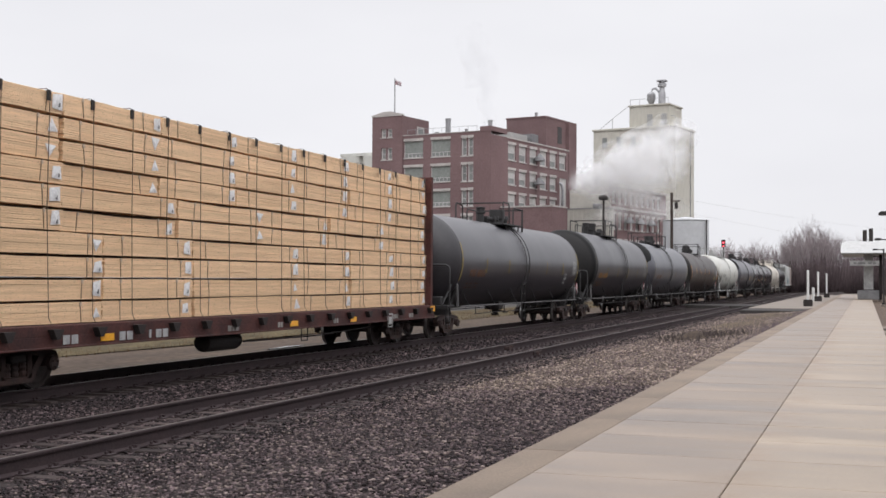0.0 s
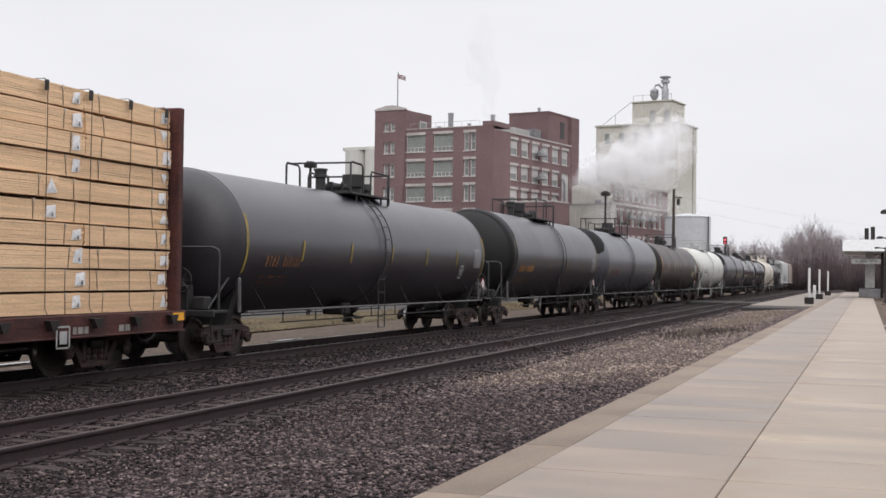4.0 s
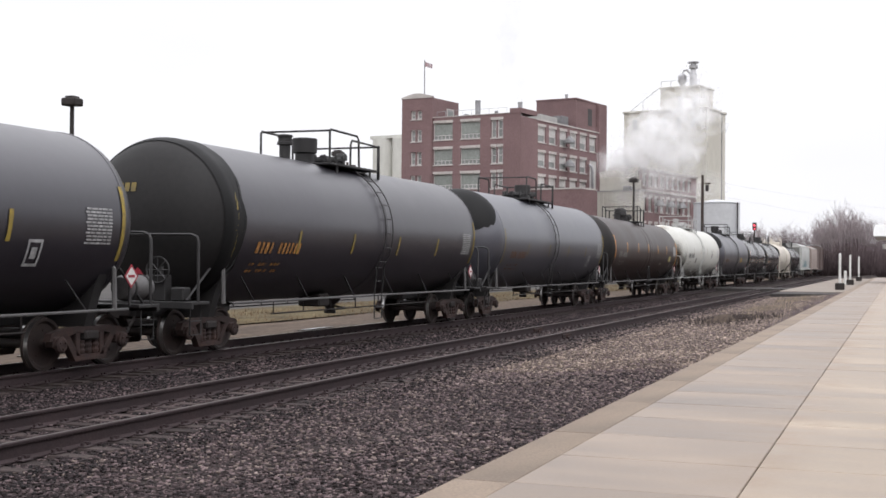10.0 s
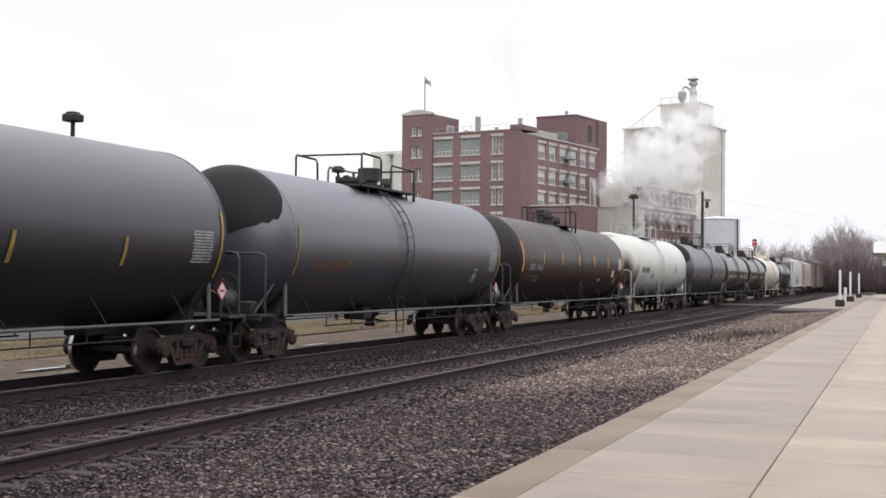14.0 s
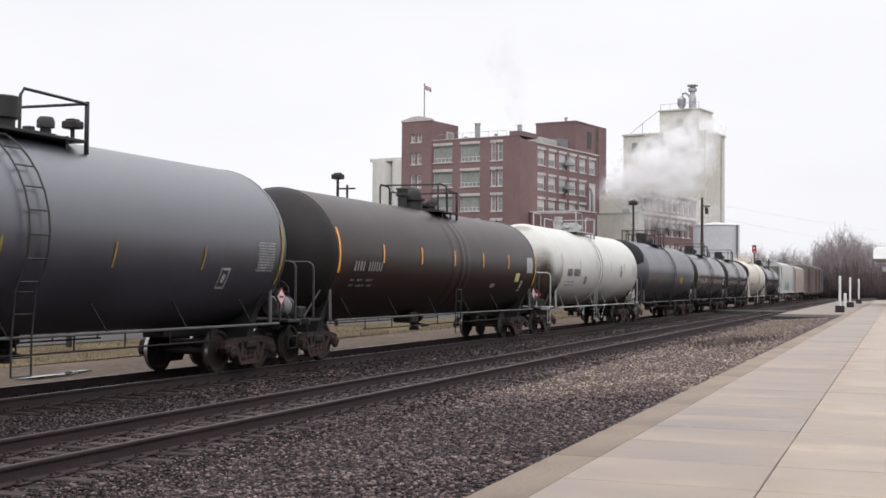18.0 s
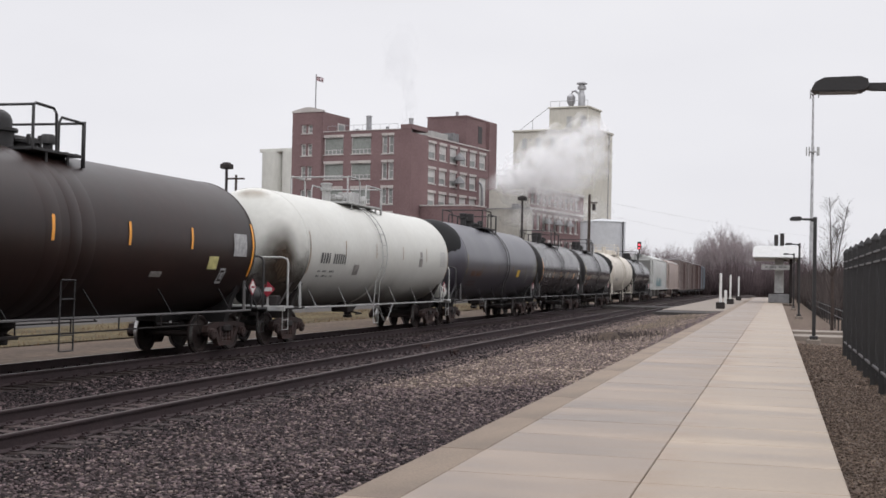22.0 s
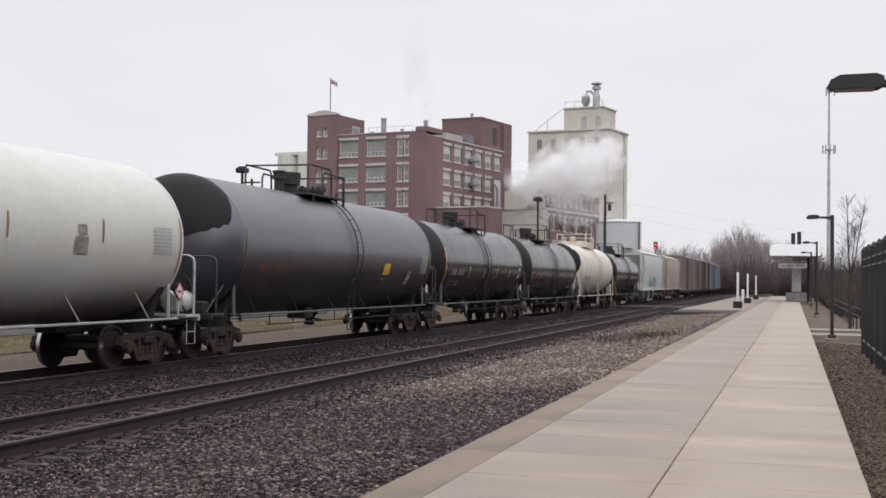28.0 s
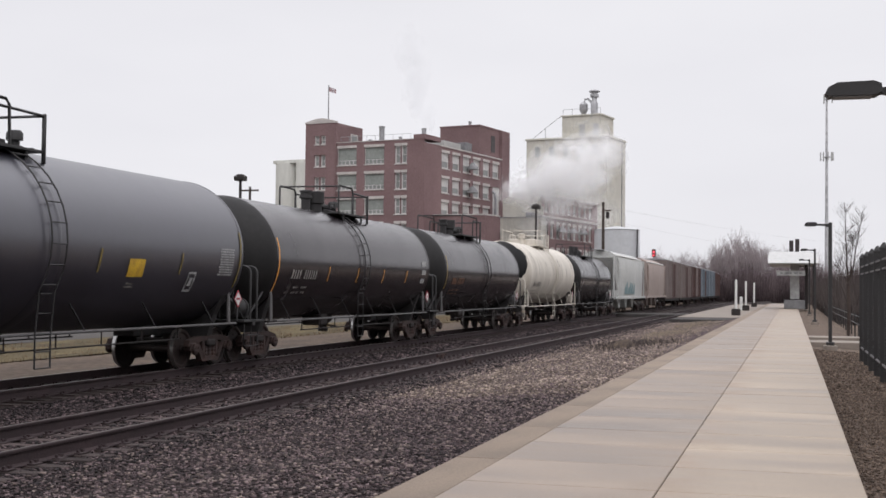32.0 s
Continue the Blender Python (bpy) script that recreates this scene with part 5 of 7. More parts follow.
# ---- the lumber car and its load ----
def lumber_car():
    y0, y1 = 14.6, 37.35
    yc, hl = (y0 + y1) / 2, (y1 - y0) / 2
    car = thing("lumber_flatcar", "oxide red bulkhead flatcar carrying stacked lumber", "flatcar", "freight train cars")
    CARS.append((car, yc))
    bm = B()
    box(bm, -1.40, -hl, 0.92, 1.40, hl, 1.12, 0.015)
    box(bm, -0.35, -hl + 0.5, 0.62, 0.35, hl - 0.5, 0.94, 0.02)
    part("deck", bm, M["maroon"], car)
    for s in (-1, 1):
        bm = B()
        box(bm, s * 1.30, -hl + 0.1, 0.74, s * 1.40, hl - 0.1, 0.935, 0.01)
        box(bm, s * 1.28, -hl + 0.1, 0.72, s * 1.46, hl - 0.1, 0.75, 0.006)
        part("side_sill", bm, M["maroon"], car)
        part("bulkhead", box(B(), -1.38, s * (hl - 0.25) - 0.09, 1.1, 1.38, s * (hl - 0.25) + 0.09, 5.20, 0.02), M["maroon"], car, "dark red steel end bulkhead")
        cp = part("coupler", shared(("coupler", s), lambda: coupler_mesh(s)), None, car)
        cp.location = (0, s * (hl - 0.15), 0)
        bogie(car, s * (hl - 2.6))
        part("corner_reflector", box(B(), 1.462, s * (hl - 0.40) - 0.2, 0.93, 1.474, s * (hl - 0.40) + 0.2, 1.09), M["orange"], car, "orange corner reflector")
    for k in range(18):
        y = -10.8 + k * 1.268
        part("winch", prism(B(), [(y - 0.15, 1.05), (y + 0.15, 1.05), (y + 0.05, 0.88), (y - 0.05, 0.88)], 1.40, 1.52), M["steel"], car)
        dy = 0.03 * math.sin(k * 2.3)
        part("tie_down", tube(B(), [(1.43, y, 1.0), (1.285, y + 0.02, 1.25), (1.262, y + dy, 3.1), (1.266, y + 0.01, 5.12), (1.2, y, 5.165), (0.0, y, 5.172)], 0.0075, 5), M["cable"], car, "thin rusty steel tie-down cable")
        part("corner_protector", prism(B(), [(1.238, 4.96), (1.258, 4.96), (1.262, 5.13), (1.238, 5.15)], y - 0.05, y + 0.05, "Y"), M["blackiron"], car, "black rubber corner protector under the cable")
    for y in (-6.9, 0.86, 4.5):
        part("reflector", box(B(), 1.404, y, 0.79, 1.412, y + 0.42, 0.92), M["orange"], car)
    for y, w in ((-8.0, "ww"), (-6.3, "ww"), (-5.3, "imm")):
        for k, ch in enumerate(w):
            part("letter_bar", box(B(), 1.404, y + 0.24 * k, 0.78, 1.410, y + 0.24 * k + (0.19 if ch != "i" else 0.07), 0.94), M["whitepanel"], car)
    for y, w in ((-2.2, "wmw"), (0.2, "mm"), (3.4, "wm"), (7.6, "mwm"), (9.0, "ww")):
        bm = B()
        bars(bm, [w], 1.404, y, 0.79, 0.12, 0.02)
        part("reporting_mark", bm, M["greyletter"], car)
    bm = B()
    for z in (0.56, 0.92):
        box(bm, 1.50, 7.0, z, 1.51, 7.38, z + 0.03)
    for y in (7.0, 7.35):
        box(bm, 1.50, y, 0.56, 1.51, y + 0.03, 0.95)
    box(bm, 1.498, 7.1, 0.64, 1.508, 7.3, 0.86)
    part("routing_board", bm, M["palegrey"], car, "small pale grid board")
    bm = B()
    lathe(bm, [(0.05, -2.55), (0.20, -2.5), (0.21, -2.4), (0.21, -1.15), (0.19, -1.05), (0.05, -1.0)], 16, "Y", (0.95, 0, 0.55))
    part("brake_cylinder", bm, M["steel"], car, smooth=40)
    bm = B()
    tube(bm, [(1.25, -1.2, 0.52), (1.25, 2.6, 0.50), (1.25, 6.6, 0.60)], 0.02, 5)
    for y in (1.6, 1.95):
        tube(bm, [(1.35, y, 0.74), (1.35, y, 0.42)], 0.016, 5)
    tube(bm, [(1.35, 1.6, 0.42), (1.35, 1.95, 0.42)], 0.016, 5)
    part("brake_rod", bm, M["steel"], car)
    # ten layers of bundles, each row sagging a little between its bearers
    rows, h, z0 = 10, 0.404, 1.13
    rng = random.Random(21)
    low, mid, top = [-11.0, -6.55, -3.36, 1.72, 4.92, 8.12, 11.0], [-11.0, -7.82, -4.0, -0.26, 3.52, 7.32, 11.0], [-11.0, -7.85, -4.68, -1.52, 1.63, 4.83, 8.10, 11.0]
    for i in range(rows):
        cuts = low if i < 4 else mid if i < 6 else top
        for a, b in zip(cuts, cuts[1:]):
            jit = rng.uniform(-0.05, 0.05)
            a2, b2 = a + 0.012 + jit * (a > -10.5), b - 0.012 + jit * (b < 10.5)
            x1 = 1.215 + rng.uniform(-0.055, 0.025)
            zb, zt = z0 + i * h, z0 + (i + 1) * h - rng.uniform(0.022, 0.042)
            bundle = thing("lumber_bundle", "strapped bundle of pale tan sawn lumber boards", "lumber bundle", "lumber bundles on the flatcar")
            RIDERS.append((bundle, yc))
            layers = 9
            lift0, lift1, sag = rng.uniform(0, 0.017), rng.uniform(0, 0.017), rng.uniform(-0.014, 0.010) - (0.018 if i in (4, 5) else 0.0)
            wave = [(rng.uniform(-0.003, 0.004), rng.uniform(-0.006, 0.005)) for j in range(9)]
            for q in range(layers):
                dx, gap = rng.uniform(-0.005, 0.002), rng.choice((0.0006, 0.0008, 0.001, 0.0015, 0.004))
                e0, e1 = rng.uniform(-0.022, 0.022), rng.uniform(-0.022, 0.022)
                bm = B()
                rings = []
                for j in range(9):
                    u = j / 8
                    lo = zb + wave[j][0] + (lift0 * (1 - u) + lift1 * u) * 0.5
                    hi = zt + sag * math.sin(u * math.pi) + wave[j][1] - (lift0 * (1 - u) + lift1 * u) * 0.4
                    y = a2 + e0 * (j == 0) + e1 * (j == 8) + (b2 - a2) * u
                    za, zc = lo + (hi - lo) * q / layers, lo + (hi - lo) * (q + 1) / layers - gap
                    xr = x1 + dx + rng.uniform(-0.002, 0.002)
                    rings.append([bm.verts.new(p) for p in ((-x1, y, za), (xr - 0.002, y, za), (xr, y, za + 0.002), (xr, y, zc - 0.002), (xr - 0.002, y, zc), (-x1, y, zc))])
                for r0, r1 in zip(rings, rings[1:]):
                    for k in range(6):
                        bm.faces.new((r0[k], r0[(k + 1) % 6], r1[(k + 1) % 6], r1[k]))
                bm.faces.new(rings[0])
                bm.faces.new(rings[-1][::-1])
                part("board", bm, M["wood"], bundle)
            part("sticker_strip", box(B(), -x1 + 0.3, a2 + 0.1, zt - 0.016, x1 - 0.30, b2 - 0.1, z0 + (i + 1) * h - 0.001), M["strap"], bundle)
            for y in (a2 + rng.uniform(0.45, 0.65), b2 - rng.uniform(0.45, 0.65)):
                lean = rng.uniform(-0.05, 0.05)
                bm = B()
                prism(bm, [(y, zb + 0.01), (y + 0.018, zb + 0.01), (y + lean + 0.018, zt + 0.006), (y + lean, zt + 0.006)], x1 + 0.002, x1 + 0.008)
                band = part("band", bm, M["strap"], bundle)
                part("band_clip", box(B(), x1 + 0.004, y + lean - 0.018, zt - 0.075, x1 + 0.022, y + lean + 0.036, zt - 0.005, 0.004), M["clip"], band)
            yt, w, hh = b2 - rng.uniform(0.30, 0.40), rng.uniform(0.22, 0.31), rng.uniform(0.20, 0.28)
            zg = zb + rng.uniform(0.05, 0.10)
            bm = B()
            if rng.random() < 0.28:
                loop = [(yt, zg), (yt + w * 1.1, zg + 0.02), (yt + w * 0.45, zg + hh)]
                if rng.random() < 0.4:
                    loop = [(y, 2 * zg + hh - z) for y, z in loop]
            else:
                loop = [(yt, zg), (yt + w, zg + rng.uniform(-0.03, 0.03)), (yt + w * rng.uniform(0.8, 1.05), zg + hh), (yt + rng.uniform(0, 0.05), zg + hh * rng.uniform(0.8, 1.0))]
            mid_pt = bm.verts.new((x1 + 0.034, yt + w * 0.5, zg + hh * 0.45))
            rim = [bm.verts.new((x1 + rng.uniform(0.006, 0.026), y, z)) for y, z in loop]
            for k in range(len(rim)):
                bm.faces.new((rim[k], rim[(k + 1) % len(rim)], mid_pt))
            bm.faces.new(rim[::-1])
            tag = part("paper_tag", bm, M["tag"], bundle, "crumpled white paper mill tag")
            if len(loop) == 4:
                part("tag_print", box(B(), x1 + 0.012, yt + w * 0.58, zg + hh * 0.12, x1 + 0.030, yt + w * 0.74, zg + hh * 0.40), M["greypaint"], tag)
    return car


lumber_car()


# ---- hoppers and boxcars at the tail ----
def hopper(label, y0, y1, paint, graffiti):
    yc, hl = (y0 + y1) / 2, (y1 - y0) / 2
    car = thing("covered_hopper", label, "hopper car", "freight train cars")
    CARS.append((car, yc))
    zt, zb = 4.95, 1.25
    half_side = [(1.45, zb), (1.52, 1.6), (1.56, 3.0), (1.52, 4.2), (1.35, 4.62), (0.75, zt)]
    outline = half_side + [(-x, z) for x, z in half_side[::-1]]
    part("body", prism(B(), outline, -hl + 2.6, hl - 2.6, "Y"), M[paint], car, smooth=35)
    for s in (-1, 1):
        e = s * (hl - 0.5)
        part("slope_sheet", prism(B(), [(s * (hl - 2.62), 1.9), (s * (hl - 2.62), 4.55), (e, 4.55), (e, 4.4), (s * (hl - 1.2), 3.4)], -1.38, 1.38), M[paint], car)
        part("end_sill", box(B(), -1.45, e - 0.12, 1.0, 1.45, e + 0.12, 1.3, 0.02), M["steel"], car)
        for x in (-1.42, 1.42):
            part("end_post", box(B(), x - 0.06, e - 0.08, 1.2, x + 0.06, e + 0.08, 4.55, 0.01), M[paint], car)
        bogie(car, s * (hl - 1.9))
        cp = part("coupler", shared(("coupler", s), lambda: coupler_mesh(s)), None, car)
        cp.location = (0, s * (hl - 0.45), 0)
    part("side_sill", box(B(), 1.46, -hl + 0.5, 1.22, 1.60, hl - 0.5, 1.42, 0.01), M[paint], car)
    part("roof_walk", box(B(), -0.35, -hl + 0.6, zt + 0.06, 0.35, hl - 0.6, zt + 0.11, 0.01), M["galv"], car)
    part("roof_edge", box(B(), 1.30, -hl + 2.5, 4.56, 1.44, hl - 2.5, 4.66, 0.01), M["white"], car)
    for k in range(4):
        y = -hl + 3.8 + k * (2 * hl - 7.6) / 3
        part("roof_hatch", box(B(), -0.4, y - 0.5, zt, 0.4, y + 0.5, zt + 0.07, 0.01), M[paint], car)
        part("outlet_hopper", prism(B(), [(y - 1.2, 1.26), (y + 1.2, 1.26), (y + 0.35, 0.45), (y - 0.35, 0.45)], -0.8, 0.8), M[paint], car)
    if graffiti:
        rng = random.Random(4)
        y = -4.6
        for k in range(6):
            w = rng.uniform(0.9, 1.4)
            bm = B()
            prism(bm, [(y, 1.62), (y + w * 0.9, 1.60), (y + w, 2.0 + rng.uniform(0, 0.6)), (y + w * 0.5, 2.35 + rng.uniform(-0.3, 0.4)), (y + 0.1, 2.0 + rng.uniform(-0.2, 0.2))], 1.562, 1.568)
            part("graffiti", bm, M["teal"], car, "teal block of spray paint")
            y += w + rng.uniform(-0.15, 0.35)
    return car


def boxcar(label, y0, y1, paint, door):
    yc, hl = (y0 + y1) / 2, (y1 - y0) / 2
    car = thing("boxcar", label, "boxcar", "freight train cars")
    CARS.append((car, yc))
    part("body", box(B(), -1.5, -hl + 0.6, 1.05, 1.5, hl - 0.6, 5.25, 0.03), M[paint], car)
    part("roof", prism(B(), [(-1.54, 5.24), (1.54, 5.24), (1.5, 5.30), (0, 5.42), (-1.5, 5.30)], -hl + 0.55, hl - 0.55, "Y"), M["galv"], car)
    d = part("sliding_door", box(B(), 1.5, -1.6, 1.15, 1.58, 1.6, 5.0, 0.015), M[door], car)
    for y in (-0.8, 0.0, 0.8):
        part("door_rib", box(B(), 1.58, y - 0.05, 1.2, 1.62, y + 0.05, 4.95), M[door], d)
    for k in range(5):
        for s in (-1, 1):
            y = s * (2.1 + k * (hl - 3.0) / 4.6)
            part("side_post", box(B(), 1.5, y - 0.06, 1.1, 1.57, y + 0.06, 5.2, 0.008), M[paint], car)
    part("side_sill", box(B(), -1.4, -hl + 0.6, 0.80, 1.4, hl - 0.6, 1.06, 0.02), M["steel"], car)
    for s in (-1, 1):
        bogie(car, s * (hl - 2.2))
        cp = part("coupler", shared(("coupler", s), lambda: coupler_mesh(s)), None, car)
        cp.location = (0, s * (hl - 0.5), 0)
    return car


hopper("pale grey covered hopper with teal graffiti", 218.8, 239.4, "hopper", True)
hopper("faded tan covered hopper", 239.6, 259.0, "hopperbrown", False)
edge = 259.2
for paint, door, label in (("boxtan", "boxbrown", "faded tan-pink boxcar with a brown door"), ("boxtan", "boxbrown", "faded tan-pink boxcar with a brown door"), ("boxbrown", "boxtan", "brown boxcar with a faded tan door"), ("boxblue", "boxbrown", "faded blue boxcar with a brown door"), ("boxblue", "boxblue", "faded blue boxcar with closed doors"), ("boxbrown", "boxbrown", "oxide brown boxcar with closed doors"), ("boxbrown", "boxbrown", "oxide brown boxcar with closed doors"), ("boxbrown", "boxbrown", "oxide brown boxcar with closed doors")):
    boxcar(label, edge, edge + 17.6, paint, door)
    edge += 17.8


# ---- the factory beyond the lot ----
def facade(bm, w, z0, z1, openings, reveal=0.35):
    """A wall in the plane y = 0 from x = 0 to w with openings (x0, x1, z0, z1), their reveals going back along +y."""
    xs = sorted({0.0, w, *(q for o in openings for q in o[:2])})
    zs = sorted({z0, z1, *(q for o in openings for q in o[2:])})
    grid = {}

    def vert(x, y, z):
        key = (round(x, 3), y, round(z, 3))
        if key not in grid:
            grid[key] = bm.verts.new((x, y, z))
        return grid[key]
    for a, b in zip(xs, xs[1:]):
        for c, d in zip(zs, zs[1:]):
            mx, mz = (a + b) / 2, (c + d) / 2
            if not any(o[0] < mx < o[1] and o[2] < mz < o[3] for o in openings):
                bm.faces.new((vert(a, 0, c), vert(b, 0, c), vert(b, 0, d), vert(a, 0, d)))
    for o in openings:
        ring = [(o[0], o[2]), (o[1], o[2]), (o[1], o[3]), (o[0], o[3])]
        f = [vert(x, 0, z) for x, z in ring]
        k = [bm.verts.new((x, reveal, z)) for x, z in ring]
        for i in range(4):
            j = (i + 1) % 4
            bm.faces.new((f[i], k[i], k[j], f[j]))
    return bm


def window(parent, place, o, style):
    """A window in an opening of a facade; place turns facade space into the building's."""
    x0, x1, z0, z1 = o
    w = part("window", box(B(), x0, 0.30, z0, x1, 0.36, z1), M["glassblock"], parent)
    w.matrix_basis = place
    bm = B()
    t = 0.09 if style == "wide" else 0.17
    for a, b, c, d in ((x0, x1, z0, z0 + t), (x0, x1, z1 - t, z1), (x0, x0 + t, z0 + t, z1 - t), (x1 - t, x1, z0 + t, z1 - t)):
        box(bm, a, 0.2, c, b, 0.3, d)
    n = 5 if style == "wide" else 1
    for k in range(1, n):
        x = x0 + (x1 - x0) * k / n
        box(bm, x - 0.035, 0.24, z0, x + 0.035, 0.3, z0 + (z1 - z0) * 0.26)
    if style == "wide":
        part("window_shade", box(B(), x0 + 0.09, 0.27, z0 + (z1 - z0) * 0.28, x1 - 0.09, 0.298, z1 - 0.09), M["shade"], w)
        box(bm, x0, 0.24, z0 + (z1 - z0) * 0.25, x1, 0.3, z0 + (z1 - z0) * 0.28)
    else:
        box(bm, x0, 0.24, (z0 + z1) / 2 - 0.04, x1, 0.3, (z0 + z1) / 2 + 0.04)
    part("sash", bm, M["sash"], w)
    if style != "tower":
        part("lintel", box(B(), x0 - 0.05, -0.04, z1, x1 + 0.05, 0.1, z1 + 0.42), M["stonetrim"], w)
    if style == "side":
        part("blind", box(B(), x0 + 0.1, 0.26, z0 + (z1 - z0) * 0.45, x1 - 0.1, 0.29, z1 - 0.1), M["blind"], w)
    part("sill", box(B(), x0 - 0.08, -0.10, z0 - 0.16, x1 + 0.08, 0.2, z0), M["stonetrim"], w)
    return w


TURN = pose(0, 0, 0, 0, 0, -11.5)
factory = thing("factory_building", "five-storey red brick factory with a corner tower", "factory", at=Matrix.Translation((-54.6, 182.0, 0)) @ TURN)
ZB = -0.5
FLOORS = ((21.4, 24.1), (17.4, 19.9), (13.5, 15.9), (9.5, 11.9))
# street face, 16 m wide, then the stair tower
street = Matrix.Translation((-16.0, 0, 0))
wide = [(x, x + 3.6, a, b) for x in (0.15, 5.2) for a, b in FLOORS]
tall = [(x, x + 0.98, a - 0.1, b) for x in (10.75, 11.92) for a, b in FLOORS]
ob = part("street_wall", facade(B(), 16.0, ZB, 25.0, wide + tall), M["brick"], factory)
ob.matrix_basis = street
for o in wide:
    window(factory, street, o, "wide")
for o in tall:
    window(factory, street, o, "tall")
part("corner_parapet", box(B(), -1.9, -0.05, 25.0, 0.05, 5.4, 25.75), M["brick"], factory)
part("parapet_cap", box(B(), -16.0, -0.08, 25.0, -1.9, 0.3, 25.12), M["stonetrim"], factory)
# tower
tower = Matrix.Translation((-21.8, -0.25, 0))
slits = [(x, x + 0.9, a, b) for x in (1.75, 2.95) for a, b in ((24.9, 26.3), (21.3, 23.2), (17.5, 19.6), (13.6, 15.8))]
ob = part("tower_wall", facade(B(), 5.8, ZB, 28.3, slits), M["brick"], factory)
ob.matrix_basis = tower
for o in slits:
    window(factory, tower, o, "tower")
bm = B()
box(bm, -16.35, -0.25, ZB, -16.0, 8.0, 28.3)
box(bm, -21.8, 0.15, ZB, -21.45, 8.0, 28.3)
box(bm, -21.45, 7.6, ZB, -16.35, 8.0, 28.3)
part("tower_side", bm, M["brick"], factory)
part("tower_gable", prism(B(), [(-21.9, 28.3), (-15.9, 28.3), (-15.9, 28.55), (-18.2, 29.1), (-19.6, 29.1), (-21.9, 28.55)], -0.35, 0.15, "Y"), M["stonetrim"], factory)
part("tower_roof", box(B(), -21.6, 0.15, 28.0, -16.2, 7.7, 28.15), M["roofing"], factory)
tw = part("tower_window", box(B(), -15.995, 4.2, 25.4, -15.93, 6.4, 27.0), M["stonetrim"], factory)
part("tower_window_pane", box(B(), -15.93, 4.5, 25.5, -15.92, 6.1, 26.8), M["glassblock"], tw)
# yard face runs back from the corner
yard = Matrix.Rotation(radians(90), 4, "Z")
side = [(5.8 + 3.82 * k, 8.5 + 3.82 * k, a, b) for k in range(6) for a, b in ((21.0, 23.5), (17.1, 19.4), (13.4, 15.6)) if not (k == 5 and b < 20)]
stair = [(25.0, 27.8, 13.5, 19.5)]
ob = part("yard_wall", facade(B(), 28.6, ZB, 24.5, side + stair), M["brick"], factory)
ob.matrix_basis = yard
for o in side:
    window(factory, yard, o, "side")
st = part("stair_panel", box(B(), 25.0, 0.1, 13.5, 27.8, 0.3, 19.5), M["blind"], factory, "pale stair window panel")
st.matrix_basis = yard
ob = part("yard_cornice", box(B(), 5.4, -0.12, 24.4, 28.7, 0.1, 24.62), M["stonetrim"], factory)
ob.matrix_basis = yard
part("duct", tube(B(), [(0.3, 24.3, 18.6), (0.7, 24.3, 18.3), (0.8, 24.5, 17.4), (0.8, 24.5, 12.0)], 0.22, 8), M["galv"], factory, "bent galvanised wall duct", smooth=50)
for z in (22.0, 18.1):
    part("vent_hood", lathe(B(), [(1.0, -0.4), (0.85, 0.0), (0.2, 0.75)], 12, "Z", (0.75, 15.6, z)), M["greypaint"], factory, "grey metal vent hood", smooth=40)
part("roof", box(B(), -16.0, 0.36, 24.2, -0.36, 28.5, 24.4), M["roofing"], factory)
# tall block at the back
bm = B()
box(bm, -8.0, 20.6, 13.0, -0.5, 31.8, 29.5)
box(bm, -0.52, 28.65, ZB, 0.1, 31.8, 29.6)
box(bm, -8.1, 20.5, 29.5, -0.4, 31.9, 29.75)
part("back_block", bm, M["brick"], factory)
for y, w in ((25.2, 1.6),):
    part("block_panel", box(B(), -0.5, y, 25.5, -0.44, y + w, 28.4), M["roofing"], factory)
part("roof_shed", box(B(), -4.0, 9.0, 24.4, -1.2, 15.0, 25.8, 0.05), M["metalwall"], factory)
part("roof_shed", box(B(), -3.2, 17.2, 24.4, -1.4, 19.6, 26.4, 0.05), M["greypaint"], factory)
for x, y, h, r in ((-8.8, 2.0, 27.6, 0.42), (-1.2, 2.0, 26.9, 0.35), (-3.6, 4.0, 26.2, 0.2), (-6.0, 3.0, 25.9, 0.25), (-11.5, 3.0, 25.7, 0.3), (-3.0, 22.0, 30.6, 0.25)):
    part("roof_vent", lathe(B(), [(r, 24.3), (r, h - 0.2), (r * 1.15, h - 0.2), (r * 1.15, h)], 12, "Z", (x, y, 0)), M["galv"], factory, smooth=40)
bm = B()
for k in range(9):
    tube(bm, [(-15.5 + 1.6 * k, 0.5, 25.0), (-15.5 + 1.6 * k, 0.5, 26.0)], 0.03, 5)
tube(bm, [(-15.5, 0.5, 26.0), (-2.7, 0.5, 26.0)], 0.03, 5)
part("roof_rail", bm, M["galv"], factory)
bm = B()
box(bm, 0.2, 3.0, ZB, 9.0, 8.3, 13.2)
part("annex", bm, M["brick"], factory)
part("annex_cap", box(B(), 0.1, 2.9, 13.2, 9.1, 8.4, 13.42), M["stonetrim"], factory)
pole = thing("flagpole", "tall grey flagpole on the factory tower roof", "flagpole", at=Matrix.Translation((-54.6, 182.0, 0)) @ TURN @ Matrix.Translation((-18.6, 1.5, 28.15)))
part("mast", lathe(B(), [(0.14, 0.0), (0.14, 0.3), (0.10, 0.35), (0.075, 6.4), (0.09, 6.45), (0.09, 6.55), (0.02, 6.6)], 10, "Z"), M["greypaint"], pole, smooth=40)
bm = B()
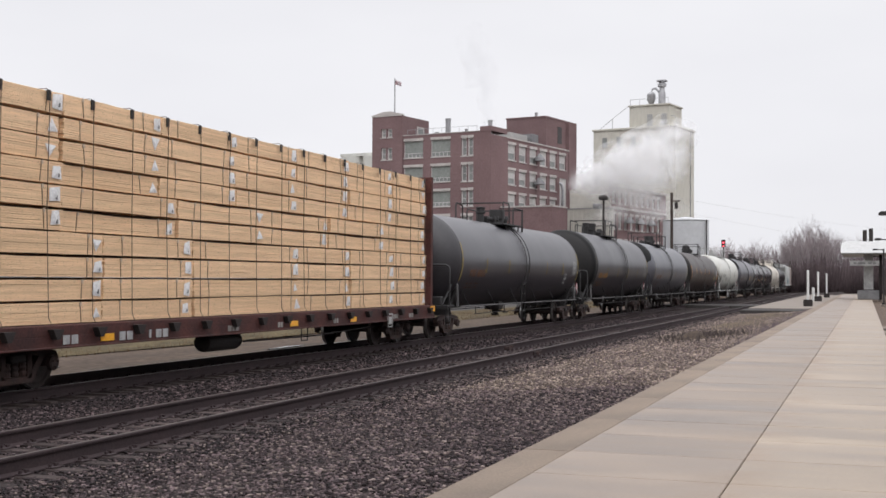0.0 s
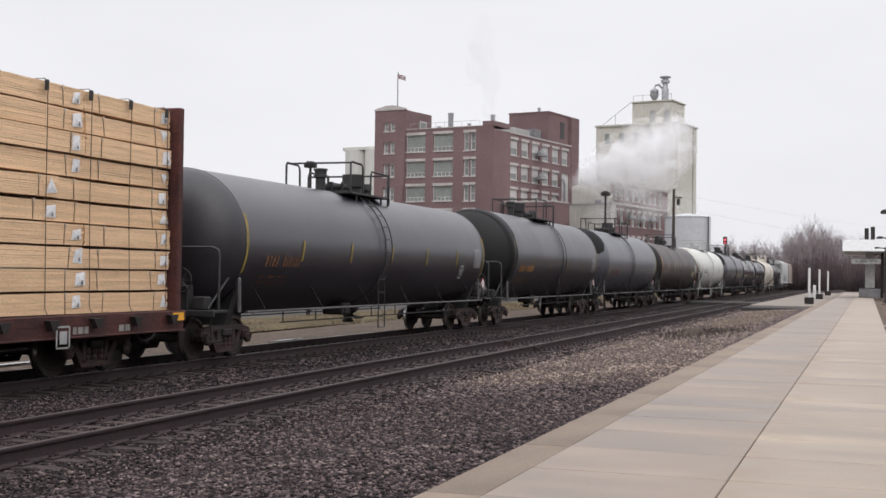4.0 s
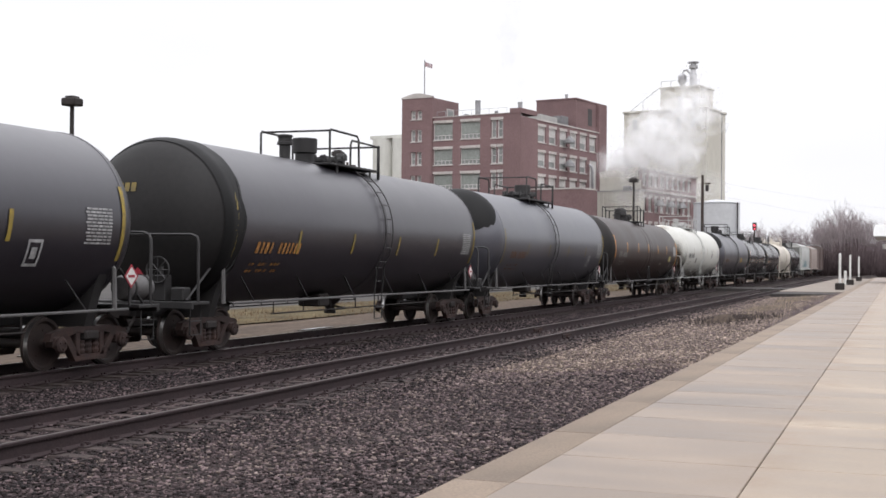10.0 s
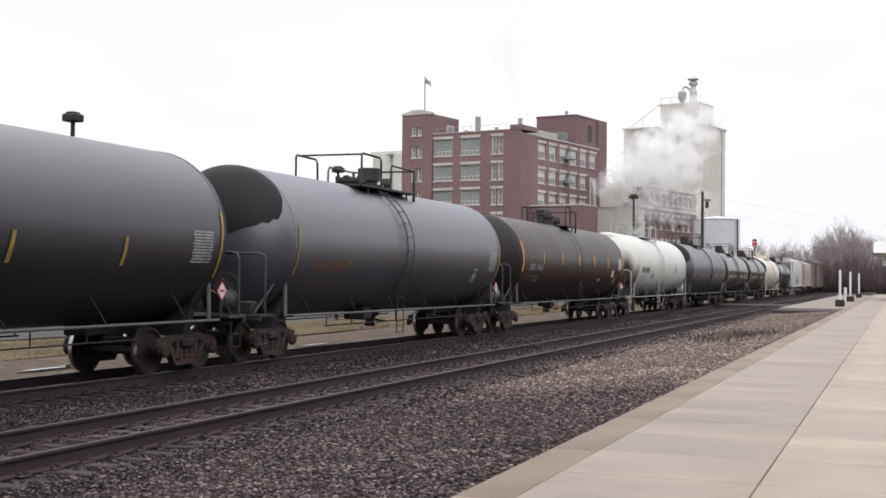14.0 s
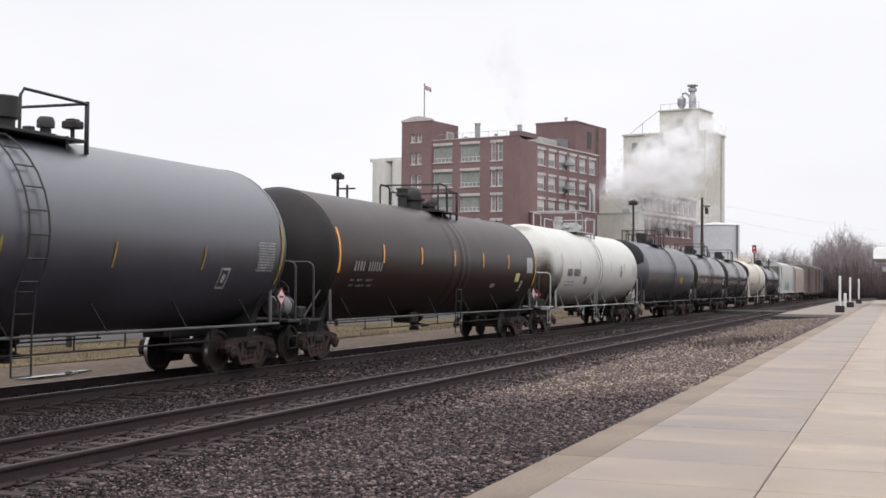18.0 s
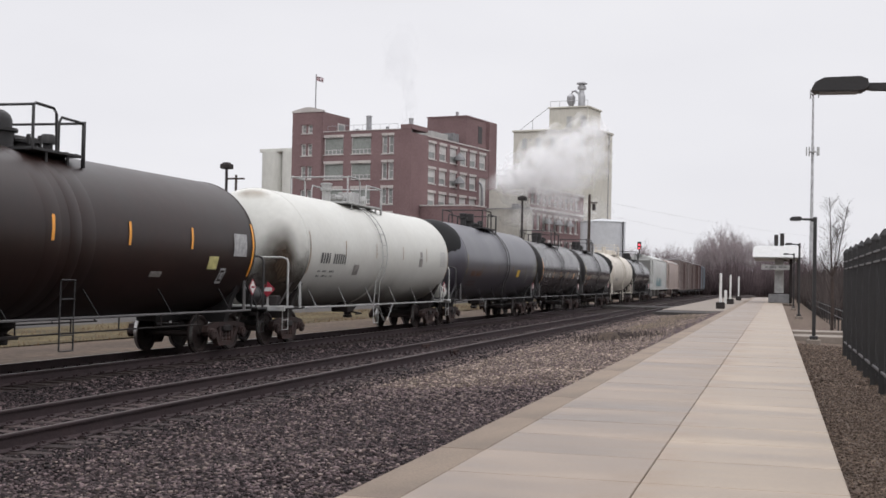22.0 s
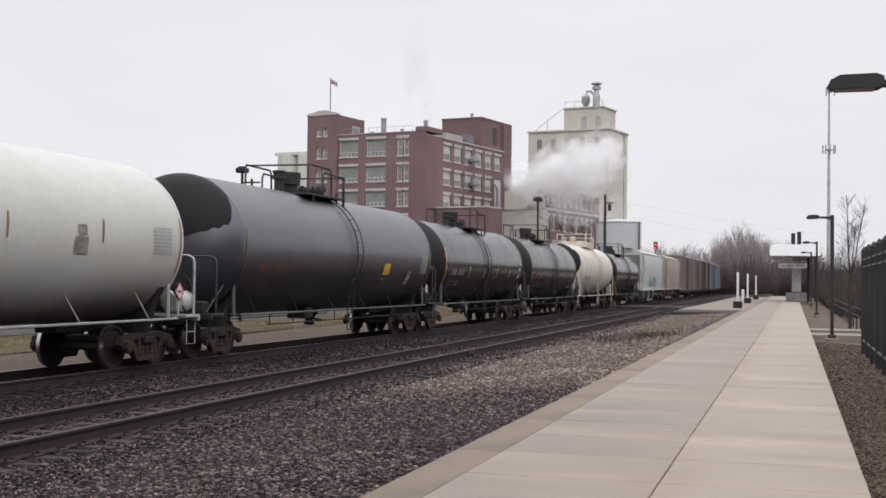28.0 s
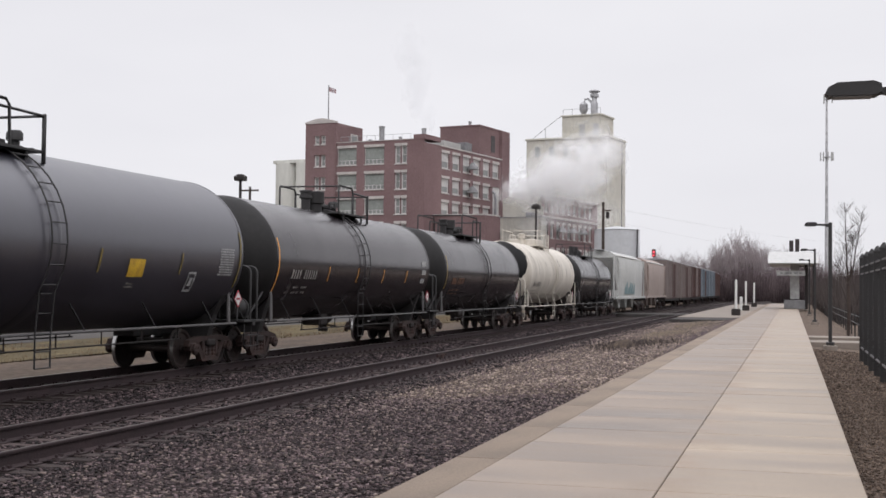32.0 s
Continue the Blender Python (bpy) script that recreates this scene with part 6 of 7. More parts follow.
grid = [[bm.verts.new((0.06 + 1.25 * i / 8, 0.10 * math.sin(i * 1.1) * i / 8, 5.55 + 0.75 * j / 3 - 0.05 * i)) for i in range(9)] for j in range(4)]
for j in range(3):
    for i in range(8):
        bm.faces.new((grid[j][i], grid[j][i + 1], grid[j + 1][i + 1], grid[j + 1][i]))
bmesh.ops.solidify(bm, geom=bm.faces[:], thickness=0.015)
flag = part("flag", bm, M["flag"], pole, "small faded flag", smooth=60)

# ---- grain elevator ----
silo = thing("grain_elevator", "tall weathered concrete grain elevator with a rooftop house", "grain elevator", at=Matrix.Translation((-34.4, 238.3, -0.23)) @ TURN @ Matrix.Scale(1.12, 4))
part("shaft", box(B(), -15.3, 0, ZB, 0, 9.5, 28.4, 0.05), M["silo"], silo)
part("cornice", box(B(), -15.5, -0.2, 28.4, 0.2, 9.7, 28.75, 0.03), M["silo"], silo)
part("head_house", box(B(), -8.9, 1.0, 28.75, -1.6, 7.5, 32.5, 0.05), M["silo"], silo)
part("head_house_cap", box(B(), -9.1, 0.8, 32.5, -1.4, 7.7, 32.75, 0.02), M["silo"], silo)
for k in range(5):
    w = part("window", box(B(), -13.6 + 2.7 * k, -0.03, 25.4, -12.7 + 2.7 * k, 0.0, 27.2), M["glassblock"], silo)
    part("window_sill", box(B(), -13.7 + 2.7 * k, -0.12, 25.25, -12.6 + 2.7 * k, 0.0, 25.4), M["silo"], w)
for x in (-5.6, -3.0):
    part("door", box(B(), x, 0.95, 28.9, x + 1.0, 1.0, 31.0), M["palegrey"], silo)
bm = B()
for k in range(5):
    x = -8.8 + 1.75 * k
    tube(bm, [(x, 1.2, 32.7), (x, 1.2, 33.8)], 0.04, 5)
tube(bm, [(-8.8, 1.2, 33.8), (-1.8, 1.2, 33.8)], 0.04, 5)
tube(bm, [(-9.0, 1.2, 32.8), (-12.0, 0.8, 30.6), (-14.3, 0.5, 28.8)], 0.05, 5)
tube(bm, [(-12.0, 0.8, 28.8), (-12.0, 0.8, 30.6)], 0.05, 5)
tube(bm, [(-1.5, 1.2, 30.6), (-0.6, 1.2, 30.5), (0.0, 1.2, 28.8)], 0.05, 5)
part("roof_rail", bm, M["galv"], silo)
part("exhaust_pipe", lathe(B(), [(0.62, 32.7), (0.62, 34.9), (0.45, 35.2), (0.45, 35.9), (0.75, 36.0), (0.75, 36.5), (0.5, 36.6), (0.5, 36.8), (0.95, 36.9), (0.95, 37.1), (0.3, 37.3)], 16, "Z", (-3.6, 3.0, 0)), M["galv"], silo, "round galvanised exhaust stack", smooth=35)
part("cyclone", lathe(B(), [(0.2, 32.7), (0.75, 33.8), (0.75, 34.8), (0.35, 35.2)], 16, "Z", (-5.6, 3.0, 0)), M["galv"], silo, "small rooftop dust cyclone", smooth=35)
part("bent_duct", tube(B(), [(-5.6, 3.0, 35.1), (-5.4, 3.0, 35.7), (-4.8, 3.0, 35.8), (-4.2, 3.0, 35.2), (-3.9, 3.0, 34.4)], 0.2, 8), M["galv"], silo, smooth=50)
part("rain_pipe", tube(B(), [(0.08, 7.4, 28.3), (0.08, 7.4, 0.0)], 0.08, 6), M["galv"], silo)

# ---- lower brick mill, storage tank and pale blocks ----
mill = thing("brick_mill", "lower red brick mill with two pale cornices", "mill building", at=Matrix.Translation((-40.0, 201.1, 0)) @ TURN)
rows = [(1.5 + 2.6 * k, 3.1 + 2.6 * k, a, b) for k in range(9) for a, b in ((14.9, 16.7), (10.6, 13.0), (6.4, 8.6))]
ob = part("yard_wall", facade(B(), 26.8, ZB, 17.5, rows), M["brick"], mill)
ob.matrix_basis = yard
for o in rows:
    window(mill, yard, o, "tall")
part("street_wall", prism(B(), [(-5.6, ZB), (-0.36, ZB), (-0.36, 17.3), (-3.4, 18.2), (-5.6, 17.9)], 0.0, 0.35, "Y"), M["creamwall"], mill, "pale rendered end wall")
for z in (17.5, 13.9):
    ob = part("cornice", box(B(), -0.1, -0.3, z, 26.9, 0.1, z + 0.35), M["stonetrim"], mill)
    ob.matrix_basis = yard
part("roof", box(B(), -4.0, 0.36, 17.2, -0.36, 26.5, 17.35), M["roofing"], mill)
for k in range(3):
    part("vent_hood", lathe(B(), [(0.9, -0.3), (0.8, 0.0), (0.2, 0.7)], 12, "Z", (0.7, 7.5 + 5.2 * k, 12.0)), M["greypaint"], mill, smooth=40)
tank = thing("storage_tank", "pale grey cylindrical storage tank beside the mill", "storage tank", at=Matrix.Translation((-25.9, 190.0, 0)))
part("shell", lathe(B(), [(3.45, ZB), (3.45, 11.0), (3.3, 11.1)], 40, "Z"), M["shellwhite"], tank, smooth=50)
part("lid", lathe(B(), [(3.5, 11.1), (3.5, 11.2), (0.3, 11.75)], 40, "Z"), M["shellwhite"], tank, smooth=20)
part("downpipe", tube(B(), [(3.3, -1.6, 11.2), (3.3, -1.6, 0.0)], 0.09, 8), M["steel"], tank)
shed = thing("siding_block", "cream metal-clad block before the brick mill", "industrial block", at=Matrix.Translation((-39.5, 198.7, 0)) @ TURN)
part("wall", box(B(), -7.4, 0.0, ZB, 0.0, 2.1, 13.7, 0.03), M["creamwall"], shed)
part("roof", box(B(), -7.5, -0.1, 13.7, 0.1, 2.2, 13.85), M["galv"], shed)
for k in range(10):
    part("rib", box(B(), -7.1 + 0.76 * k, -0.06, ZB, -7.02 + 0.76 * k, 0.0, 13.6), M["creamwall"], shed)
part("rear_wall", prism(B(), [(-8.0, ZB), (-0.6, ZB), (-0.6, 15.6), (-4.6, 16.7), (-6.4, 17.4), (-8.0, 17.0)], 2.25, 2.39, "Y"), M["creamwall"], shed, "taller gabled rear wall")
part("rooftop_unit", box(B(), -3.0, 0.4, 13.85, -1.8, 1.6, 14.6, 0.05), M["galv"], shed)
part("mill_vent", lathe(B(), [(0.5, 17.3), (0.5, 19.3), (0.9, 19.4), (0.9, 20.0), (0.3, 20.3)], 14, "Z", (-2.8, 2.0, 0)), M["steel"], mill, "dark roof vent that feeds the steam", smooth=40)
pale = thing("pale_silo_block", "pale concrete silo block beyond the factory", "silo", at=Matrix.Translation((-95.0, 236.0, 0)) @ TURN)
for k in range(4):
    part("silo_bin", lathe(B(), [(2.6, ZB), (2.6, 27.6)], 20, "Z", (-7.5 + 5.0 * k, 2.6, 0)), M["palesilo"], pale, smooth=50)
part("gallery", box(B(), -10.0, 0.6, 27.6, 10.0, 4.6, 28.3, 0.05), M["palesilo"], pale)


# ---- platform furniture ----
def platform_lamp(x, y, zb, h):
    lamp = thing("platform_lamp", "black platform lamp post with a flat box head", "lamp post", "platform lamps", at=pose(x, y, zb))
    part("footing", lathe(B(), [(0.30, -0.55), (0.30, -0.02), (0.27, 0.0)], 20, "Z"), M["slab"], lamp, "round concrete footing", smooth=40)
    part("base_cover", box(B(), -0.17, -0.17, 0.0, 0.17, 0.17, 0.12, 0.02), M["blackiron"], lamp)
    part("pole", box(B(), -0.075, -0.075, 0.12, 0.075, 0.075, h, 0.012), M["blackiron"], lamp)
    part("arm", prism(B(), [(-0.06, h - 0.17), (-0.06, h - 0.05), (-0.55, h - 0.045), (-0.60, h - 0.06), (-0.60, h - 0.10), (-0.50, h - 0.115), (-0.22, h - 0.125), (-0.14, h - 0.155)], -0.045, 0.045, "Y"), M["blackiron"], lamp)
    head = part("head", prism(B(), [(-0.55, h - 0.015), (-0.62, h + 0.012), (-0.95, h + 0.005), (-1.04, h - 0.04), (-1.07, h - 0.10), (-1.04, h - 0.125), (-0.60, h - 0.125), (-0.54, h - 0.09)], -0.12, 0.12, "Y"), M["blackiron"], lamp)
    part("lens", box(B(), -1.0, -0.10, h - 0.137, -0.64, 0.10, h - 0.125), M["greypaint"], head)
    return lamp


for x, y, zb, h in ((1.38, 12.6, 0.05, 3.91), (1.27, 44.2, 0.12, 4.20), (1.36, 78.5, 0.12, 4.45), (1.42, 107.0, 0.12, 4.55), (1.46, 135.0, 0.12, 4.55)):
    post = platform_lamp(x, y, zb, h)
    if y > 20:
        post.scale = (0.8, 1.0, 1.0)

fence = thing("steel_fence", "tall black steel picket fence beside the platform", "fence")
picket = mesh_of("picket", lathe(B(), [(0.085, 0.0), (0.085, 3.0), (0.10, 3.01), (0.10, 3.05), (0.02, 3.17)], 4, "Z"), M["blackiron"])
y = 14.0
while y < 38.7:
    ob = part("picket", picket, None, fence)
    ob.location = (2.0, y, -0.10)
    y += 2.2
for z in (0.30, 2.45, 2.66):
    part("fence_rail", box(B(), 1.945, 13.9, z, 1.985, 38.2, z + 0.04), M["railgrey"], fence)
bm = B()
y = 14.0
while y < 38.1:
    box(bm, 2.0, y + 0.06, 0.12, 2.03, y + 0.092, 2.86)
    y += 0.28
tagged(part("infill_bar", bm, M["blackiron"], fence), kind="stuff")
low = thing("low_fence", "low black railing beyond the platform lamps", "railing")
for z in (0.5, 0.85):
    part("bar", tube(B(), [(2.9, 41.5, z), (2.9, 120, z)], 0.03, 6), M["blackiron"], low)
for k in range(24):
    part("post", tube(B(), [(2.9, 41.5 + 3.4 * k, -0.3), (2.9, 41.5 + 3.4 * k, 0.95)], 0.04, 6), M["blackiron"], low)
bm = B()
box(bm, 0.63, 46.5, -0.2, 6.0, 48.6, 0.13, 0.01)
box(bm, 0.63, 51.5, -0.2, 6.0, 53.4, 0.13, 0.01)
thing("side_path", "pale concrete path leading off the platform", "path", kind="structure", bm=bm, mat=M["slab"])

for x, y, h in ((-4.2, 99.5, 2.75), (-4.35, 125.5, 2.85), (-4.45, 157.0, 2.9)):
    post = thing("white_post", "white round post on a dark square footing", "post", "white posts by the apron", at=pose(x, y, 0.04))
    part("shaft", lathe(B(), [(0.095, 0.5), (0.095, h), (0.04, h + 0.05)], 12, "Z"), M["white"], post, smooth=40)
    part("footing", box(B(), -0.34, -0.34, 0.0, 0.34, 0.34, 0.52, 0.04), M["steel"], post)
post = thing("short_post", "short white bollard beside a post", "bollard", at=pose(-4.9, 128.0, 0.04))
part("shaft", lathe(B(), [(0.15, 0.0), (0.15, 1.3), (0.05, 1.35)], 10, "Z"), M["white"], post, smooth=40)

shelter = thing("station_canopy", "white-roofed platform canopy on a grey column", "canopy", at=pose(0.3, 131.0, 0.2))
part("plinth", box(B(), -1.05, -1.2, 0, 1.0, 1.2, 0.9, 0.04), M["greypaint"], shelter)
part("column", box(B(), -0.45, -0.5, 1.0, 0.45, 0.5, 4.5, 0.03), M["palegrey"], shelter)
for x in (1.0, 1.75):
    part("side_column", box(B(), x, -0.3, 0, x + 0.3, 0.3, 4.5, 0.02), M["steel"], shelter)
bm = prism(B(), [(-2.6, 4.6), (2.25, 4.6), (2.3, 5.3), (2.2, 5.65), (1.9, 5.78), (-2.2, 5.78), (-2.5, 5.65), (-2.58, 5.3)], -3.5, 14.0, "Y")
for v in bm.verts:
    if v.co.y < 0:
        v.co.y += 1.5 * (v.co.z - 4.6)
part("roof", bm, M["canopywhite"], shelter, "white metal roof with a sloping front", smooth=20)
part("fascia", box(B(), -2.5, -3.42, 4.50, 2.15, 13.8, 4.59, 0.02), M["palegrey"], shelter)
sign = part("sign", box(B(), -1.75, -2.6, 3.35, 1.0, -2.5, 3.85, 0.02), M["palegrey"], shelter, "hanging pale station sign")
bm = B()
for k, w in enumerate((0.25, 0.4, 0.2, 0.35, 0.3)):
    box(bm, -1.4 + 0.45 * k, -2.612, 3.52, -1.4 + 0.45 * k + w, -2.60, 3.68)
part("sign_text", bm, M["greypaint"], sign)
for x in (-0.55, 0.05):
    part("chimney", box(B(), x, 3, 5.75, x + 0.42, 3.5, 7.1 + 0.15 * (x > 0), 0.02), M["steel"], shelter)


def lot_lamp(x, y, ztop, w):
    lamp = thing("lot_lamp", "dark parking lot light pole with a box head", "lamp post", "parking lot lamps", at=pose(x, y, -0.3))
    h = ztop + 0.3
    part("pole", lathe(B(), [(0.10, 0.0), (0.07, h - 0.25)], 10, "Z"), M["steel"], lamp, smooth=40)
    part("head", box(B(), -w / 2, -0.25, h - 0.28, w / 2, 0.25, h - 0.02, 0.04), M["steel"], lamp)
    part("cap", box(B(), -w * 0.3, -0.18, h - 0.02, w * 0.3, 0.18, h + 0.05, 0.02), M["steel"], lamp)
    return lamp


for x, y, z, w in ((-25.9, 34.3, 7.3, 0.56), (-27.2, 57.9, 7.6, 0.55), (-17.6, 86.6, 7.95, 0.62)):
    lot_lamp(x, y, z, w)
util = thing("utility_pole", "weathered wooden utility pole with a crossarm", "utility pole", at=pose(-46.0, 99.9, -0.3))
part("pole", lathe(B(), [(0.16, 0), (0.11, 11.0)], 10, "Z"), M["bark"], util, smooth=40)
part("crossarm", box(B(), -0.8, -0.06, 10.6, 0.8, 0.06, 10.75), M["bark"], util)
util = thing("utility_pole", "weathered wooden utility pole near the track", "utility pole", at=pose(-16.9, 114.5, -0.3))
part("pole", lathe(B(), [(0.17, 0), (0.12, 10.4)], 10, "Z"), M["bark"], util, smooth=40)
part("crossarm", box(B(), -0.1, -0.05, 9.55, 0.75, 0.05, 9.68), M["bark"], util)
part("transformer", lathe(B(), [(0.16, 8.9), (0.16, 9.5)], 10, "Z", (0.42, 0, 0)), M["steel"], util, smooth=40)

for z0, z1 in ((9.6, 12.0), (8.4, 8.0)):
    wire = [(-16.4 + 34.0 * u, 114.6 + 160 * u, z0 + (z1 - z0) * u - 3.0 * u * (1 - u)) for u in (k / 14 for k in range(15))]
    thing("power_line", "thin sagging overhead wire from the pole", "wire", "overhead wires", bm=tube(B(), wire, 0.007, 4), mat=M["palegrey"])
signal = thing("rail_signal", "railway signal mast showing red", "railway signal", at=pose(-24.4, 228.7, -0.3))
part("mast", lathe(B(), [(0.12, 0), (0.12, 9.6)], 10, "Z"), M["steel"], signal, smooth=40)
hd = part("signal_head", box(B(), -0.36, -0.1, 8.4, 0.36, 0.15, 9.8, 0.05), M["blackiron"], signal)
part("lit_lens", lathe(B(), [(0.15, -0.16), (0.15, -0.1)], 14, "Y", (0.0, 0, 9.25)), M["redglow"], hd, "glowing red lens")
part("second_lens", lathe(B(), [(0.12, -0.14), (0.12, -0.1)], 12, "Y", (0.0, 0, 8.65)), M["redglow"], hd, "glowing red lens")

mast = thing("cell_tower", "slim grey monopole cell tower in the distance", "cell tower", at=pose(10.4, 399.9, -0.3))
part("pole", lathe(B(), [(0.7, 0), (0.5, 25), (0.28, 62.6)], 16, "Z"), M["cellgrey"], mast, smooth=40)
for z, r in ((44.0, 1.9), (62.0, 1.6)):
    part("ring", lathe(B(), [(r * 0.6, z), (r * 0.6, z + 0.3)], 12, "Z"), M["cellgrey"], mast)
    for k in range(9 if z < 50 else 3):
        a = 2 * math.pi * k / (9 if z < 50 else 3)
        part("antenna", box(B(), r * math.cos(a) - 0.18, r * math.sin(a) - 0.1, z - 1.0, r * math.cos(a) + 0.18, r * math.sin(a) + 0.1, z + 1.6), M["palegrey"], mast)


# ---- trees and woods ----
def branch(bm, p, d, length, r, level, rng, leafy):
    n = 3 if level < 3 else 2
    pts = [p]
    q = d.copy()
    for k in range(n):
        q = (q + Vector((rng.uniform(-1, 1), rng.uniform(-1, 1), rng.uniform(-0.4, 0.8))) * 0.16).normalized()
        pts.append(pts[-1] + q * (length / n))
    seg = (7, 5, 4, 3, 3)[level]
    rings = []
    for i, c in enumerate(pts):
        rr = r * (1 - 0.6 * i / n)
        side = q.cross(Vector((0.3, 1, 0.2))).normalized()
        up = side.cross(q).normalized()
        rings.append([bm.verts.new(c + (side * math.cos(a) + up * math.sin(a)) * rr) for a in (2 * math.pi * k / seg for k in range(seg))])
    for a, b in zip(rings, rings[1:]):
        for k in range(seg):
            bm.faces.new((a[k], a[(k + 1) % seg], b[(k + 1) % seg], b[k]))
    if level >= leafy:
        return
    for k in range(rng.randint(4, 6)):
        t = rng.uniform(0.3, 1.0)
        i = min(n - 1, int(t * n))
        base = pts[i].lerp(pts[i + 1], t * n - i)
        az = rng.uniform(0, 6.28)
        out = Vector((math.cos(az), math.sin(az), rng.uniform(0.5, 1.4))).normalized()
        branch(bm, base, (d * 0.5 + out).normalized(), length * rng.uniform(0.45, 0.68), r * 0.45, level + 1, rng, leafy)


def bare_tree(seed, h, levels, label, at):
    rng = random.Random(seed)
    tree = thing("bare_tree", label, "tree", "bare trees", at=at)
    bm = B()
    tube(bm, [(0, 0, -0.3), (0.02 * h, 0, h * 0.15), (0.0, 0.01 * h, h * 0.34)], h * 0.018, 8)
    part("trunk", bm, M["bark"], tree, smooth=60)
    bm = B()
    for k in range(5):
        az = k * 1.26 + rng.uniform(-0.3, 0.3)
        branch(bm, Vector((0, 0, h * rng.uniform(0.12, 0.33))), Vector((math.cos(az) * 0.55, math.sin(az) * 0.55, 1)).normalized(), h * rng.uniform(0.38, 0.5), h * 0.010, 1, rng, levels)
    branch(bm, Vector((0, 0, h * 0.33)), Vector((0, 0, 1)), h * 0.45, h * 0.013, 1, rng, levels)
    part("crown", bm, M["twig"], tree)
    return tree


def street_tree(at, h):
    """A young tree with a bare stem that forks into two upright leaders set with thin ascending shoots."""
    rng = random.Random(5)
    tree = thing("bare_tree", "young leafless street tree with two upright leaders behind the fence", "tree", "bare trees", at=at)
    part("trunk", tube(B(), [(0, 0, -0.3), (0.03, 0, h * 0.2), (0.0, 0.02, h * 0.40)], 0.085, 8), M["bark"], tree, smooth=60)
    bm = B()
    for lean, top, r in ((-0.20, 0.99, 0.042), (0.62, 0.93, 0.036), (0.2, 0.76, 0.026)):
        pts = [Vector((lean * q ** 0.7 + rng.uniform(-0.04, 0.04), 0.25 * lean * q, h * (0.39 + (top - 0.39) * q))) for q in (0, 0.25, 0.5, 0.75, 1.0)]
        for k in range(4):
            tube(bm, [pts[k], pts[k + 1]], r * (1 - 0.22 * k), 5)
        for k in range(44):
            q = rng.uniform(0.02, 0.97)
            i = min(3, int(q * 4))
            az = rng.uniform(0, 6.28)
            branch(bm, pts[i].lerp(pts[i + 1], q * 4 - i), Vector((math.cos(az), math.sin(az), rng.uniform(0.7, 1.3))).normalized(), rng.uniform(0.6, 1.0) * (1.3 - 0.8 * q), 0.0085, 3, rng, 4)
    part("crown", bm, M["bark"], tree)


street_tree(pose(2.60, 62.0, -0.3), 6.6)
kinds = [bare_tree(20 + k, 10.5 + 1.6 * k, 4, "tall leafless tree at the edge of the woods", pose(-13 + 4.0 * k, 285 + 9 * k, -0.4)) for k in range(3)]
rng = random.Random(77)
# two tall fan-shaped clumps, and lower woods to either side
for x0, x1, tall, n in ((-18.0, -7.0, 1.24, 18), (-4.5, 5.5, 1.02, 12), (-36.0, -18.0, 0.82, 12), (6.0, 30.0, 0.72, 12)):
    for k in range(n):
        s = tall * rng.uniform(0.82, 1.05)
        ob = copy_thing(kinds[k % 3], pose(x0 + (x1 - x0) * (k + rng.uniform(0.1, 0.9)) / n, rng.uniform(290, 325), -0.4, 0, 0, rng.uniform(0, 360)))
        ob.scale = (s * 0.72, s * 0.72, s)
for k in range(16):
    ob = copy_thing(kinds[k % 3], pose(-60 + 2.6 * k + rng.uniform(-2, 2), rng.uniform(335, 380), -0.4, 0, 0, rng.uniform(0, 360)))
    ob.scale = (0.95, 0.95, 1.0 + 0.02 * (k % 5))


def thicket(name, label, spots, seed, mat):
    """Leafless undergrowth: thousands of thin upright twigs in one mesh."""
    rng = np.random.default_rng(seed)
    n = len(spots)
    h = spots[:, 3] * rng.uniform(0.5, 1.1, n)
    lean = rng.normal(0, 0.22, (n, 2)) * h[:, None]
    w = 0.02 + 0.012 * h
    a = rng.uniform(0, 3.14, n)
    c, s = np.cos(a) * w, np.sin(a) * w
    base = spots[:, :3]
    v = np.zeros((n, 4, 3))
    v[:, 0] = base + np.stack((c, s, 0 * c), 1)
    v[:, 1] = base + np.stack((-c, s * 0.2, 0 * c), 1)
    v[:, 2] = base + np.stack((0 * c, -s, 0 * c), 1)
    v[:, 3] = base + np.stack((lean[:, 0], lean[:, 1], h), 1)
    f = np.array([(0, 1, 3), (1, 2, 3), (2, 0, 3)])
    me = bpy.data.meshes.new(name)
    me.vertices.add(4 * n)
    me.vertices.foreach_set("co", v.reshape(-1))
    me.loops.add(9 * n)
    me.loops.foreach_set("vertex_index", (f[None] + 4 * np.arange(n)[:, None, None]).reshape(-1).astype(np.int32))
    me.polygons.add(3 * n)
    me.polygons.foreach_set("loop_start", (3 * np.arange(3 * n)).astype(np.int32))
    me.update(calc_edges=True)
    me.materials.append(mat)
    return tagged(new(name, me), label, "undergrowth", kind="stuff")


rng2 = np.random.default_rng(8)
n = 70000
x = rng2.uniform(-95, 75, n)
y = rng2.uniform(268, 375, n)
ok = ~((x < -9) & (y < 300 - x * 0.6))
tall_at = 6.6 + 2.4 * np.exp(-((x + 11.5) / 6.5) ** 2) + 1.5 * np.exp(-((x - 1.0) / 5.5) ** 2) + 1.0 * np.sin(x * 0.41 + 1) + 0.6 * np.sin(x * 1.3)
thicket("far_woods", "grey-brown leafless woods and brush closing the view", np.stack((x, y, 0 * x - 0.4, tall_at), 1)[ok], 2, M["brush"])
n = 20000
x = rng2.uniform(-30, 60, n)
y = rng2.uniform(258, 272, n)
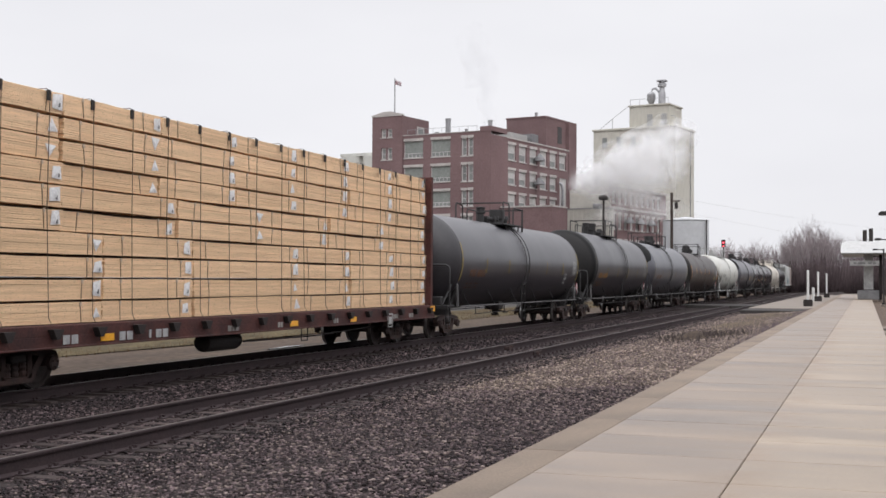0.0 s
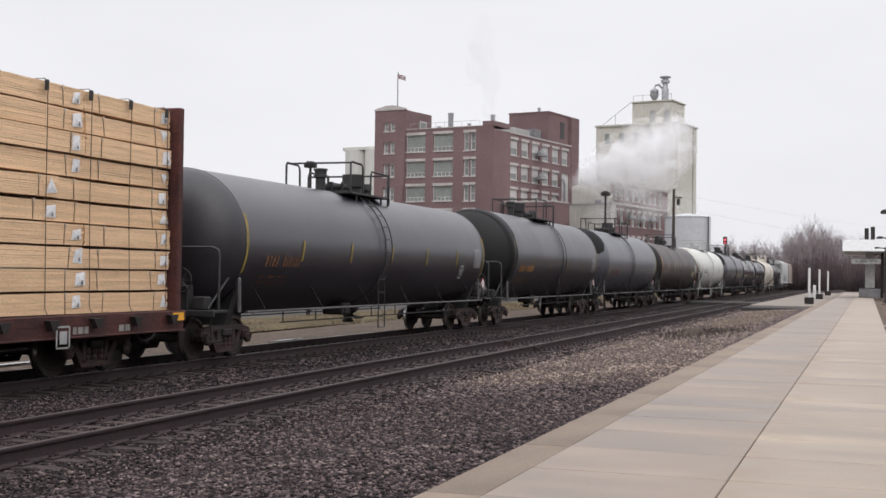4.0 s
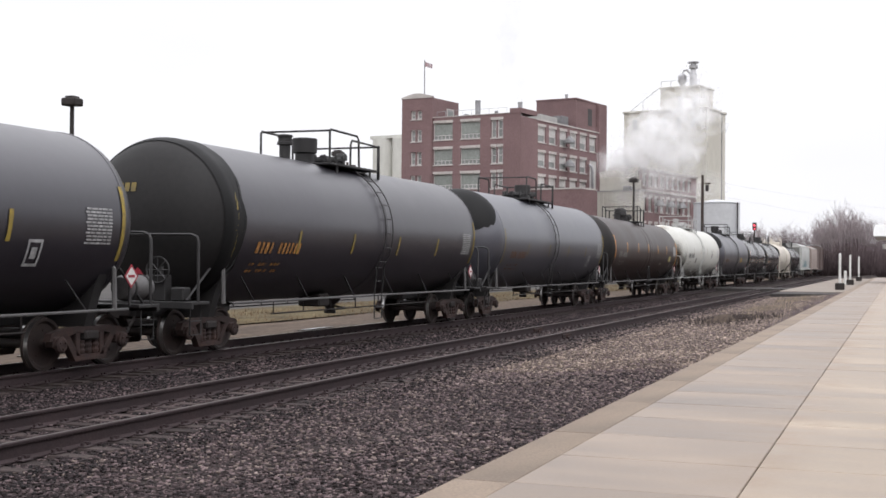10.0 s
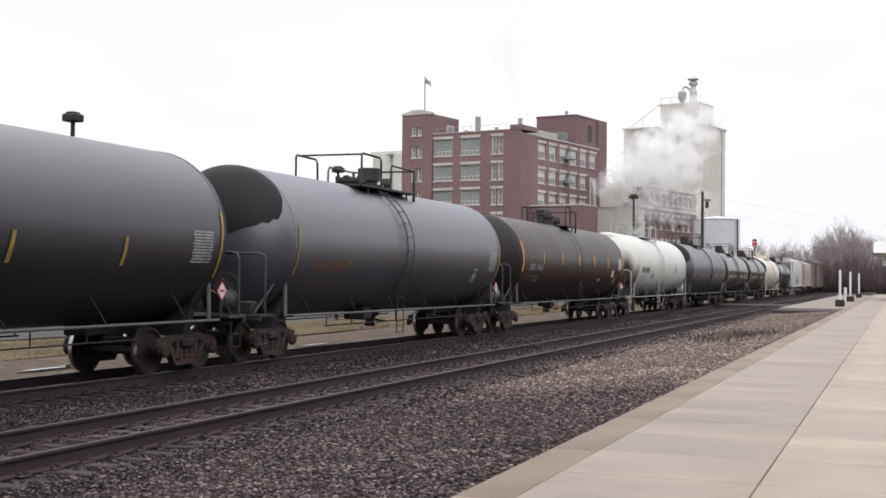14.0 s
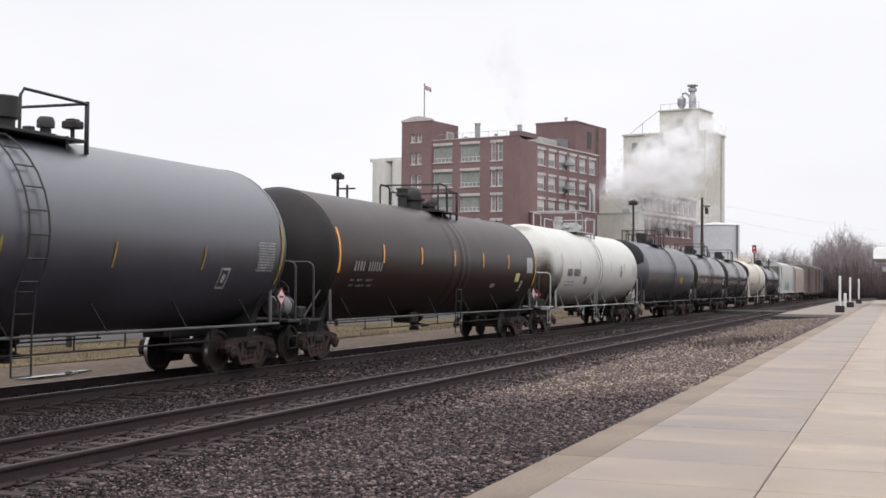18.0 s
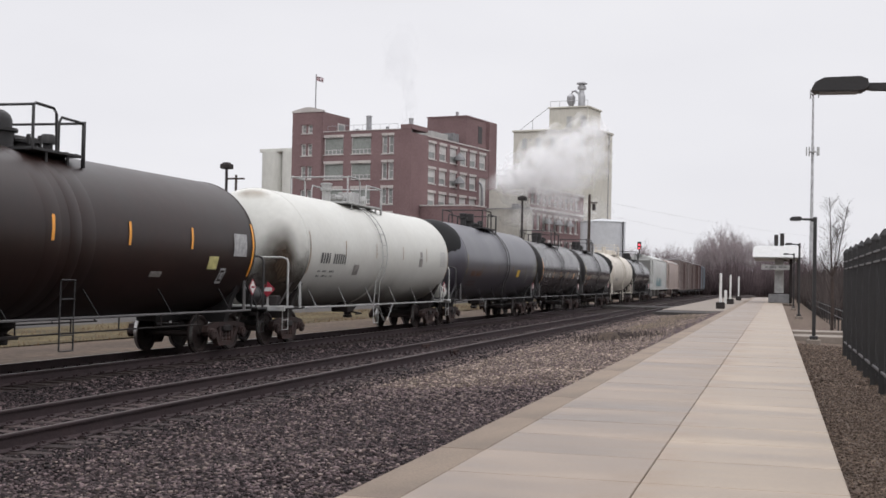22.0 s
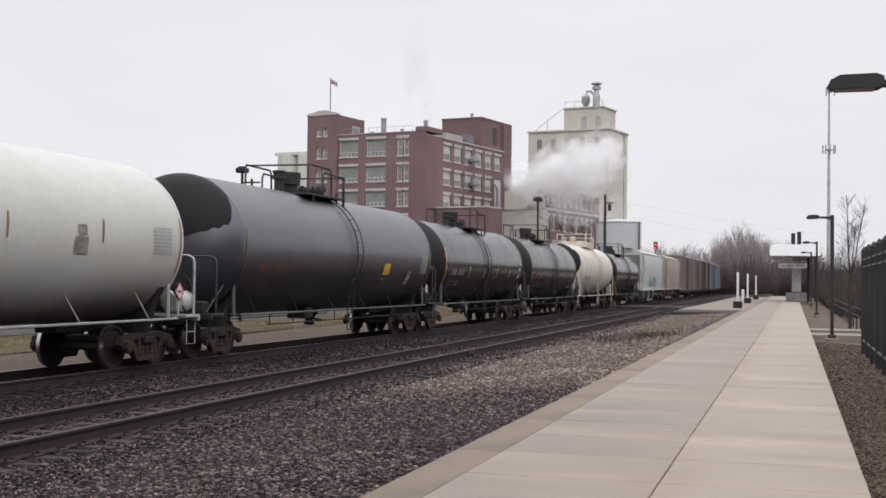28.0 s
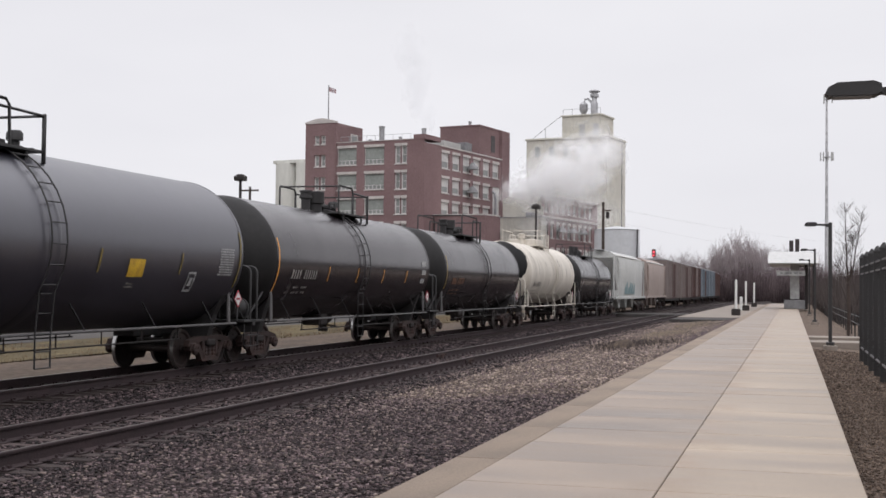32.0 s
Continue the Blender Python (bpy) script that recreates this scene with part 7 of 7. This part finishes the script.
ok = ~((x < -9) & (y < 300 - x * 0.6)) | (x > -26)
thicket("understory", "dense dark leafless undergrowth at the foot of the woods", np.stack((x, y, 0 * x - 0.4, 4.2 + 4.6 * rng2.random(n) ** 1.5 + np.sin(x * 0.5)), 1)[ok], 5, M["midbrush"])
n = 26000
x = rng2.uniform(3.0, 26, n)
y = rng2.uniform(84, 230, n)
thicket("trackside_brush", "dark leafless brush behind the platform railing", np.stack((x, y, 0 * x - 0.4, 2.6 + 2.2 * rng2.random(n)), 1), 3, M["darkbrush"])
n = 14000
x, y = rng2.uniform(-27.3, -21.0, n), rng2.uniform(8, 120, n)
ok = np.sin(x * 1.7) + np.sin(y * 0.6 + x) + rng2.normal(0, 0.6, n) > -0.3
thicket("verge_grass", "matted yellow dormant grass beyond the tracks", np.stack((x, y, 0 * x - 0.29, 0.07 + 0.12 * rng2.random(n)), 1)[ok], 24, M["straw"])
n = 700
x = rng2.normal(-3.55, 0.16, n)
y = rng2.uniform(36, 86, n)
thicket("kerb_weeds", "dry weeds along the platform kerb", np.stack((x, y, 0 * x - 0.02, 0.12 + 0.22 * rng2.random(n)), 1), 4, M["brush"])
n = 9000
y = rng2.uniform(46, 92, n)
x = rng2.uniform(-6.6, -3.5, n)
ok = np.sin(x * 2.1 + 1) + np.sin(y * 0.45) + rng2.normal(0, 0.5, n) > 0.2
thicket("dry_weeds", "short straw-coloured dead weeds on the ballast", np.stack((x, y, np.array([bed_height(q) for q in x]), 0.06 + 0.10 * rng2.random(n)), 1)[ok], 14, M["weed"])
n = 900
x, y = rng2.normal(-5.7, 0.7, n), rng2.normal(46.5, 2.2, n)
thicket("heap_weeds", "dead brown weeds on and round the heap", np.stack((x, y, np.array([bed_height(q) for q in x]) + 0.14 * np.exp(-((x + 5.9) ** 2 + (y - 45.5) ** 2)), 0.10 + 0.16 * rng2.random(n)), 1), 15, M["darkbrush"])
bm = B()
grid = [[bm.verts.new((-5.9 + (i - 8) * 0.13, 45.5 + (j - 8) * 0.28, -0.20 + 0.34 * math.exp(-((i - 8) ** 2 + (j - 8) ** 2) / 15) + 0.05 * noise.noise(Vector((i * 0.7, j * 0.7, 2))))) for i in range(17)] for j in range(17)]
for j in range(16):
    for i in range(16):
        bm.faces.new((grid[j][i], grid[j][i + 1], grid[j + 1][i + 1], grid[j + 1][i]))
thing("ballast_heap", "low heap of dark ballast and dirt", "heap", kind="stuff", bm=bm, mat=M["dirt"], smooth=180)


# ---- steam from the mill and a thin fume over the factory ----
PUFFS = []


def puff(name, label, group, x, y, z, size, mat, seed, drift):
    """A soft billow: a few lumpy shells one inside the other."""
    cloud = thing(name, label, "steam", group)
    for k, s in enumerate((1.0, 0.78, 0.54)):
        bm = B()
        bmesh.ops.create_icosphere(bm, subdivisions=3, radius=1.0)
        for v in bm.verts:
            v.co *= (1 + 0.55 * noise.noise(v.co * 1.3 + Vector((seed, k * 0.4, 0))) + 0.30 * noise.noise(v.co * 3.1 + Vector((seed, 5, k)))) * s
            v.co.x, v.co.y, v.co.z = v.co.x * size[0], v.co.y * size[1], v.co.z * size[2]
        part("billow", bm, mat, cloud, smooth=180)
    PUFFS.append((cloud, (x, y, z), seed, drift))
    return cloud


scene.cycles.transparent_max_bounces = 96
rng = random.Random(31)
for k in range(30):
    q = k / 29
    grow = 0.9 + 2.2 * math.sin(math.pi * min(1, q * 0.70 + 0.08))
    puff("steam_puff", "soft white steam billow drifting from the mill", "steam over the mill", -43.4 + 15.0 * q ** 0.95 + rng.uniform(-0.9, 0.9) * q, 195.0 + rng.uniform(-1.5, 1.5), q, (grow * 1.2, grow * 1.1, grow * 1.15), M["steam"], k * 3.7, 0.8)
for k in range(6):
    puff("mist_puff", "thin white mist hanging about the mill wall", "mist about the mill", -40.0 + 2.4 * k, 194.5 - 0.4 * k, 12.5 + 0.6 * (k % 3), (2.8, 1.6, 2.0), M["mist"], 90 + k * 1.9, 0.6)
for k in range(5):
    puff("fume_puff", "thin grey fume rising above the factory roof", "fume over the factory", -57.6 - 0.7 * k, 192, 29.0 + 2.7 * k, (0.9 + 0.45 * k, 1.4, 2.4 + 0.4 * k), M["fume"], 60 + k * 2.1, 0.8)


# ---- what moves ----
def motions():
    stops = [0.0, 2.0, 4.0, 6.0, 8.0, 10.0, 12.0, 14.0, 16.0, 18.0, 20.0, 22.0, 24.0, 26.0, 28.0, 30.0, 32.0]
    for ob, yc in CARS + RIDERS:
        rows = []
        for t in stops:
            x, y, a = on_line(yc - advance(t), TRACK_X)
            rows.append((t, pose(x, y, 0, 0, 0, math.degrees(a))))
        walk(ob, rows)
    turns = [0.16 * k for k in range(200)] + [32.0]
    for ws, dy in WHEELSETS:
        walk(ws, [(t, pose(0, dy, 0.457, math.degrees(advance(t) / 0.457))) for t in turns])
    # the steam climbs and sinks with the gusts: height of its head above the mill roof
    gust = ((0, 9.5), (2, 8.5), (4, 10.0), (7, 12.0), (9, 13.0), (11, 14.5), (13, 14.0), (14, 13.5), (17, 10.0), (19, 13.5), (21, 11.0), (23, 10.0), (25, 7.5), (28, 7.5), (30, 9.5), (32, 10.0))
    for cloud, (x, y, z), seed, drift in PUFFS:
        rows = []
        for t, lift in gust:
            a = t * 0.33 + seed
            high = 17.4 + (lift - 1.5) * z ** 0.75 * (0.52 + 0.48 * math.sin(seed * 5.3)) if z <= 1 else z
            rows.append((t, pose(x + drift * math.sin(a) - (0.12 * z * (lift - 8.0) if z <= 1 else 0), y, high + 0.8 * drift * math.sin(a * 0.8 + 1), 8 * math.sin(a * 0.5), 10 * math.sin(a * 0.7), 14 * math.sin(a * 0.6))))
        walk(cloud, rows)
    swing = ((0, -8), (2, 6), (4, 12), (6, -4), (8, 10), (9, 4), (11, 40), (13, 75), (15, 70), (18, 60), (20, 30), (22, 4), (24, 14), (26, -5), (28, 62), (30, 58), (32, 8))
    walk(flag, [(t, pose(0, 0, 0, 0, 0, a)) for t, a in swing])


motions()
